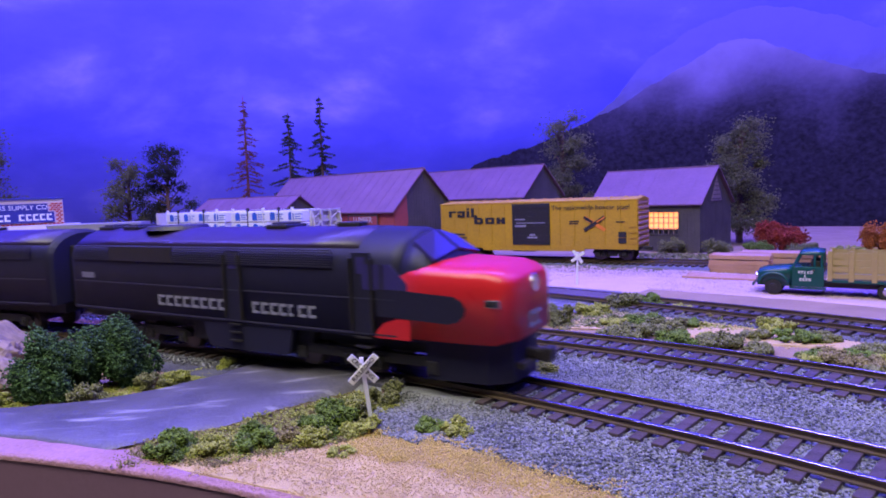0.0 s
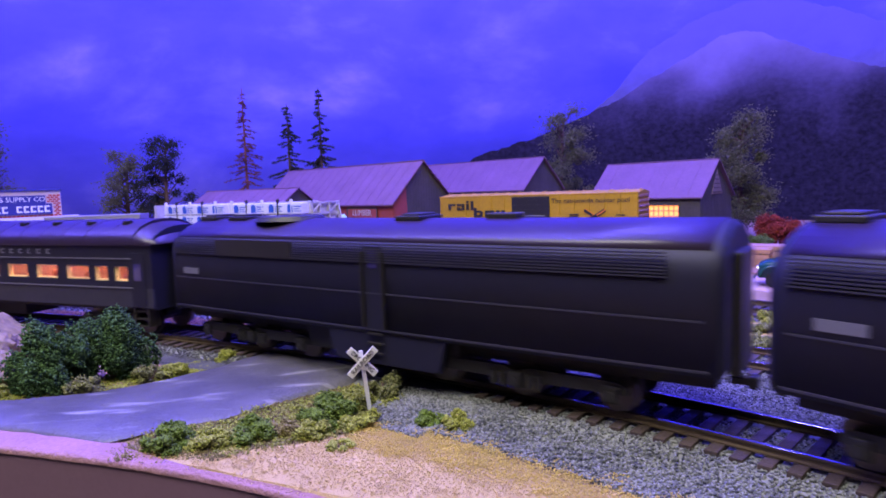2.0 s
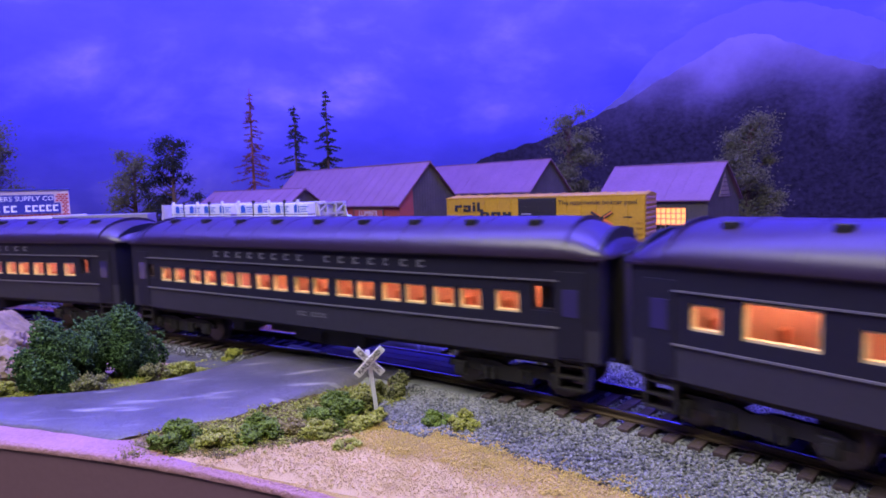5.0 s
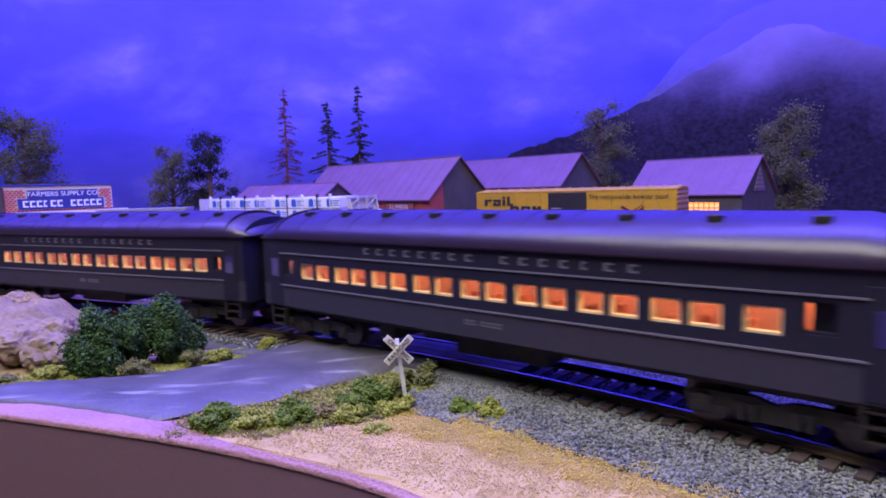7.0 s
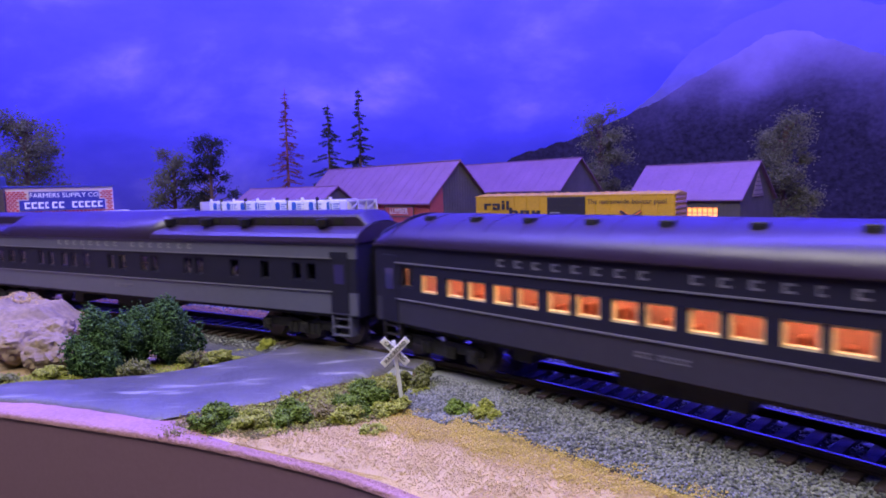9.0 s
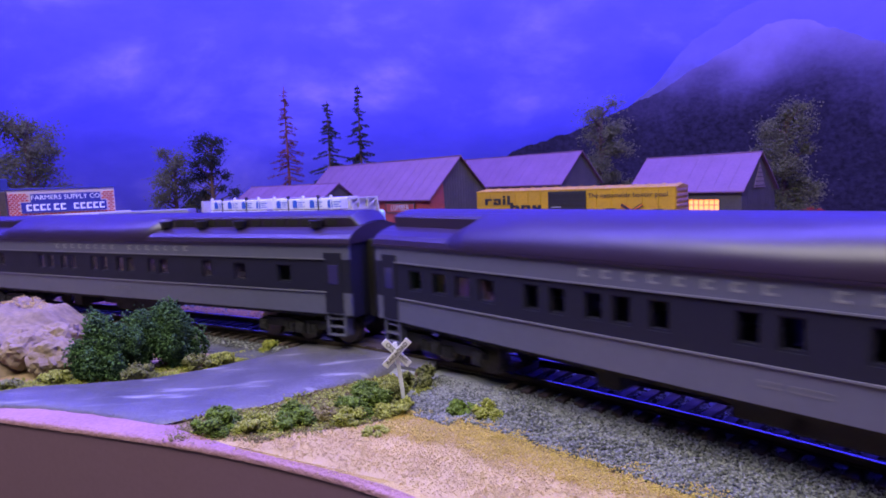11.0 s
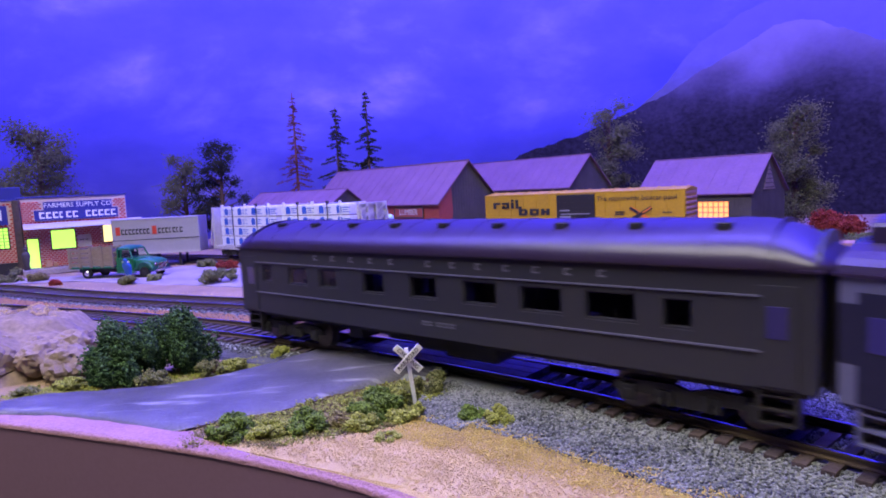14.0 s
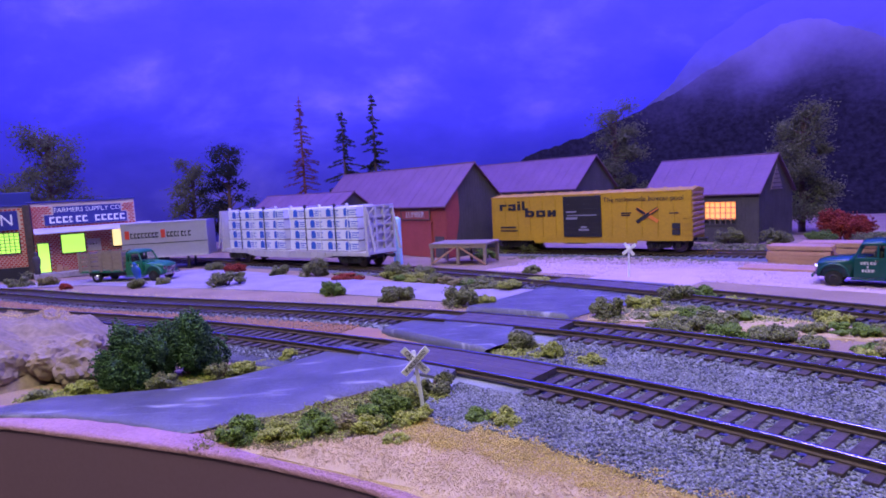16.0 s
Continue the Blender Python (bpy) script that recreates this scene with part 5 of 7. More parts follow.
    for sx in (-1, 1):
        bm = bmesh.new()
        for k in range(9):
            z = 13 + k * 4.0
            box(bm, sx * (h - 0.2), sx * (h + 0.7), -w + 1, w - 1, z, z + 2.0, bevel=0.2)
        part("end_ribs", bm, M["wood"], root, "rust-stained corrugated end")
        bogie(root, sx * (h - 22), 2, 21, 30)
        coupler(root, sx * (h + 0.4), sx)
    part("underframe", boxes((-h + 2, h - 2, -6, 6, 8, 11.2), (-20, 0, -12, 12, 6, 10)), M["under"], root)


def lumber_car():
    s = -173
    x, y = LINE_C.at(s)
    root = thing("bulkhead_flat_car", "pale model bulkhead flat car carrying wrapped lumber", "freight car", mm(x, y, 0, LINE_C.way(s)))
    h, w = 103, 16.5
    part("deck", boxes((-h, h, -w, w, 10.4, 12.6), bevel=0.3), M["car_white"], root, "pale weathered deck")
    for sy in (-1, 1):
        bm = bmesh.new()
        y0, y1 = sorted((sy * (w - 1.2), sy * (w + 0.2)))
        prism(bm, [(-h, 12.4), (-h, 9.4), (-62, 9.0), (-45, 6.2), (45, 6.2), (62, 9.0), (h, 9.4), (h, 12.4)], "y", y0, y1)
        part("side_sill", bm, M["car_white"], root)
        for k in range(22):
            px = -h + 6 + k * (2 * h - 12) / 21
            part("stake_pocket", boxes((px - 1.0, px + 1.0, sy * w, sy * (w + 0.9), 9.6, 12.2), bevel=0.2), M["car_white"], root)
    for sx in (-1, 1):
        x0 = sx * (h - 2)
        bm = bmesh.new()
        for yy in (-15.5, -5, 5, 15.5):
            box(bm, x0 - 1.2, x0 + 1.2, yy - 1.0, yy + 1.0, 12, 50, bevel=0.2)
        for z in (13, 20, 27, 34, 41, 49):
            box(bm, x0 - 0.9, x0 + 0.9, -16.5, 16.5, z - 0.8, z + 0.8)
        box(bm, x0 - sx * 1.4 - 0.3, x0 - sx * 1.4 + 0.3, -16, 16, 12.6, 49.5)
        for yy in (-10, 10):
            for z in (16, 23.5, 30.5, 37.5, 45):
                m = Matrix.Translation((x0 + sx * 1.0, yy, z)) @ Matrix.Rotation(radians(35), 4, "X") @ Matrix.Diagonal((0.8, 9.5, 0.9, 1))
                bmesh.ops.create_cube(bm, size=1, matrix=m)
        part("bulkhead", bm, M["car_white"], root, "white braced end bulkhead")
        for y0 in (-15.5, 14.5):
            part("brace", prism(bmesh.new(), [(x0 + sx * 1.0, 50), (x0 + sx * 9.0, 13), (x0 + sx * 7.0, 13), (x0 + sx * 1.0, 44)], "y", y0, y0 + 1.0), M["car_white"], root)
        bogie(root, sx * (h - 24), 2, 21, 30)
        coupler(root, sx * (h + 5), sx)
    part("centre_sill", boxes((-h + 4, h - 4, -3.5, 3.5, 6.6, 10.6)), M["under"], root)
    # the load: two piles of wrapped bundles, four high and two across
    rng = random.Random(4)
    pile = thing("lumber_load", "white paper-wrapped lumber bundles with blue printed marks", "lumber", mm(x, y, 0, LINE_C.way(s)))
    for cx in (-47, 47):
        for lay in range(4):
            for sy in (-1, 1):
                z = 13.0 + lay * 9.3
                dx = rng.uniform(-0.6, 0.6)
                b = part("pack", boxes((cx - 43 + dx, cx + 43 + dx, sy * 0.4, sy * 14.6, z, z + 8.5), bevel=0.5), M["wrap"], pile)
                for k in range(4):
                    px = cx - 36 + dx + k * 21.5
                    bm = boxes((px, px + 5.6, sy * 14.4, sy * 14.85, z + 1.2, z + 6.6), (px + 1, px + 4.4, sy * 14.4, sy * 14.9, z + 6.4, z + 7.6))
                    part("printed_mark", bm, M["wrap_blue"], b, "blue printed mark")
                    for z0, z1, x1 in ((5.4, 6.2, 15), (3.6, 4.3, 13), (1.9, 2.5, 15)):
                        part("printed_line", boxes((px + 7, px + x1, sy * 14.4, sy * 14.8, z + z0, z + z1)), M["wrap_blue"], b)
            part("spacer", boxes((cx - 43, cx + 43, -14, 14, 12.4 + lay * 9.3, 13.1 + lay * 9.3)), M["old_wood"], pile)
        for k in range(5):
            px = cx - 40 + k * 18.5 + rng.uniform(-2, 2)
            bm = boxes((px - 0.4, px + 0.4, -15.2, -14.8, 12.6, 50.2), (px - 0.4, px + 0.4, 14.8, 15.2, 12.6, 50.2), (px - 0.4, px + 0.4, -15.2, 15.2, 49.9, 50.4), (px - 0.9, px + 0.9, -15.3, -13.5, 49.6, 52.4))
            part("strap", bm, M["black"] if k % 2 else M["white"], pile)


# ---- buildings ----
def shed(name, label, x, y, turn, length, width, eave, top, wall, gable, over=3.0, z0=GROUND, window=None, boards=True):
    """A gabled shed. Its near corner is at (x, y); its length runs off along the local -x, its width along +y after the turn."""
    root = thing(name, label, "building", mm(x, y, z0, turn))
    L, W = length, width
    for nm, y0, y1 in (("front_wall", 0, 1.2), ("back_wall", W - 1.2, W)):
        if window and nm == "front_wall":
            a, b, lo, hi = window
            bm = boxes((-L, a, y0, y1, -3, eave), (b, 0, y0, y1, -3, eave), (a, b, y0, y1, -3, lo), (a, b, y0, y1, hi, eave))
        else:
            bm = boxes((-L, 0, y0, y1, -3, eave))
        wl = part(nm, bm, wall, root)
        if boards:
            bm = bmesh.new()
            for k in range(int(L / 3.4)):
                px = -L + 1.5 + k * 3.4
                if window and nm == "front_wall" and window[0] - 0.5 < px < window[1] + 0.5:
                    continue
                box(bm, px - 0.25, px + 0.25, (y0 - 0.25) if nm == "front_wall" else y1, y0 if nm == "front_wall" else y1 + 0.25, 0, eave - 0.5)
            tagged(part("batten_pattern", bm, wall, wl), kind="stuff")
    for x0, x1 in ((-L, -L + 1.2), (-1.2, 0)):
        bm = bmesh.new()
        prism(bm, [(1.2, -3), (1.2, eave), (W / 2, top - 0.6), (W - 1.2, eave), (W - 1.2, -3)], "x", x0, x1)
        gl = part("gable_wall", bm, gable, root)
    if boards:
        bm = bmesh.new()
        for k in range(int(W / 3.4)):
            py = 1.8 + k * 3.4
            zt = eave + (top - eave) * (1 - abs(py - W / 2) / (W / 2)) - 1.2
            box(bm, 0, 0.25, py - 0.25, py + 0.25, 0, zt)
        tagged(part("batten_pattern", bm, gable, gl), kind="stuff")
    dz = (top - eave) / (W / 2)
    for s, nm in ((0, "roof_slope"), (1, "roof_slope")):
        bm = bmesh.new()
        e, f = -over, W / 2
        o = [(e, eave - over * dz), (f, top), (f, top + 1.3), (e, eave - over * dz + 1.2)]
        if s:
            o = [(W - u, v) for u, v in o]
        prism(bm, o, "x", -L - over, over)
        r = part(nm, bm, M["roof_violet"], root, "weathered sheet-metal roof slope")
        n = int(L / 13)
        for k in range(n + 1):
            px = -L - over + 0.8 + k * (L + 2 * over - 1.6) / n
            o2 = [(u, v + 1.25) for u, v in ((e, eave - over * dz), (f, top))]
            o2 = [(o2[0][0], o2[0][1]), (o2[1][0], o2[1][1]), (o2[1][0], o2[1][1] + 0.35), (o2[0][0], o2[0][1] + 0.35)]
            if s:
                o2 = [(W - u, v) for u, v in o2]
            part("roof_seam", prism(bmesh.new(), o2, "x", px - 0.25, px + 0.25), M["roof_violet"], r)
    part("ridge_cap", boxes((-L - over, over, W / 2 - 1.2, W / 2 + 1.2, top + 0.7, top + 1.7), bevel=0.4), M["roof_violet"], root)
    return root


def build_sheds():
    b = shed("lumber_shed", "red and grey board lumber shed with a metal roof", 4, 574, -50, 232, 76, 50, 87, M["barn_red"], M["barn_grey"])
    part("gable_paint", prism(bmesh.new(), [(0.6, 0), (0.6, 49), (16, 64), (17, 40), (14, 24), (10, 10), (12, 0)], "x", 0.2, 0.5), M["barn_red"], b, "peeling red paint on the grey gable")
    part("sign_board", boxes((-66, -22, -1.6, -0.3, 36, 45), bevel=0.2), M["barn_red"], b)
    bm = boxes((-67, -21, -2.0, -1.5, 35.4, 36.2), (-67, -21, -2.0, -1.5, 44.6, 45.4), (-67, -66, -2.0, -1.5, 36, 45), (-22, -21, -2.0, -1.5, 36, 45))
    part("sign_frame", bm, M["barn_grey"], b)
    words("sign_lettering", "LUMBER", 8.0, M["car_white"], b, pose(-0.044, -0.0018, 0.0405, 90, 0, 0), "faded pale sign lettering")
    part("sliding_door", boxes((-72, -20, -1.4, -0.4, 0, 33.5), (-74, -18, -1.8, -0.6, 33, 34.4)), M["barn_red"], b, "red plank sliding door on its rail")
    part("patch_board", boxes((-16, -3, -0.9, -0.3, 0, 20)), M["barn_grey"], b)
    x, y = 150, 690
    shed("back_shed", "long grey shed with a weathered metal roof", x, y, -50, 330, 74, 58, 92, M["barn_grey"], M["barn_grey"])
    h = shed("small_shed", "grey shed with a lit multi-pane window", 283, 553, -50, 112, 74, 46.5, 79, M["barn_grey"], M["barn_grey"], window=(-50, -20, 17, 38))
    fr = part("window_frame", boxes((-50.6, -19.4, -0.5, 0.5, 37.6, 38.8), (-50.6, -19.4, -0.9, 0.6, 16, 17.2), (-50.6, -49.6, -0.5, 0.5, 17, 38), (-20.4, -19.4, -0.5, 0.5, 17, 38)), M["barn_grey"], h)
    for k in range(1, 6):
        part("glazing_bar", boxes((-50 + 5 * k - 0.3, -50 + 5 * k + 0.3, 0.1, 0.6, 17, 38)), M["old_wood"], fr)
    for k in range(1, 4):
        part("glazing_bar", boxes((-50, -20, 0.1, 0.6, 17 + 5.2 * k - 0.3, 17 + 5.2 * k + 0.3)), M["old_wood"], fr)
    part("pane", boxes((-50, -20, 0.7, 0.9, 21.5, 38)), M["lamp_orange"], fr, "glowing orange window light")
    part("stored_goods", boxes((-48, -40, 1.4, 4, 17, 22), (-38, -33, 1.4, 4, 17, 20.5), (-30, -22, 1.4, 4, 17, 21.4)), M["ink"], fr)
    part("gable_vent", prism(bmesh.new(), [(24, 47), (50, 47), (37, 70)], "x", 0.3, 0.8), M["old_wood"], h, "triangular gable louvre")
    bm = boxes(*[(0.7, 1.2, 26 + k * 2.1, 48 - k * 2.1, 48.5 + k * 4, 49.3 + k * 4) for k in range(5)])
    part("louvre_slats", bm, M["barn_grey"], h)
    shed("low_shed", "low far shed with a violet-tinged metal roof", -112, 640, -40, 150, 60, 46, 66, M["barn_grey"], M["barn_grey"])


def brick_face(parent, x0, x1, z0, z1, holes, step, y=0.0):
    """A chequer of brick pieces proud of a mortar wall, clear of the openings; pieces share one mesh."""
    bm = boxes((-step * 0.37, step * 0.37, -0.35, 0, -step * 0.2, step * 0.2))
    bmesh.ops.scale(bm, vec=(MM, MM, MM), verts=bm.verts)
    me = bpy.data.meshes.new("brick")
    bm.to_mesh(me)
    bm.free()
    me.materials.append(M["brick"])
    z, row = z0 + step * 0.3, 0
    while z < z1:
        x = x0 + step * (0.5 if row % 2 else 1.0)
        while x < x1 - step * 0.4:
            if not any(a - step * 0.4 < x < b + step * 0.4 and c - 0.6 < z < d + 0.6 for a, b, c, d in holes):
                o = new("brick", me)
                o.parent, o.matrix_basis = parent, mm(x, y, z)
            x += step * 1.0
        z += step * 0.56
        row += 1


def feed_store():
    ang = math.degrees(math.atan2(52, 75))
    root = thing("feed_store", "red brick feed store with blue signs and green-lit windows", "building", mm(-394, 597, GROUND, ang))
    H, L = 72, 92
    front = [(4, 13, 5, 33), (24, 44, 22, 40), (69, 81, 25, 42)]
    bm = boxes((0, L, 0.2, 2, 0, 5), (0, L, 0.2, 2, 42, H), (0, 4, 0.2, 2, 5, 42), (13, 24, 0.2, 2, 5, 42), (44, 69, 0.2, 2, 5, 42), (81, L, 0.2, 2, 5, 42))
    for a, b, c, d in front:
        if c > 5:
            box(bm, a, b, 0.2, 2, 5, c)
        if d < 42:
            box(bm, a, b, 0.2, 2, d, 42)
    w = part("front_wall", bm, M["mortar"], root, "brick wall with pale mortar")
    brick_face(w, 0, L, 0, H - 3, front + [(12, 84, 50, 60), (20, 79, 60, 68)], 3.4, 0.15)
    part("parapet_cap", boxes((-1.5, L + 1, -1.2, 3, H, H + 1.6), bevel=0.3), M["navy"], root)
    for a, b, c, d in front[1:]:
        fr = part("window", boxes((a - 0.8, b + 0.8, -0.6, 0.6, d, d + 1), (a - 0.8, b + 0.8, -1.0, 0.8, c - 1.2, c), (a - 0.8, a, -0.6, 0.6, c, d), (b, b + 0.8, -0.6, 0.6, c, d)), M["ink"], root, "dark window frame")
        part("pane", boxes((a, b, 1.0, 1.2, c, d)), M["lamp_green"] if a < 60 else M["lamp_cream"], fr, "lit window pane")
    d = part("doorway", boxes((3.2, 4, -0.6, 0.8, 5, 33.8), (13, 13.8, -0.6, 0.8, 5, 33.8), (4, 13, -0.6, 0.8, 33, 33.8)), M["ink"], root, "open doorway")
    part("pane", boxes((4, 13, 1.4, 1.6, 5, 33)), M["lamp_green"], d, "green light inside the doorway")
    sg = part("sign_board", prism(bmesh.new(), [(12, 50), (84, 50), (84, 60), (79, 60), (79, 68), (20, 68), (20, 60), (12, 60)], "y", -1.4, -0.3), M["navy"], root, "blue stepped sign board")
    words("sign_lettering", "FARMERS SUPPLY CO", 6.2, M["white"], sg, pose(0.0495, -0.0015, 0.0642, 90, 0, 0), "white sign lettering")
    part("sign_lettering", bars(bmesh.new(), 16, -1.4, 55.0, "oooioo ooooo", 4.4, 6.2, 1.2), M["white"], sg, "white brand lettering as plain bars")
    aw = part("awning", prism(bmesh.new(), [(2, 46.5), (-20, 42.5), (-20, 43.5), (2, 48)], "x", 2, L + 14), M["car_white"], root, "pale sloping awning")
    part("notice", boxes((46, 58, -0.5, 0.1, 22, 34)), M["car_white"], root, "pale wall notice")
    part("notice_lines", bars(bmesh.new(), 48, -0.5, 29, "ooo", 2, 1.4, 0.6), M["ink"], root)
    part("walkway", boxes((-2, L + 12, -22, 0, 0, 5.0), bevel=0.4), M["lot"], root, "low concrete walkway")
    part("goods_crate", boxes((17, 22, -7, -2, 5, 12), (23, 27, -6, -2, 5, 9), bevel=0.3), M["wood"], root)
    part("side_wall", boxes((L - 2, L, 2, 90, 0, H - 2)), M["brick"], root)
    part("roof", boxes((0, L - 2, 2, 90, H - 8, H - 6)), M["ink"], root)
    part("roof_unit", boxes((-22, 4, 30, 60, H - 6, H + 12), bevel=0.6), M["navy"], root, "dark blue roof box")
    # the face round the corner
    side = thing("feed_store_wing", "brick wing of the feed store with a blue sign", "building", mm(-395, 596, GROUND, 180 + 18))
    H2 = 70
    bm = boxes((0, 130, -2, -0.2, 0, 26), (0, 130, -2, -0.2, 45, H2), (0, 9, -2, -0.2, 26, 45), (33, 130, -2, -0.2, 26, 45))
    w2 = part("front_wall", bm, M["mortar"], side, "brick wall with pale mortar")
    for k in range(int(H2 / 2.0)):
        z = 3 + k * 2.0
        if z > H2 - 3:
            break
        for j in range(34):
            x = 3 + j * 3.6 + (1.8 if k % 2 else 0)
            if not (7 < x < 35 and 25 < z < 46) and not (6 < x < 62 and 47 < z < 66):
                o = new("brick", bpy.data.meshes["brick"])
                o.parent, o.matrix_basis = w2, mm(x, -0.15, z, 180)
    part("corner_pier", boxes((-3, 3, -3, 3, 0, 71), bevel=0.4), M["tie"], side, "dark brick corner pier")
    part("base_course", boxes((3, 130, 0.3, 1.6, 0, 12)), M["ink"], side)
    fr = part("window", boxes((8, 34, -0.6, 0.6, 45, 46), (8, 34, -0.6, 1.0, 25, 26), (8, 9, -0.6, 0.6, 26, 45), (33, 34, -0.6, 0.6, 26, 45)), M["ink"], side, "dark window frame")
    part("pane", boxes((9, 33, -1.2, -1.0, 26, 45)), M["lamp_green"], fr, "green-lit window pane")
    for k in range(1, 6):
        part("glazing_bar", boxes((9 + 4 * k - 0.25, 9 + 4 * k + 0.25, -0.4, 0.1, 26, 45)), M["ink"], fr)
        part("glazing_bar", boxes((9, 33, -0.4, 0.1, 26 + 3.2 * k - 0.25, 26 + 3.2 * k + 0.25)), M["ink"], fr)
    sb = part("sign_board", boxes((8, 100, 0.3, 1.4, 48, 66), bevel=0.2), M["navy"], side, "blue sign board")
    words("sign_lettering", "N", 15, M["white"], sb, pose(0.017, 0.0015, 0.057, 90, 0, 180), "white sign letter")
    part("parapet_cap", boxes((-2, 130, -3, 1.4, H2, H2 + 1.6), bevel=0.3), M["navy"], side)
    part("roof", boxes((3, 120, -80, -2, H2 - 8, H2 - 6)), M["ink"], side)


def loading_dock():
    root = thing("loading_dock", "small weathered timber loading dock with cross braces", "loading dock", mm(-12, 528, GROUND, -25))
    part("deck", boxes((0, 52, 0, 34, 16.4, 18.2), bevel=0.3), M["old_wood"], root, "weathered plank deck")
    for x in (2, 26, 50):
        for y in (2, 32):
            part("post", boxes((x - 1.2, x + 1.2, y - 1.2, y + 1.2, 0, 16.4)), M["old_wood"], root)
    for a, b in (((2, 1), (24, 15)), ((50, 1), (28, 15))):
        bm = bmesh.new()
        prism(bm, [(a[0] - 1.2, a[1]), (b[0] - 1.2, b[1]), (b[0] + 1.2, b[1]), (a[0] + 1.2, a[1])], "y", 0.2, 1.2)
        part("brace", bm, M["wood"], root)
    part("beam", boxes((0, 52, 0.4, 2.4, 14.2, 16.4)), M["old_wood"], root)
    t = thing("storage_tank", "pale cyan upright tank beside the lumber shed", "tank", mm(-40, 548, GROUND))
    bm = bmesh.new()
    cyl(bm, (0, 0, 0), (0, 0, 40), 4, seg=24)
    cyl(bm, (0, 0, 40), (0, 0, 42), 4, 2, seg=24)
    part("shell", bm, M["cyan"], t, smooth=False)
    part("ladder", boxes((-1.6, -1.1, -4.8, -4.2, 2, 41), (1.1, 1.6, -4.8, -4.2, 2, 41), *[(-1.6, 1.6, -4.7, -3.9, z, z + 0.4) for z in range(5, 41, 4)]), M["white"], t)


# ---- road vehicles ----
def wheel(parent, x, y, z, r, rim):
    sy = 1 if y > 0 else -1
    bm = bmesh.new()
    cyl(bm, (x, y - 1.5, z), (x, y + 1.5, z), r, seg=22)
    bmesh.ops.bevel(bm, geom=[e for e in bm.edges if abs(e.verts[0].co.y - e.verts[1].co.y) < 1e-4 and e.calc_length() < r], offset=0.5, segments=2, affect="EDGES")
    w = part("wheel", bm, M["tyre"], parent, "black rubber tyre")
    bm = bmesh.new()
    cyl(bm, (x, y + sy * 1.3, z), (x, y + sy * 1.75, z), r * 0.55, r * 0.45, seg=18)
    cyl(bm, (x, y + sy * 1.7, z), (x, y + sy * 2.1, z), r * 0.22, seg=12)
    part("rim", bm, rim, w)


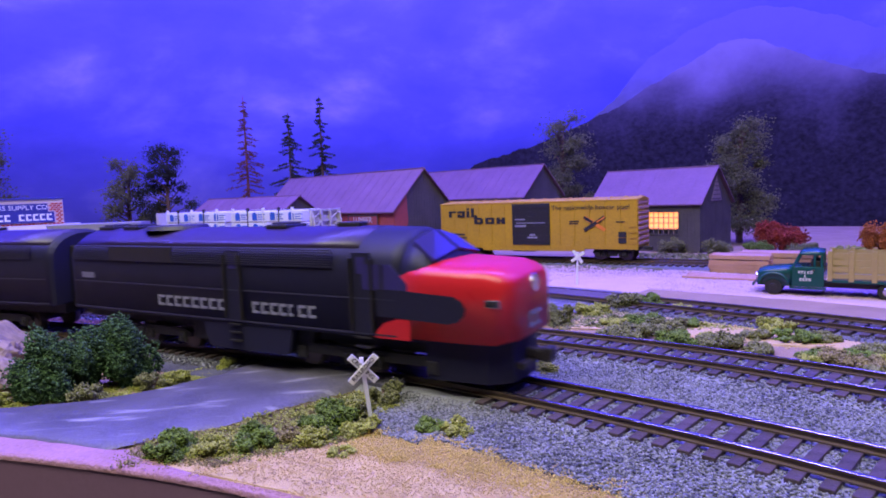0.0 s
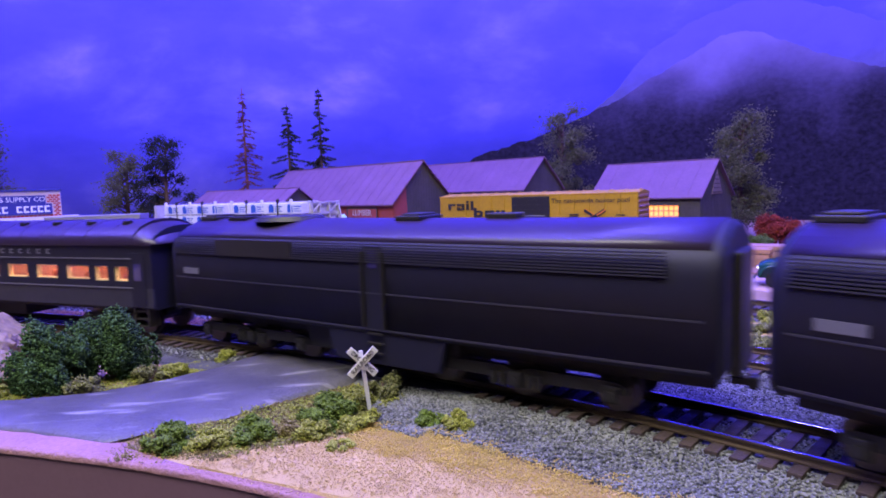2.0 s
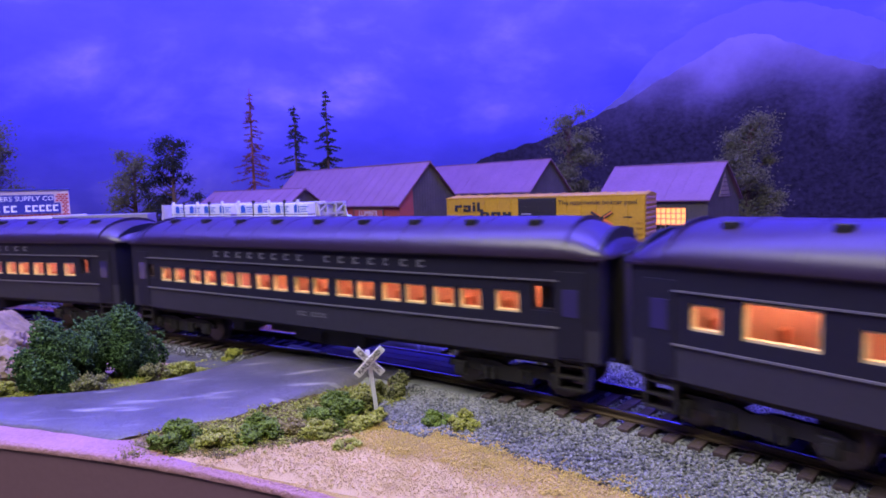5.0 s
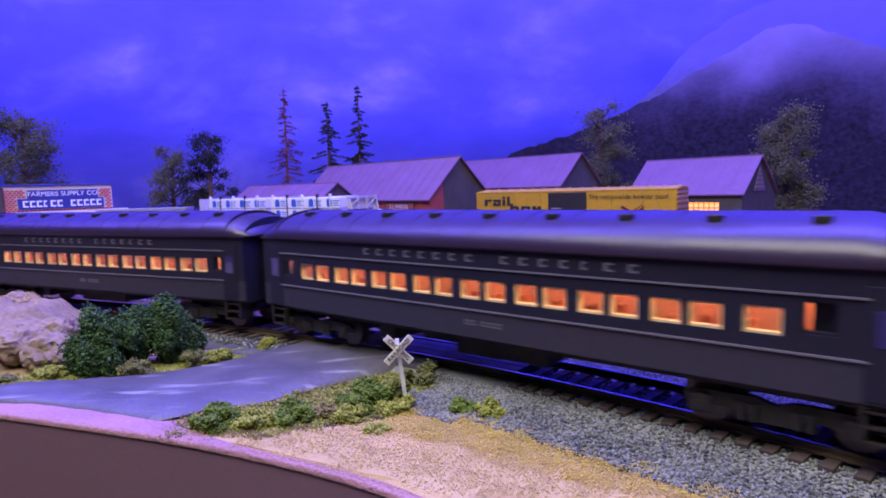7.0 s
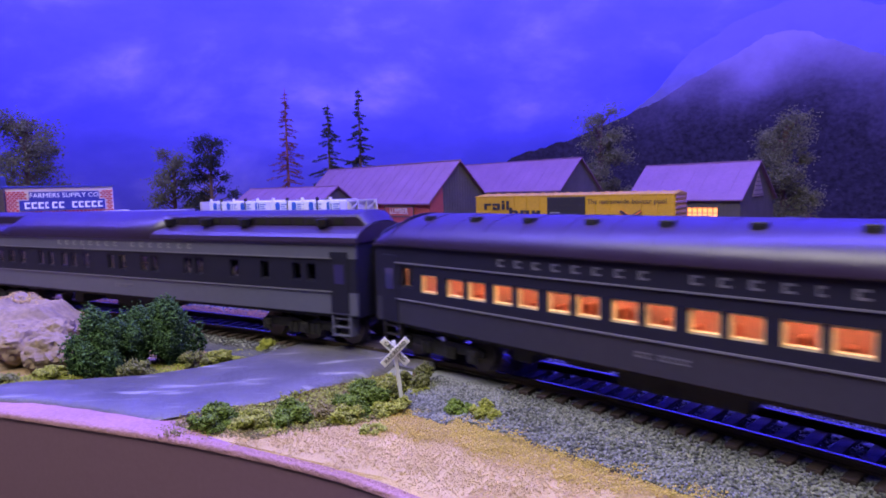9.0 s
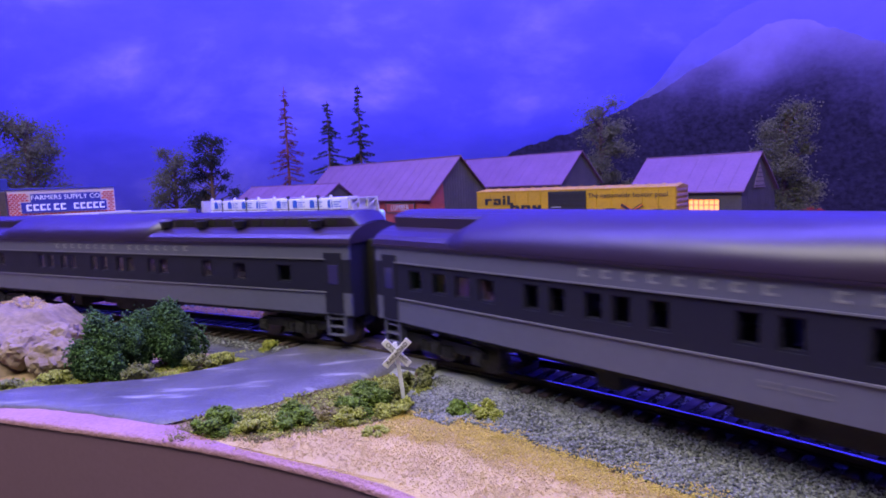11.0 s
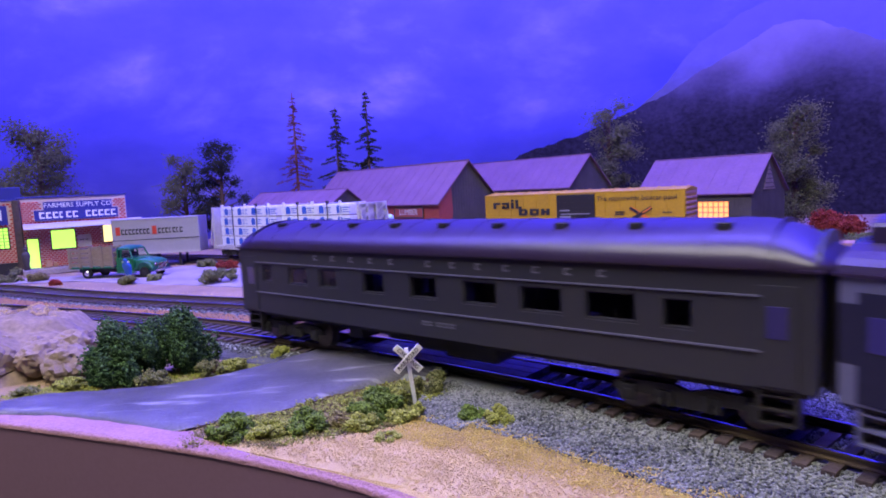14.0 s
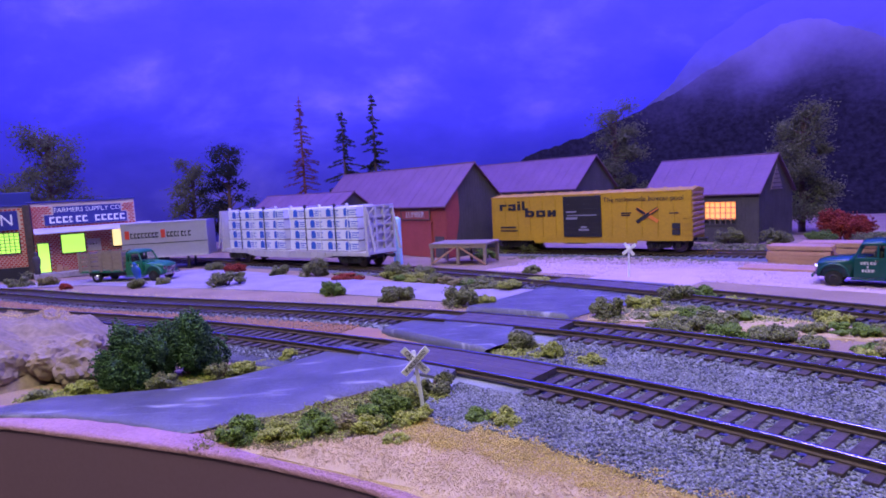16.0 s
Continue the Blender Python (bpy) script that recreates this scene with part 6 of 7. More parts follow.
def stake_truck(name, label, m, paint, bed, stakes):
    """A rounded 1950s cab-and-bonnet lorry with a stake bed. It faces local -x."""
    root = thing(name, label, "truck", m)
    rings = []
    for x, w, z0, zs, zt in ((-37, 8.5, 7, 11, 14.0), (-36, 10.0, 6, 13, 16.0), (-32, 10.8, 6, 14, 17.4), (-24, 11.2, 6, 14.6, 18.2), (-16, 11.6, 6, 15, 19.0)):
        rings.append(arch(x, w, z0, zs, zt, 12, 2.8))
    bon = part("bonnet", loft(bmesh.new(), rings), paint, root, smooth=True)
    for sy in (-1, 1):
        rr = []
        for k in range(11):
            a = math.pi * k / 10
            x, z = -27 - 7.6 * math.cos(a), 6.2 + 7.0 * math.sin(a)
            rr.append([(x, sy * 8.5, z), (x, sy * 12.4, z), (x - 1.6 * math.cos(a), sy * 12.6, z + 1.4 * math.sin(a) + 0.1), (x - 2.0 * math.cos(a), sy * 8.5, z + 2.0 * math.sin(a) + 0.1)])
        part("fender", loft(bmesh.new(), rr), paint, bon, smooth=True)
        bm = bmesh.new()
        cyl(bm, (-37.4, sy * 8.2, 12), (-36, sy * 8.2, 12), 1.7, seg=14)
        part("headlamp", bm, M["chrome"], bon)
    part("bumper", boxes((-39.4, -38.2, -11.5, 11.5, 5.4, 7.4), bevel=0.4), M["chrome"] if stakes is M["old_wood"] else paint, root)
    part("grille", boxes((-37.8, -37.2, -5.5, 5.5, 8, 12.6), *[(-38.1, -37.2, -5.5, 5.5, 8.4 + k * 1.3, 8.9 + k * 1.3) for k in range(4)]), M["chrome"], bon)
    lower = [arch(x, 12.0, 6, 18.0, 18.9, 8, 4.0) for x in (-16.4, -16, 0.4, 0.8)]
    cab = part("cab", loft(bmesh.new(), lower), paint, root)
    roof = [arch(-12.5, 10.2, 26.2, 26.6, 28.0, 12, 2.6), arch(-11, 10.9, 25.8, 26.6, 29.2, 12, 2.6), arch(-4, 11.1, 25.8, 26.8, 29.8, 12, 2.6), arch(0.6, 10.8, 25.8, 26.6, 29.0, 12, 2.6)]
    part("cab_roof", loft(bmesh.new(), roof), paint, cab, smooth=True)
    for sy in (-1, 1):
        for p, q in (((-16, 11.4, 18), (-12.2, 10.0, 26.6)), ((-0.4, 11.4, 18), (-0.4, 10.6, 26.6)), ((-4.2, 11.6, 18), (-4.2, 10.7, 26.6))):
            bm = bmesh.new()
            cyl(bm, (p[0], sy * p[1], p[2]), (q[0], sy * q[1], q[2]), 0.75, seg=8)
            part("pillar", bm, paint, cab)
        d = part("door", boxes((-14.6, -3.4, sy * 11.9, sy * 12.25, 7, 18.2), bevel=0.12), paint, cab)
        part("handle", boxes((-5.8, -3.8, sy * 12.2, sy * 12.7, 16.4, 17.0)), M["chrome"], d)
        g = part("pane", boxes((-13.6, -4.4, sy * 10.9, sy * 11.0, 18.6, 26.0)), M["clear"], d)
        g.visible_shadow = False
        bm = bmesh.new()
        for z, pat, x in ((15.2, "ooioo", -12.9), (12.9, "i", -9.6), (10.6, "oooo", -12.2)):
            bars(bm, x, sy * 12.24, z, pat, 1.35, 1.5, 0.3, sy)
        part("door_lettering", bm, M["white"], d, "white name as plain bars")
        part("running_board", boxes((-18, 2, sy * 9.5, sy * 13.0, 4.6, 5.6), bevel=0.2), paint, root)
    part("seat", boxes((-6.5, -1.5, -10, 10, 17.5, 22.5), bevel=0.6), M["tyre"], cab)
    part("rear_panel", boxes((-0.4, 0.6, -11, 11, 18, 20.4), (-0.4, 0.6, -11, -6, 20, 26.4), (-0.4, 0.6, 6, 11, 20, 26.4)), paint, cab)
    part("frame", boxes((-34, 46, -6, -4, 5.4, 8.6), (-34, 46, 4, 6, 5.4, 8.6)), M["black"], root)
    part("bed", boxes((3, 50, -13.2, 13.2, 9.4, 11.2), bevel=0.2), bed, root)
    for y0, y1 in ((-13.6, -12.6), (12.6, 13.6)):
        st = part("stake_side", boxes(*[(3.4, 49.6, y0 + 0.15, y1 - 0.15, z, z + 3.0) for z in (12.2, 16.4, 20.6, 24.8)]), stakes, root, "slatted stake side")
        for x in (4, 15, 26.5, 38, 49):
            part("stake", boxes((x - 1.3, x + 1.3, y0 - 0.35, y1 + 0.35, 10.4, 29.0), bevel=0.15), stakes, st)
    for x0, x1 in ((3, 4), (49, 50)):
        part("stake_end", boxes(*[(x0, x1, -12.6, 12.6, z, z + 3.0) for z in (12.2, 16.4, 20.6, 24.8)]), stakes, root)
    for x, ys in ((-27, (-10.6, 10.6)), (33, (-11, 11))):
        for y in ys:
            wheel(root, x, y, 5.0, 5.0, M["chrome"] if x > 0 else M["black"])
        bm = bmesh.new()
        cyl(bm, (x, -10, 5), (x, 10, 5), 1.0, seg=8)
        part("axle", bm, M["black"], root)
    return root


def vehicles():
    stake_truck("stake_truck", "dark green model stake-bed truck with tan sides", mm(234, 324, GROUND, -40) @ Matrix.Scale(0.86, 4), M["truck_green"], M["truck_green"], M["stake"])
    stake_truck("stake_truck", "green model stake-bed truck parked before the store", mm(-268, 538, GROUND, 168) @ Matrix.Scale(0.92, 4), M["truck_lime"], M["truck_lime"], M["old_wood"])
    root = thing("semi_trailer", "silver-grey parked semi-trailer with red initials", "trailer", mm(-274, 625, GROUND, 5))
    h = 41
    body = part("body", boxes((-h, h, -15, 15, 13, 47), bevel=0.8), M["trailer"], root)
    part("top_rail", boxes((-h, h, -15.3, 15.3, 45.8, 47.3)), M["trailer"], body)
    part("bottom_rail", boxes((-h, h, -15.4, 15.4, 12.6, 14.4)), M["car_white"], body)
    part("lettering", boxes((-37, -33, -15.5, -14.8, 32, 40), (-3, 1, -15.5, -14.8, 32, 40)), M["red_ink"], body, "red initials as plain bars")
    part("lettering", bars(bars(bmesh.new(), -32, -15.1, 35, "oooooooo", 2.6, 5.2, 0.8), 2.5, -15.1, 35, "oooioio", 2.6, 5.2, 0.8), M["ink"], body, "dark lettering as plain bars")
    part("stripe", boxes((-h, h, -15.3, -14.9, 26.6, 27.2)), M["ink"], body)
    for y in (-11, 11):
        part("landing_leg", boxes((h - 22, h - 20, y - 1, y + 1, 0, 13), (h - 24, h - 18, y - 2, y + 2, 0, 0.8)), M["black"], root)
        for x in (-h + 14, -h + 28):
            wheel(root, x, y, 5.6, 5.6, M["car_white"])
    for x in (-h + 14, -h + 28):
        bm = bmesh.new()
        cyl(bm, (x, -10, 5.6), (x, 10, 5.6), 1.2, seg=8)
        part("axle", bm, M["black"], root)
    part("subframe", boxes((-h + 6, -h + 36, -9, 9, 8, 13)), M["black"], root)


# ---- signs, figures, lumber ----
def crossbuck(x, y, turn, height, lean, lettered, label):
    root = thing("crossing_sign", label, "road sign", pose(x * MM, y * MM, GROUND * MM, lean * 0.3, lean, turn), "crossing signs")
    part("post", boxes((-0.55, 0.55, -0.45, 0.45, -2, height + 1.4), bevel=0.15), M["white"], root)
    for k, ang in enumerate((52, -38)):
        r = Matrix.Translation((0, (-0.9 - 0.55 * k) * MM, (height - 1.5) * MM)) @ pose(0, 0, 0, 0, ang, 0)
        bm = boxes((-5.0, 5.0, -0.25, 0.25, -1.0, 1.0), bevel=0.12)
        b = part("blade", bm, M["white"], root, "white lettered blade")
        b.matrix_basis = r
        if lettered:
            words("lettering", "CROSSING" if k == 0 else "RAILROAD", 1.65, M["ink"], b, pose(0, -0.00036, 0, 90, 0, 0), "black letters", 0.1)


def figure(x, y, z, turn, material, label, hunched):
    bm = bmesh.new()
    rings = []
    for u, w, d in ((0, 2.6, 2.2), (6, 2.4, 2.0), (9, 3.0, 2.2), (14, 3.6, 2.4), (16.5, 2.6, 2.0), (17.2, 1.2, 1.2), (18.4, 1.7, 1.7), (20.4, 1.5, 1.6), (21.2, 0.6, 0.6)):
        sh = -(max(0, u - 8) * 0.35) if hunched else 0
        rings.append([(w * math.cos(a), d * math.sin(a) + sh, u * (0.86 if hunched else 1)) for a in np.linspace(0, 2 * math.pi, 13)[:-1]])
    loft(bm, rings)
    ob = part("figurine", bm, material, smooth=True)
    ob.matrix_world = mm(x, y, z, turn)
    tagged(ob, label, "figurine")


def lumber_stacks():
    for n, (x, y, turn, nx, ny, nz, lx, wy, hz, lab) in enumerate(((246, 424, -40, 1, 6, 4, 38, 3.2, 3.0, "brown sawn lumber stack on the gravel"), (222, 398, -40, 1, 5, 1, 52, 4.0, 1.8, "single layer of fresh planks on the gravel"), (292, 442, -38, 1, 5, 3, 60, 4.4, 3.4, "stack of reddish boards beside the yard"))):
        root = thing("lumber_stack", lab, "lumber", mm(x, y, GROUND, turn), "lumber stacks")
        rng = random.Random(n)
        me = None
        for k in range(nz):
            for j in range(ny):
                if me is None:
                    bm = boxes((-lx / 2, lx / 2, -wy / 2 + 0.1, wy / 2 - 0.1, 0, hz - 0.15), bevel=0.15)
                    ob = part("board", bm, M["wood"], root)
                    me = ob.data
                else:
                    ob = new("board", me)
                    ob.parent = root
                ob.matrix_basis = mm(rng.uniform(-1.5, 1.5), (j - ny / 2) * wy, k * hz + (0.6 if k > nz // 2 else 0), rng.uniform(-0.6, 0.6))
        for dx in (-lx * 0.35, lx * 0.35):
            if nz > 1:
                part("bearer", boxes((dx - 1, dx + 1, -ny * wy / 2, ny * wy / 2, (nz // 2 + 1) * hz - 0.4, (nz // 2 + 1) * hz + 0.6)), M["old_wood"], root)


# ---- plants ----
def clump(rng, x, y, z, rx, ry, rz, n, size, lobes=6):
    """Points of a lumpy bush: many crumbs over the skins of several lobes, the lower part fuller."""
    pts = []
    lobes = int(lobes * 2.4)
    for k in range(lobes):
        a, r = k * 2.4 + rng.uniform(-0.5, 0.5), rng.uniform(0.1, 0.82) ** 0.7
        big = rng.uniform(0.16, 0.44)
        up = rng.uniform(0.1, 0.8) * (1 - 0.3 * r)
        c = np.array([x + rx * r * np.cos(a), y + ry * r * np.sin(a), z + rz * up])
        q = rng.normal(size=(n // lobes, 3))
        q /= np.linalg.norm(q, axis=1)[:, None]
        q *= rng.uniform(0.55, 1.0, (len(q), 1))
        for _ in range(2):
            w = rng.normal(size=3)
            q *= 1 + 0.16 * np.sin(5.0 * (q @ w) + k)[:, None]
        q *= np.array([rx, ry, rz * 0.75]) * big
        pts.append(c + q)
    p = np.concatenate(pts)
    p[:, 2] = np.maximum(p[:, 2], z - 0.2)
    v, f = crumbs(rng, p, rng.uniform(0.5, 1.5, len(p)) * size, 1.0, 0.5, "foam")
    return v, f


def bush(x, y, rx, rz, material, label, seed, n=900, size=0.8, name="bush", ry=None, lobes=7, group=""):
    rng = np.random.default_rng(seed)
    v, f = clump(rng, 0, 0, 0, rx, ry or rx, rz, int(n * 5.2), size * 0.60, lobes)
    root = thing(name, label, "bush" if name == "bush" else "shrub", mm(x, y, GROUND - 0.4), group)
    cloud("foliage", v, f, material, root)
    bm = bmesh.new()
    for k in range(3):
        a = k * 2.1
        cyl(bm, (0, 0, -0.5), (rx * 0.35 * math.cos(a), rx * 0.35 * math.sin(a), rz * 0.55), 0.5, 0.25, seg=6)
    part("stem", bm, M["bark"], root)
    return root


def tree(x, y, height, spread, material, label, seed, bark="bark", n=2600, size=1.7, bare=0.3):
    """A broadleaf model tree: tapered trunk, forked limbs, and a ragged crown of many small leaves."""
    rng = np.random.default_rng(seed)
    root = thing("tree", label, "tree", mm(x, y, GROUND - 0.5))
    bm = bmesh.new()
    cyl(bm, (0, 0, 0), (0, 0, height * 0.55), spread * 0.05, spread * 0.03, seg=8)
    cyl(bm, (0, 0, height * 0.55), (spread * 0.05, 0, height * 0.95), spread * 0.03, spread * 0.01, seg=7)
    tips = []
    for k in range(34):
        z0 = height * (bare * 0.4 + (0.88 - bare * 0.4) * (k + rng.uniform(0, 1)) / 34)
        a = rng.uniform(0, 2 * np.pi)
        t = (z0 / height - bare) / (1 - bare)
        r = spread * 0.5 * rng.uniform(0.35, 1.0) * (1.0 - 0.72 * max(t, 0) ** 1.2)
        tip = np.array([r * np.cos(a), r * np.sin(a), z0 + height * rng.uniform(0.05, 0.14)])
        cyl(bm, (0, 0, z0), tuple(tip), spread * 0.018, spread * 0.006, seg=5)
        tips.append(tip)
    tips.append(np.array([0, 0, height * 0.93]))
    part("trunk", bm, M[bark], root, "tapered trunk with forked limbs")
    pts = []
    for tip in tips:
        m = int(n * 2.4 / len(tips) * (0.45 + 1.3 * np.hypot(tip[0], tip[1]) / (spread * 0.5)))
        q = rng.normal(size=(m, 3)) * np.array([1, 1, 0.75]) * spread * rng.uniform(0.05, 0.10)
        pts.append(tip + q)
    p = np.concatenate(pts)
    v, f = crumbs(rng, p, rng.uniform(0.5, 1.2, len(p)) * size * 0.75, 0.7, 0.5, "foam")
    cloud("crown", v, f, material, root)
    return root


def conifer(x, y, height, spread, label, seed, bark, density):
    """A thin straggly pine: a straight trunk with drooping whorls of needles and gaps."""
    rng = np.random.default_rng(seed)
    root = thing("conifer", label, "tree", mm(x, y, GROUND - 0.5))
    bm = bmesh.new()
    cyl(bm, (0, 0, 0), (0, 0, height), 2.6, 0.5, seg=8)
    pts = []
    z = height * 0.30
    while z < height * 0.99:
        t = 1 - z / height
        for k in range(int(rng.integers(2, 6))):
            a = rng.uniform(0, 2 * np.pi)
            r = spread * 0.5 * (0.10 + 1.0 * t) * rng.uniform(0.25, 1.1)
            tip = np.array([r * np.cos(a), r * np.sin(a), z - r * 0.25])
            cyl(bm, (0, 0, z), tuple(tip), 0.5, 0.2, seg=4)
            m = int(density * (3 + r * 0.8))
            u = rng.uniform(0.25, 1.05, (m, 1))
            pts.append(np.array([0, 0, z]) + (tip - np.array([0, 0, z])) * u + rng.normal(size=(m, 3)) * np.array([0.9, 0.9, 0.7]))
        z += rng.uniform(2.5, 5.5)
    part("trunk", bm, M[bark], root, "straight trunk with thin branches")
    p = np.concatenate(pts)
    v, f = crumbs(rng, p, rng.uniform(0.5, 1.2, len(p)) * 0.9, 0.6, 0.5)
    cloud("needles", v, f, M["dry_needle" if bark == "red_bark" else "needle"], root)
    return root


def inside(p, poly):
    x, y = p[:, 0], p[:, 1]
    out = np.zeros(len(p), bool)
    q = np.asarray(poly, float)
    for (x0, y0), (x1, y1) in zip(q, np.roll(q, -1, 0)):
        c = ((y0 > y) != (y1 > y)) & (x < (x1 - x0) * (y - y0) / (y1 - y0 + 1e-12) + x0)
        out ^= c
    return out


def turf(name, poly, n, size, material, label, seed, lift=0.0, bumpy=0.8, over=None):
    """Ground-foam turf: crumbs strewn over a plot with a ragged edge, thicker in tufts."""
    rng = np.random.default_rng(seed)
    q = np.asarray(poly, float)
    lo, hi = q.min(0) - 4, q.max(0) + 4
    p = rng.uniform(lo, hi, (int(n * 2.2), 2))
    jit = np.array([[6 * noise.noise((a * 0.10, b * 0.10, seed)), 6 * noise.noise((b * 0.10, a * 0.10, seed + 5))] for a, b in p])
    p = p[inside(p + jit + rng.normal(size=p.shape) * 1.6, q)][:n]
    d = np.array([noise.noise((a * 0.16, b * 0.16, seed + 2)) for a, b in p])
    keep = d + rng.uniform(-0.5, 0.9, len(p)) > -0.25
    p, d = p[keep], d[keep]
    z = GROUND - 0.35 + lift + np.maximum(0, d) * bumpy * 2.0 * rng.uniform(0, 1, len(p)) + rng.uniform(0, 0.35, len(p))
    if over:
        z = z + np.array([over(a, b) for a, b in p]) - 1.0
    v, f = crumbs(rng, np.column_stack([p, z]), rng.uniform(0.5, 1.3, len(p)) * size, 0.8, 0.5, "foam")
    return tagged(cloud(name, v, f, material), label, "turf", kind="stuff")


def plants():
    turf("dry_turf", [(-63, 160), (-39, 147), (-11, 131), (9, 112), (34, 94), (70, 72), (100, 72), (76, 98), (50, 120), (24, 143), (10, 162), (-2, 170), (-16, 162), (-34, 158)], 60000, 0.20, M["tan_grass"], "dry tan foam turf along the layout edge", 21, 0.62, 0.5)
    turf("yellow_turf", [(-16, 158), (-10, 168), (4, 172), (14, 160), (24, 145), (40, 128), (56, 112), (44, 112), (24, 128), (8, 140), (-4, 150)], 34000, 0.22, M["yellow_grass"], "yellow foam turf beside the crossing sign", 22, 0.75, 0.7)
    turf("olive_turf", [(-74, 163), (-63, 175), (-48, 182), (-32, 193), (-15, 203), (-3, 212), (2, 205), (-4, 180), (-12, 164), (-30, 158), (-46, 155), (-64, 157)], 30000, 0.30, M["olive"], "brown-olive turf beside the road", 23, 0.5)
    turf("verge_turf", [(-146, 202), (-134, 208), (-115, 210), (-97, 212), (-80, 220), (-66, 231), (-62, 243), (-80, 240), (-100, 228), (-125, 222), (-150, 214)], 12000, 0.42, M["lime"], "light green turf along the road's edge", 24)
    turf("island_turf", [(62, 284), (98, 313), (140, 335), (160, 318), (178, 284), (200, 250), (230, 200), (210, 190), (172, 216), (140, 232), (118, 250), (90, 272)], 22000, 0.55, M["tan_grass"], "dry tan turf between the tracks", 25)
    turf("island_green", [(66, 284), (98, 311), (136, 333), (150, 318), (130, 295), (110, 285), (130, 262), (112, 258), (88, 274)], 14000, 0.62, M["sage"], "grey-green low growth between the tracks", 26, 0.4, 1.4)
    turf("island_yellow", [(136, 300), (160, 300), (176, 262), (160, 240), (130, 262)], 3000, 0.8, M["lime"], "yellow-green growth between the tracks", 27, 0.3, 1.4)
    turf("median_turf", [(12, 232), (30, 250), (44, 246), (58, 214), (50, 204), (32, 216)], 3000, 0.7, M["lime"], "light green turf between the tracks", 28, 0.3, 1.2)
    turf("yard_turf", [(-90, 500), (-20, 450), (40, 408), (84, 372), (96, 384), (50, 425), (0, 468), (-80, 530)], 5000, 0.9, M["sage"], "grey-green growth along the yard track", 29, 0.4, 1.4)
    turf("yard_gravel", [(40, 470), (87, 540), (150, 500), (205, 445), (235, 425), (300, 330), (280, 270), (219, 318), (179, 352), (145, 387), (103, 416)], 30000, 0.95, M["pale_gravel"], "pale pink-tinged yard gravel", 30, 0.0, 0.4)
    turf("trackside_turf", [LINE_B.off(s, 19) for s in (-420, -300, -200, -100, 0)] + [LINE_B.off(s, 36) for s in (0, -100, -200, -300, -420)], 9000, 0.5, M["tan_grass"], "dry tan turf beside the second track", 34, 0.1)
    turf("trackside_cinders", [LINE_B.off(s, 17) for s in (-420, -300, -200, -100, 0)] + [LINE_B.off(s, 27) for s in (0, -100, -200, -300, -420)], 6000, 0.5, M["stone_dark"], "dark cinders beside the second track", 35, 0.1)
    turf("spur_growth", [LINE_D.off(s, -18) for s in (-60, 0, 60, 110)] + [LINE_D.off(s, -42) for s in (110, 60, 0, -60)], 5000, 0.7, M["sage"], "grey-green growth below the spur track", 36, 0.2)
    turf("back_growth", [LINE_D.off(s, 20) for s in (60, 120, 200, 300, 420)] + [LINE_D.off(s, 90) for s in (420, 300, 200, 120, 60)], 14000, 1.1, M["sage"], "dark scrubby growth below the mountain", 37, 0.4, 2.2)
    turf("mixed_turf", [(-66, 162), (-54, 174), (-34, 186), (-16, 198), (-4, 206), (0, 196), (-2, 180), (-8, 166), (-24, 160), (-44, 157)], 8000, 0.42, M["lime"], "yellow-green moss over the verge", 38, 0.7, 1.8)
    # the two dense bushes by the rocks
    bush(-114, 219, 12.5, 24, M["deep_green"], "dense dark green foam bush beside the road", 1, 4200, 0.75, ry=10, lobes=12)
    bush(-98, 229, 13, 26, M["deep_green"], "tall dense dark green foam bush beside the road", 2, 4200, 0.75, ry=10, lobes=12)
    for k, (x, y, r, h, c, n) in enumerate(((-101, 213, 6, 6, "sage", 700), (-84, 224, 5.5, 6.5, "sage", 700), (-77, 227, 5, 5, "lime", 500), (-64, 243, 4, 4.5, "lime", 400),
                                            (-57, 163, 7, 6.5, "green", 900), (-47, 161, 6, 5, "lime", 700), (-38, 164, 6.5, 6.5, "green", 900), (-30, 166, 4, 4, "olive", 400),
                                            (-19, 172, 8, 9, "green", 1300), (-13, 178, 6, 8, "lime", 900), (-12, 168, 6, 5, "lime", 800), (-4, 190, 6, 8, "sage", 900), (-22, 164, 5, 5, "lime", 700),
                                            (8, 166, 4.5, 4, "green", 500), (14, 163, 4.5, 4.5, "lime", 600), (-15, 155, 3, 2.5, "lime", 250), (-130, 214, 5, 4.5, "lime", 500), (-143, 211, 4, 3.5, "sage", 350),
                                            (28, 240, 7, 8, "sage", 800), (37, 224, 6, 6.5, "lime", 700), (50, 212, 5, 4.5, "lime", 500), (-190, 322, 6, 8, "green", 500))):
        tone = {"sage": "grey-green", "lime": "yellow-green", "green": "leafy green", "olive": "brown-olive"}[c]
        bush(x, y, r, h, M[c], "low %s foam shrub on the ground" % tone, 40 + k, n, 0.62, group="low shrubs")
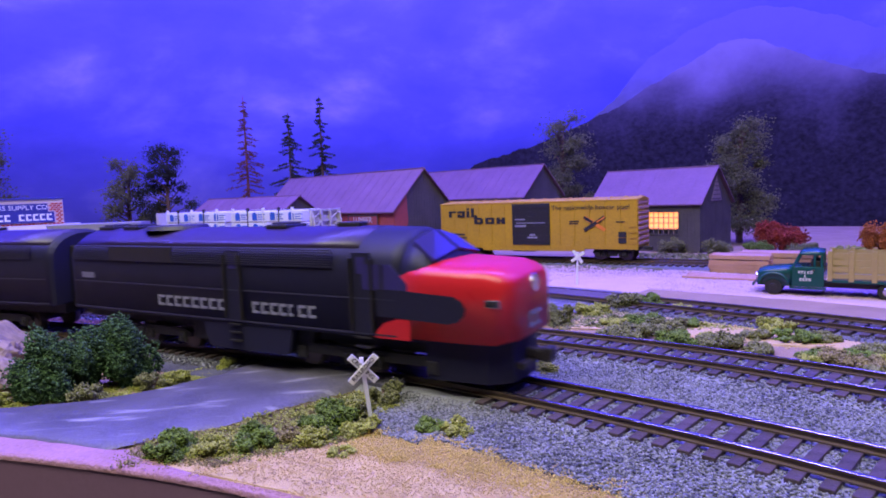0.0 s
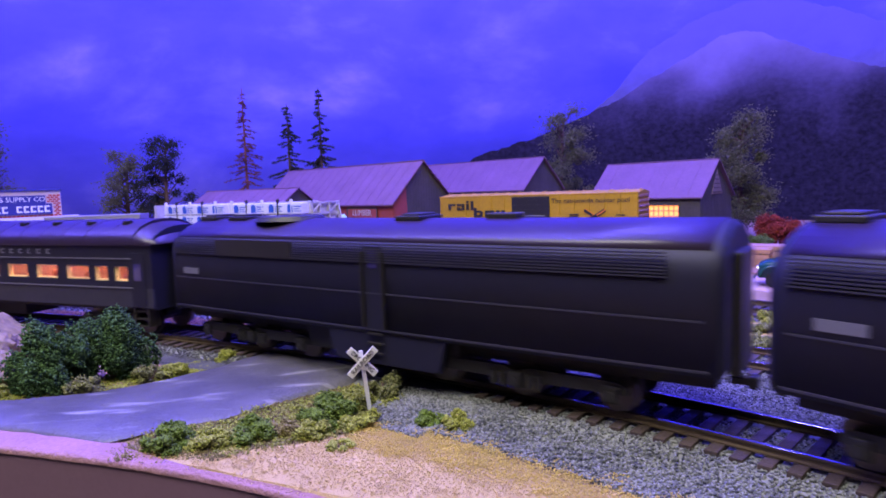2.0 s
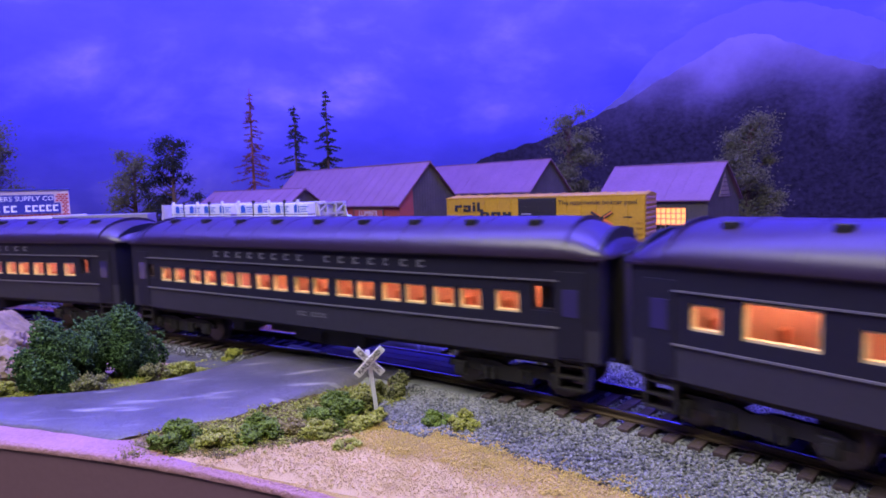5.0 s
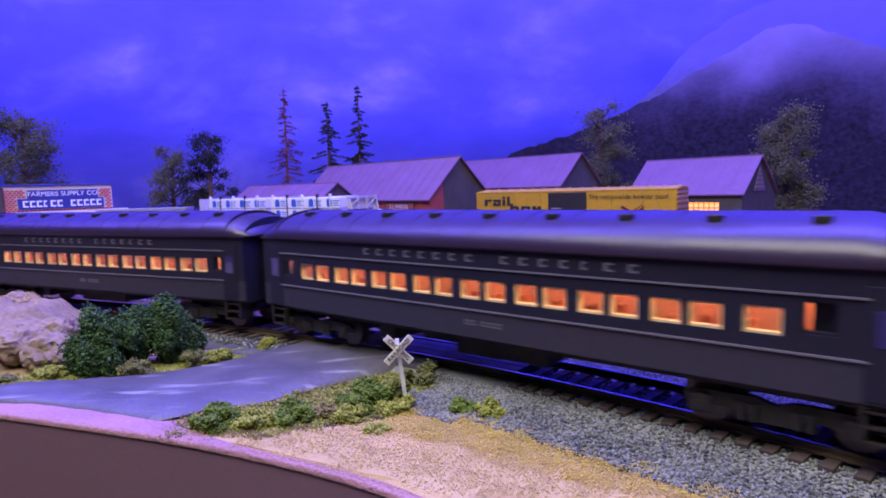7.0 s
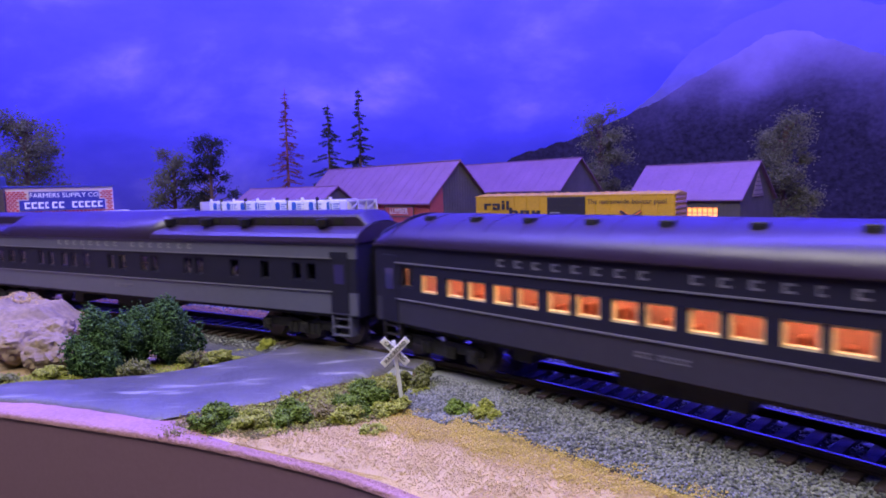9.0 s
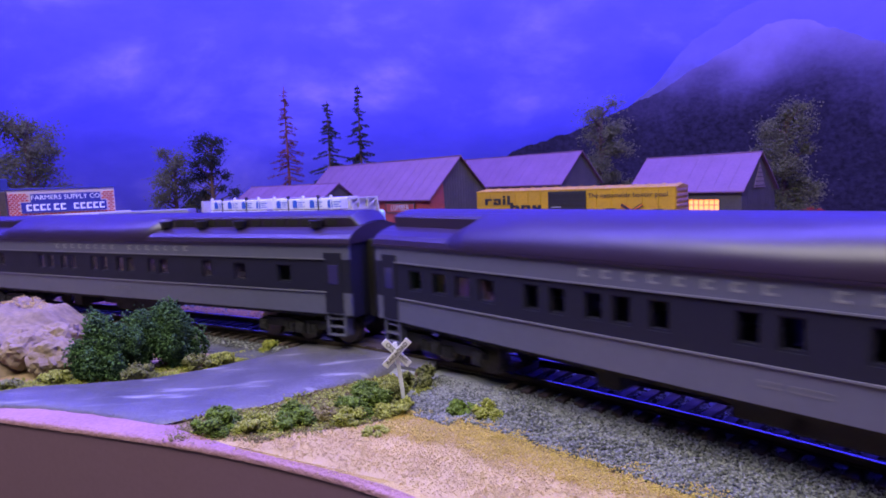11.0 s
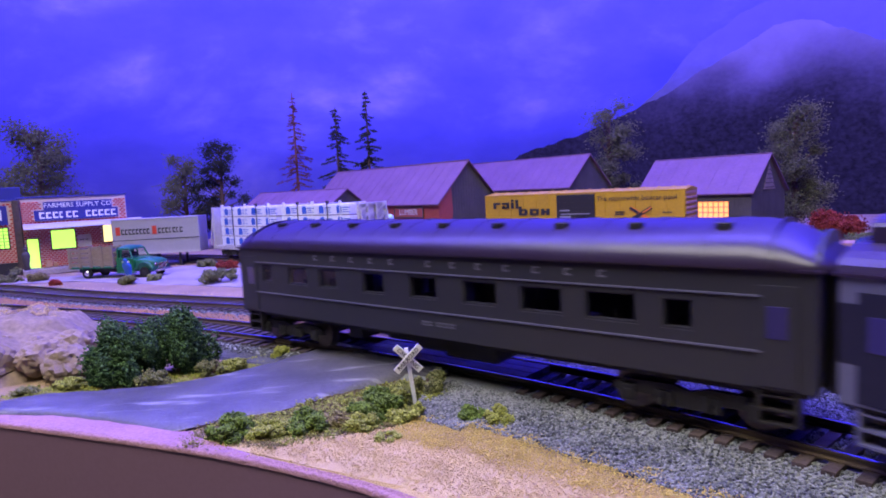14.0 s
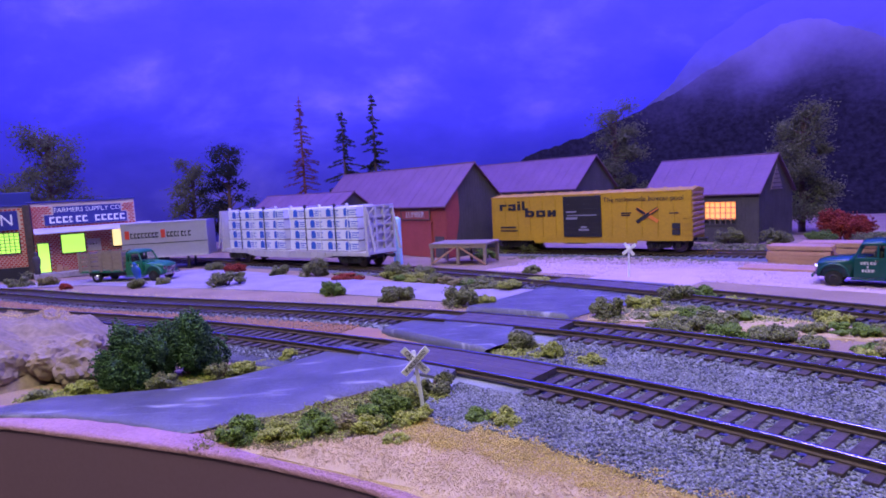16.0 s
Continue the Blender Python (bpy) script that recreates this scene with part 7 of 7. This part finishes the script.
    for k, (x, y, r, h, c) in enumerate(((-371, 540, 12, 14, "sage"), (-345, 535, 9, 9, "olive"), (-166, 470, 14, 13, "sage"), (-73, 400, 9, 10, "green"), (-30, 367, 10, 9, "sage"), (9, 338, 11, 12, "sage"), (22, 330, 6, 7, "lime"), (75, 288, 8, 11, "sage"), (63, 448, 6, 7, "sage"),
                                         (98, 305, 8, 7, "lime"), (118, 316, 9, 9, "sage"), (134, 318, 8, 8, "green"), (142, 300, 6, 5, "lime"), (120, 262, 7, 6, "sage"), (160, 250, 7, 6, "lime"), (150, 278, 6, 4, "olive"), (-20, 440, 8, 7, "lime"), (30, 410, 9, 6, "sage"), (60, 392, 9, 6, "lime"),
                                         (-140, 520, 9, 10, "sage"), (-104, 500, 12, 17, "sage"), (-190, 560, 10, 9, "red_leaf"), (-215, 585, 9, 9, "sage"), (-75, 470, 12, 6, "red_leaf"), (-35, 465, 11, 13, "sage"), (-15, 450, 9, 11, "sage"), (62, 585, 14, 14, "sage"), (84, 570, 13, 13, "sage"), (38, 560, 10, 9, "green"),
                                         (262, 566, 12, 16, "sage"), (292, 540, 12, 17, "sage"), (320, 520, 14, 14, "green"), (345, 500, 15, 14, "sage"), (375, 480, 14, 12, "lime"), (-310, 505, 5, 5, "red_leaf"), (-228, 500, 6, 7, "sage"), (-245, 490, 7, 8, "sage"))):
        tone = {"sage": "grey-green", "lime": "yellow-green", "green": "leafy green", "olive": "brown-olive", "red_leaf": "rust-red"}[c]
        bush(x, y, r, h, M[c], "scrubby %s foam shrub by the tracks" % tone, 80 + k, 600, 0.95, group="scrub")
    spots = random.Random(77)
    for k in range(46):
        if k < 30:
            u, o, line = spots.uniform(70, 205), spots.uniform(22, 62), LINE_B
        else:
            u, o, line = spots.uniform(-40, 92), spots.uniform(-32, -20), LINE_C
        x, y = line.off(u, o)
        if k < 30 and min(np.hypot(x - q[0], y - q[1]) for q in (LINE_C.at(v) for v in range(80, 330, 8))) < 24:
            continue
        c = spots.choice(["sage", "lime", "lime", "sage", "green", "olive"])
        tone = {"sage": "grey-green", "lime": "yellow-green", "green": "leafy green", "olive": "brown-olive"}[c]
        r = spots.uniform(4.5, 9)
        bush(x, y, r, r * spots.uniform(0.5, 0.9), M[c], "scrubby %s foam shrub by the tracks" % tone, 500 + k, 420, 0.9, group="scrub")
    bush(352, 540, 19, 30, M["red_leaf"], "rounded rust-red autumn shrub", 201, 2400, 1.2, lobes=10)
    bush(392, 470, 16, 34, M["orange_leaf"], "bright orange autumn shrub", 202, 1500, 1.1, lobes=9)
    tree(-490, 790, 166, 112, M["tree_leaf"], "full brown-green model tree behind the store", 301, n=5200, size=2.0, bare=0.2)
    tree(-316, 800, 118, 74, M["tree_leaf"], "open olive-green model tree", 302, n=2000, size=1.8, bare=0.3)
    tree(-266, 790, 136, 64, M["needle"], "dark green spindly model tree", 303, n=2600, size=1.7, bare=0.35)
    tree(222, 790, 152, 84, M["tree_leaf"], "tall brown-green model tree before the mountain", 304, n=3600, size=1.9, bare=0.25)
    tree(372, 640, 128, 74, M["tree_leaf"], "tall mottled green model tree", 305, n=5200, size=1.6, bare=0.12)
    tree(-640, 800, 130, 90, M["tree_leaf"], "leafy brown-green model tree beside the store", 306, n=2400, size=2.0, bare=0.3)
    conifer(-172, 800, 192, 80, "sparse reddish dying pine", 311, "red_bark", 2.2)
    conifer(-120, 805, 172, 92, "dark pine with drooping branches", 312, "bark", 4.5)
    conifer(-80, 800, 190, 72, "slender dark pine with a pointed top", 313, "bark", 5.0)


def bank_height(x, y):
    u, v = (x + 215) / 72, (y - 262) / 56
    e = max(0.0, 1 - (abs(u) ** 2.6 + abs(v) ** 2.6))
    rough = noise.ridged_multi_fractal((x * 0.035, y * 0.035, 2), 0.9, 2.2, 5, 1.0, 2.0)
    return max(0.0, 14 * e ** 0.55 * (1 + 0.2 * noise.fractal((x * 0.03, y * 0.03, 1), 0.9, 2, 4)) + (5.5 if v < 0.3 else 1.2) * min(1, e * 2) * rough)


def rocks():
    """A pale plaster rock bank at the layout's edge, and loose boulders."""
    bm = bmesh.new()
    n = 90
    grid = []
    for i in range(n):
        row = []
        for j in range(n):
            x, y = -215 + 72 * (i / (n - 1) * 2 - 1), 262 + 56 * (j / (n - 1) * 2 - 1)
            row.append(bm.verts.new((x + 1.5 * noise.noise((x * 0.1, y * 0.1, 0)), y + 1.5 * noise.noise((y * 0.1, x * 0.1, 7)), GROUND - 1.2 + bank_height(x, y))))
        grid.append(row)
    for a, b in zip(grid, grid[1:]):
        for k in range(n - 1):
            bm.faces.new((a[k], b[k], b[k + 1], a[k + 1]))
    bmesh.ops.recalc_face_normals(bm, faces=bm.faces)
    root = thing("rock_bank", "pale tan plaster rock bank with craggy outcrops beside the track", "rock bank")
    part("slope", bm, M["rock"], root, smooth=True)
    for k, (x, y, r, h) in enumerate(((-137, 227, 9.5, 0.5), (-150, 232, 9, 0.75), (-166, 226, 10, 0.6), (-186, 220, 9, 0.5), (-146, 246, 9, 0.8), (-172, 240, 8, 1.1), (-160, 244, 7, 1.1), (-192, 236, 8, 1.0))):
        bm = bmesh.new()
        bmesh.ops.create_icosphere(bm, subdivisions=4, radius=r)
        for v in bm.verts:
            p = v.co + Vector((k * 9.1, k * 4.7, 0))
            crag = noise.ridged_multi_fractal(p * 0.11, 0.9, 2.1, 5, 1.0, 2.0)
            v.co *= 0.62 + 0.26 * crag + 0.05 * noise.fractal(p * 0.6, 0.9, 2.1, 4)
            v.co.z *= 0.8
        ob = part("outcrop", bm, M["rock"], root, "craggy grey-tan rock outcrop")
        ob.matrix_basis = mm(x, y, GROUND + r * h, k * 50)
    turf("bank_turf", [(-282, 262), (-240, 246), (-200, 250), (-172, 262), (-164, 284), (-200, 312), (-270, 320)], 16000, 0.4, M["tan_grass"], "tan turf on top of the rock bank", 33, 0.2, 0.5, bank_height)


def yard():
    patch("gravel_yard", [(30, 478), (70, 500), (110, 478), (160, 442), (225, 408), (330, 330), (420, 200), (330, 160), (262, 245), (215, 312), (179, 350), (145, 387), (103, 418)], GROUND + 0.2, M["pale_gravel"], "pale pink-tinged gravel yard beside the track", "gravel")
    patch("parking_lot", [(-520, 560), (-330, 560), (-235, 600), (-180, 560), (-90, 480), (-20, 428), (70, 362), (60, 345), (20, 335), (-30, 372), (-90, 412), (-180, 460), (-300, 520), (-420, 530)], GROUND + 0.3, M["lot"], "pale concrete lot before the store", "pavement")
    patch("tan_bank", [(-65, 159), (-40, 145.4), (-12, 129), (8, 110.5), (33, 92), (70, 70), (100, 70), (76, 96), (50, 118), (24, 141), (12, 160), (-2, 171), (-16, 164), (-34, 160)], GROUND + 0.25, M["tan_soil"], "dry tan soil along the layout edge", "ground", 3.0)
    patch("island_soil", [(62, 284), (98, 313), (140, 335), (160, 318), (178, 284), (200, 250), (230, 200), (300, 90), (270, 80), (210, 180), (172, 212), (140, 230), (118, 248), (90, 270)], GROUND + 0.35, M["tan_soil"], "dry tan soil between the tracks", "ground", 3.0)
    crossbuck(-8, 173, 8, 17.6, -6.0, True, "white lettered wooden crossing sign leaning in grass")
    crossbuck(119, 398, -12, 20.5, 2.0, False, "plain white crossing sign beyond the tracks")
    figure(-384, 585, GROUND + 5, 30, M["cloth_dark"], "dark painted model figurine at the store door", False)
    figure(-254, 512, GROUND, 0, M["cloth_blue"], "blue painted crouching model figurine beside the truck", True)


boxcar()
lumber_car()
build_sheds()
feed_store()
loading_dock()
vehicles()
lumber_stacks()
yard()
rocks()
plants()


def motions():
    for car, mid, half in CARS:
        walk(car, [(k * 0.5, car_pose(mid, half, k * 0.5)) for k in range(33)])

motions()
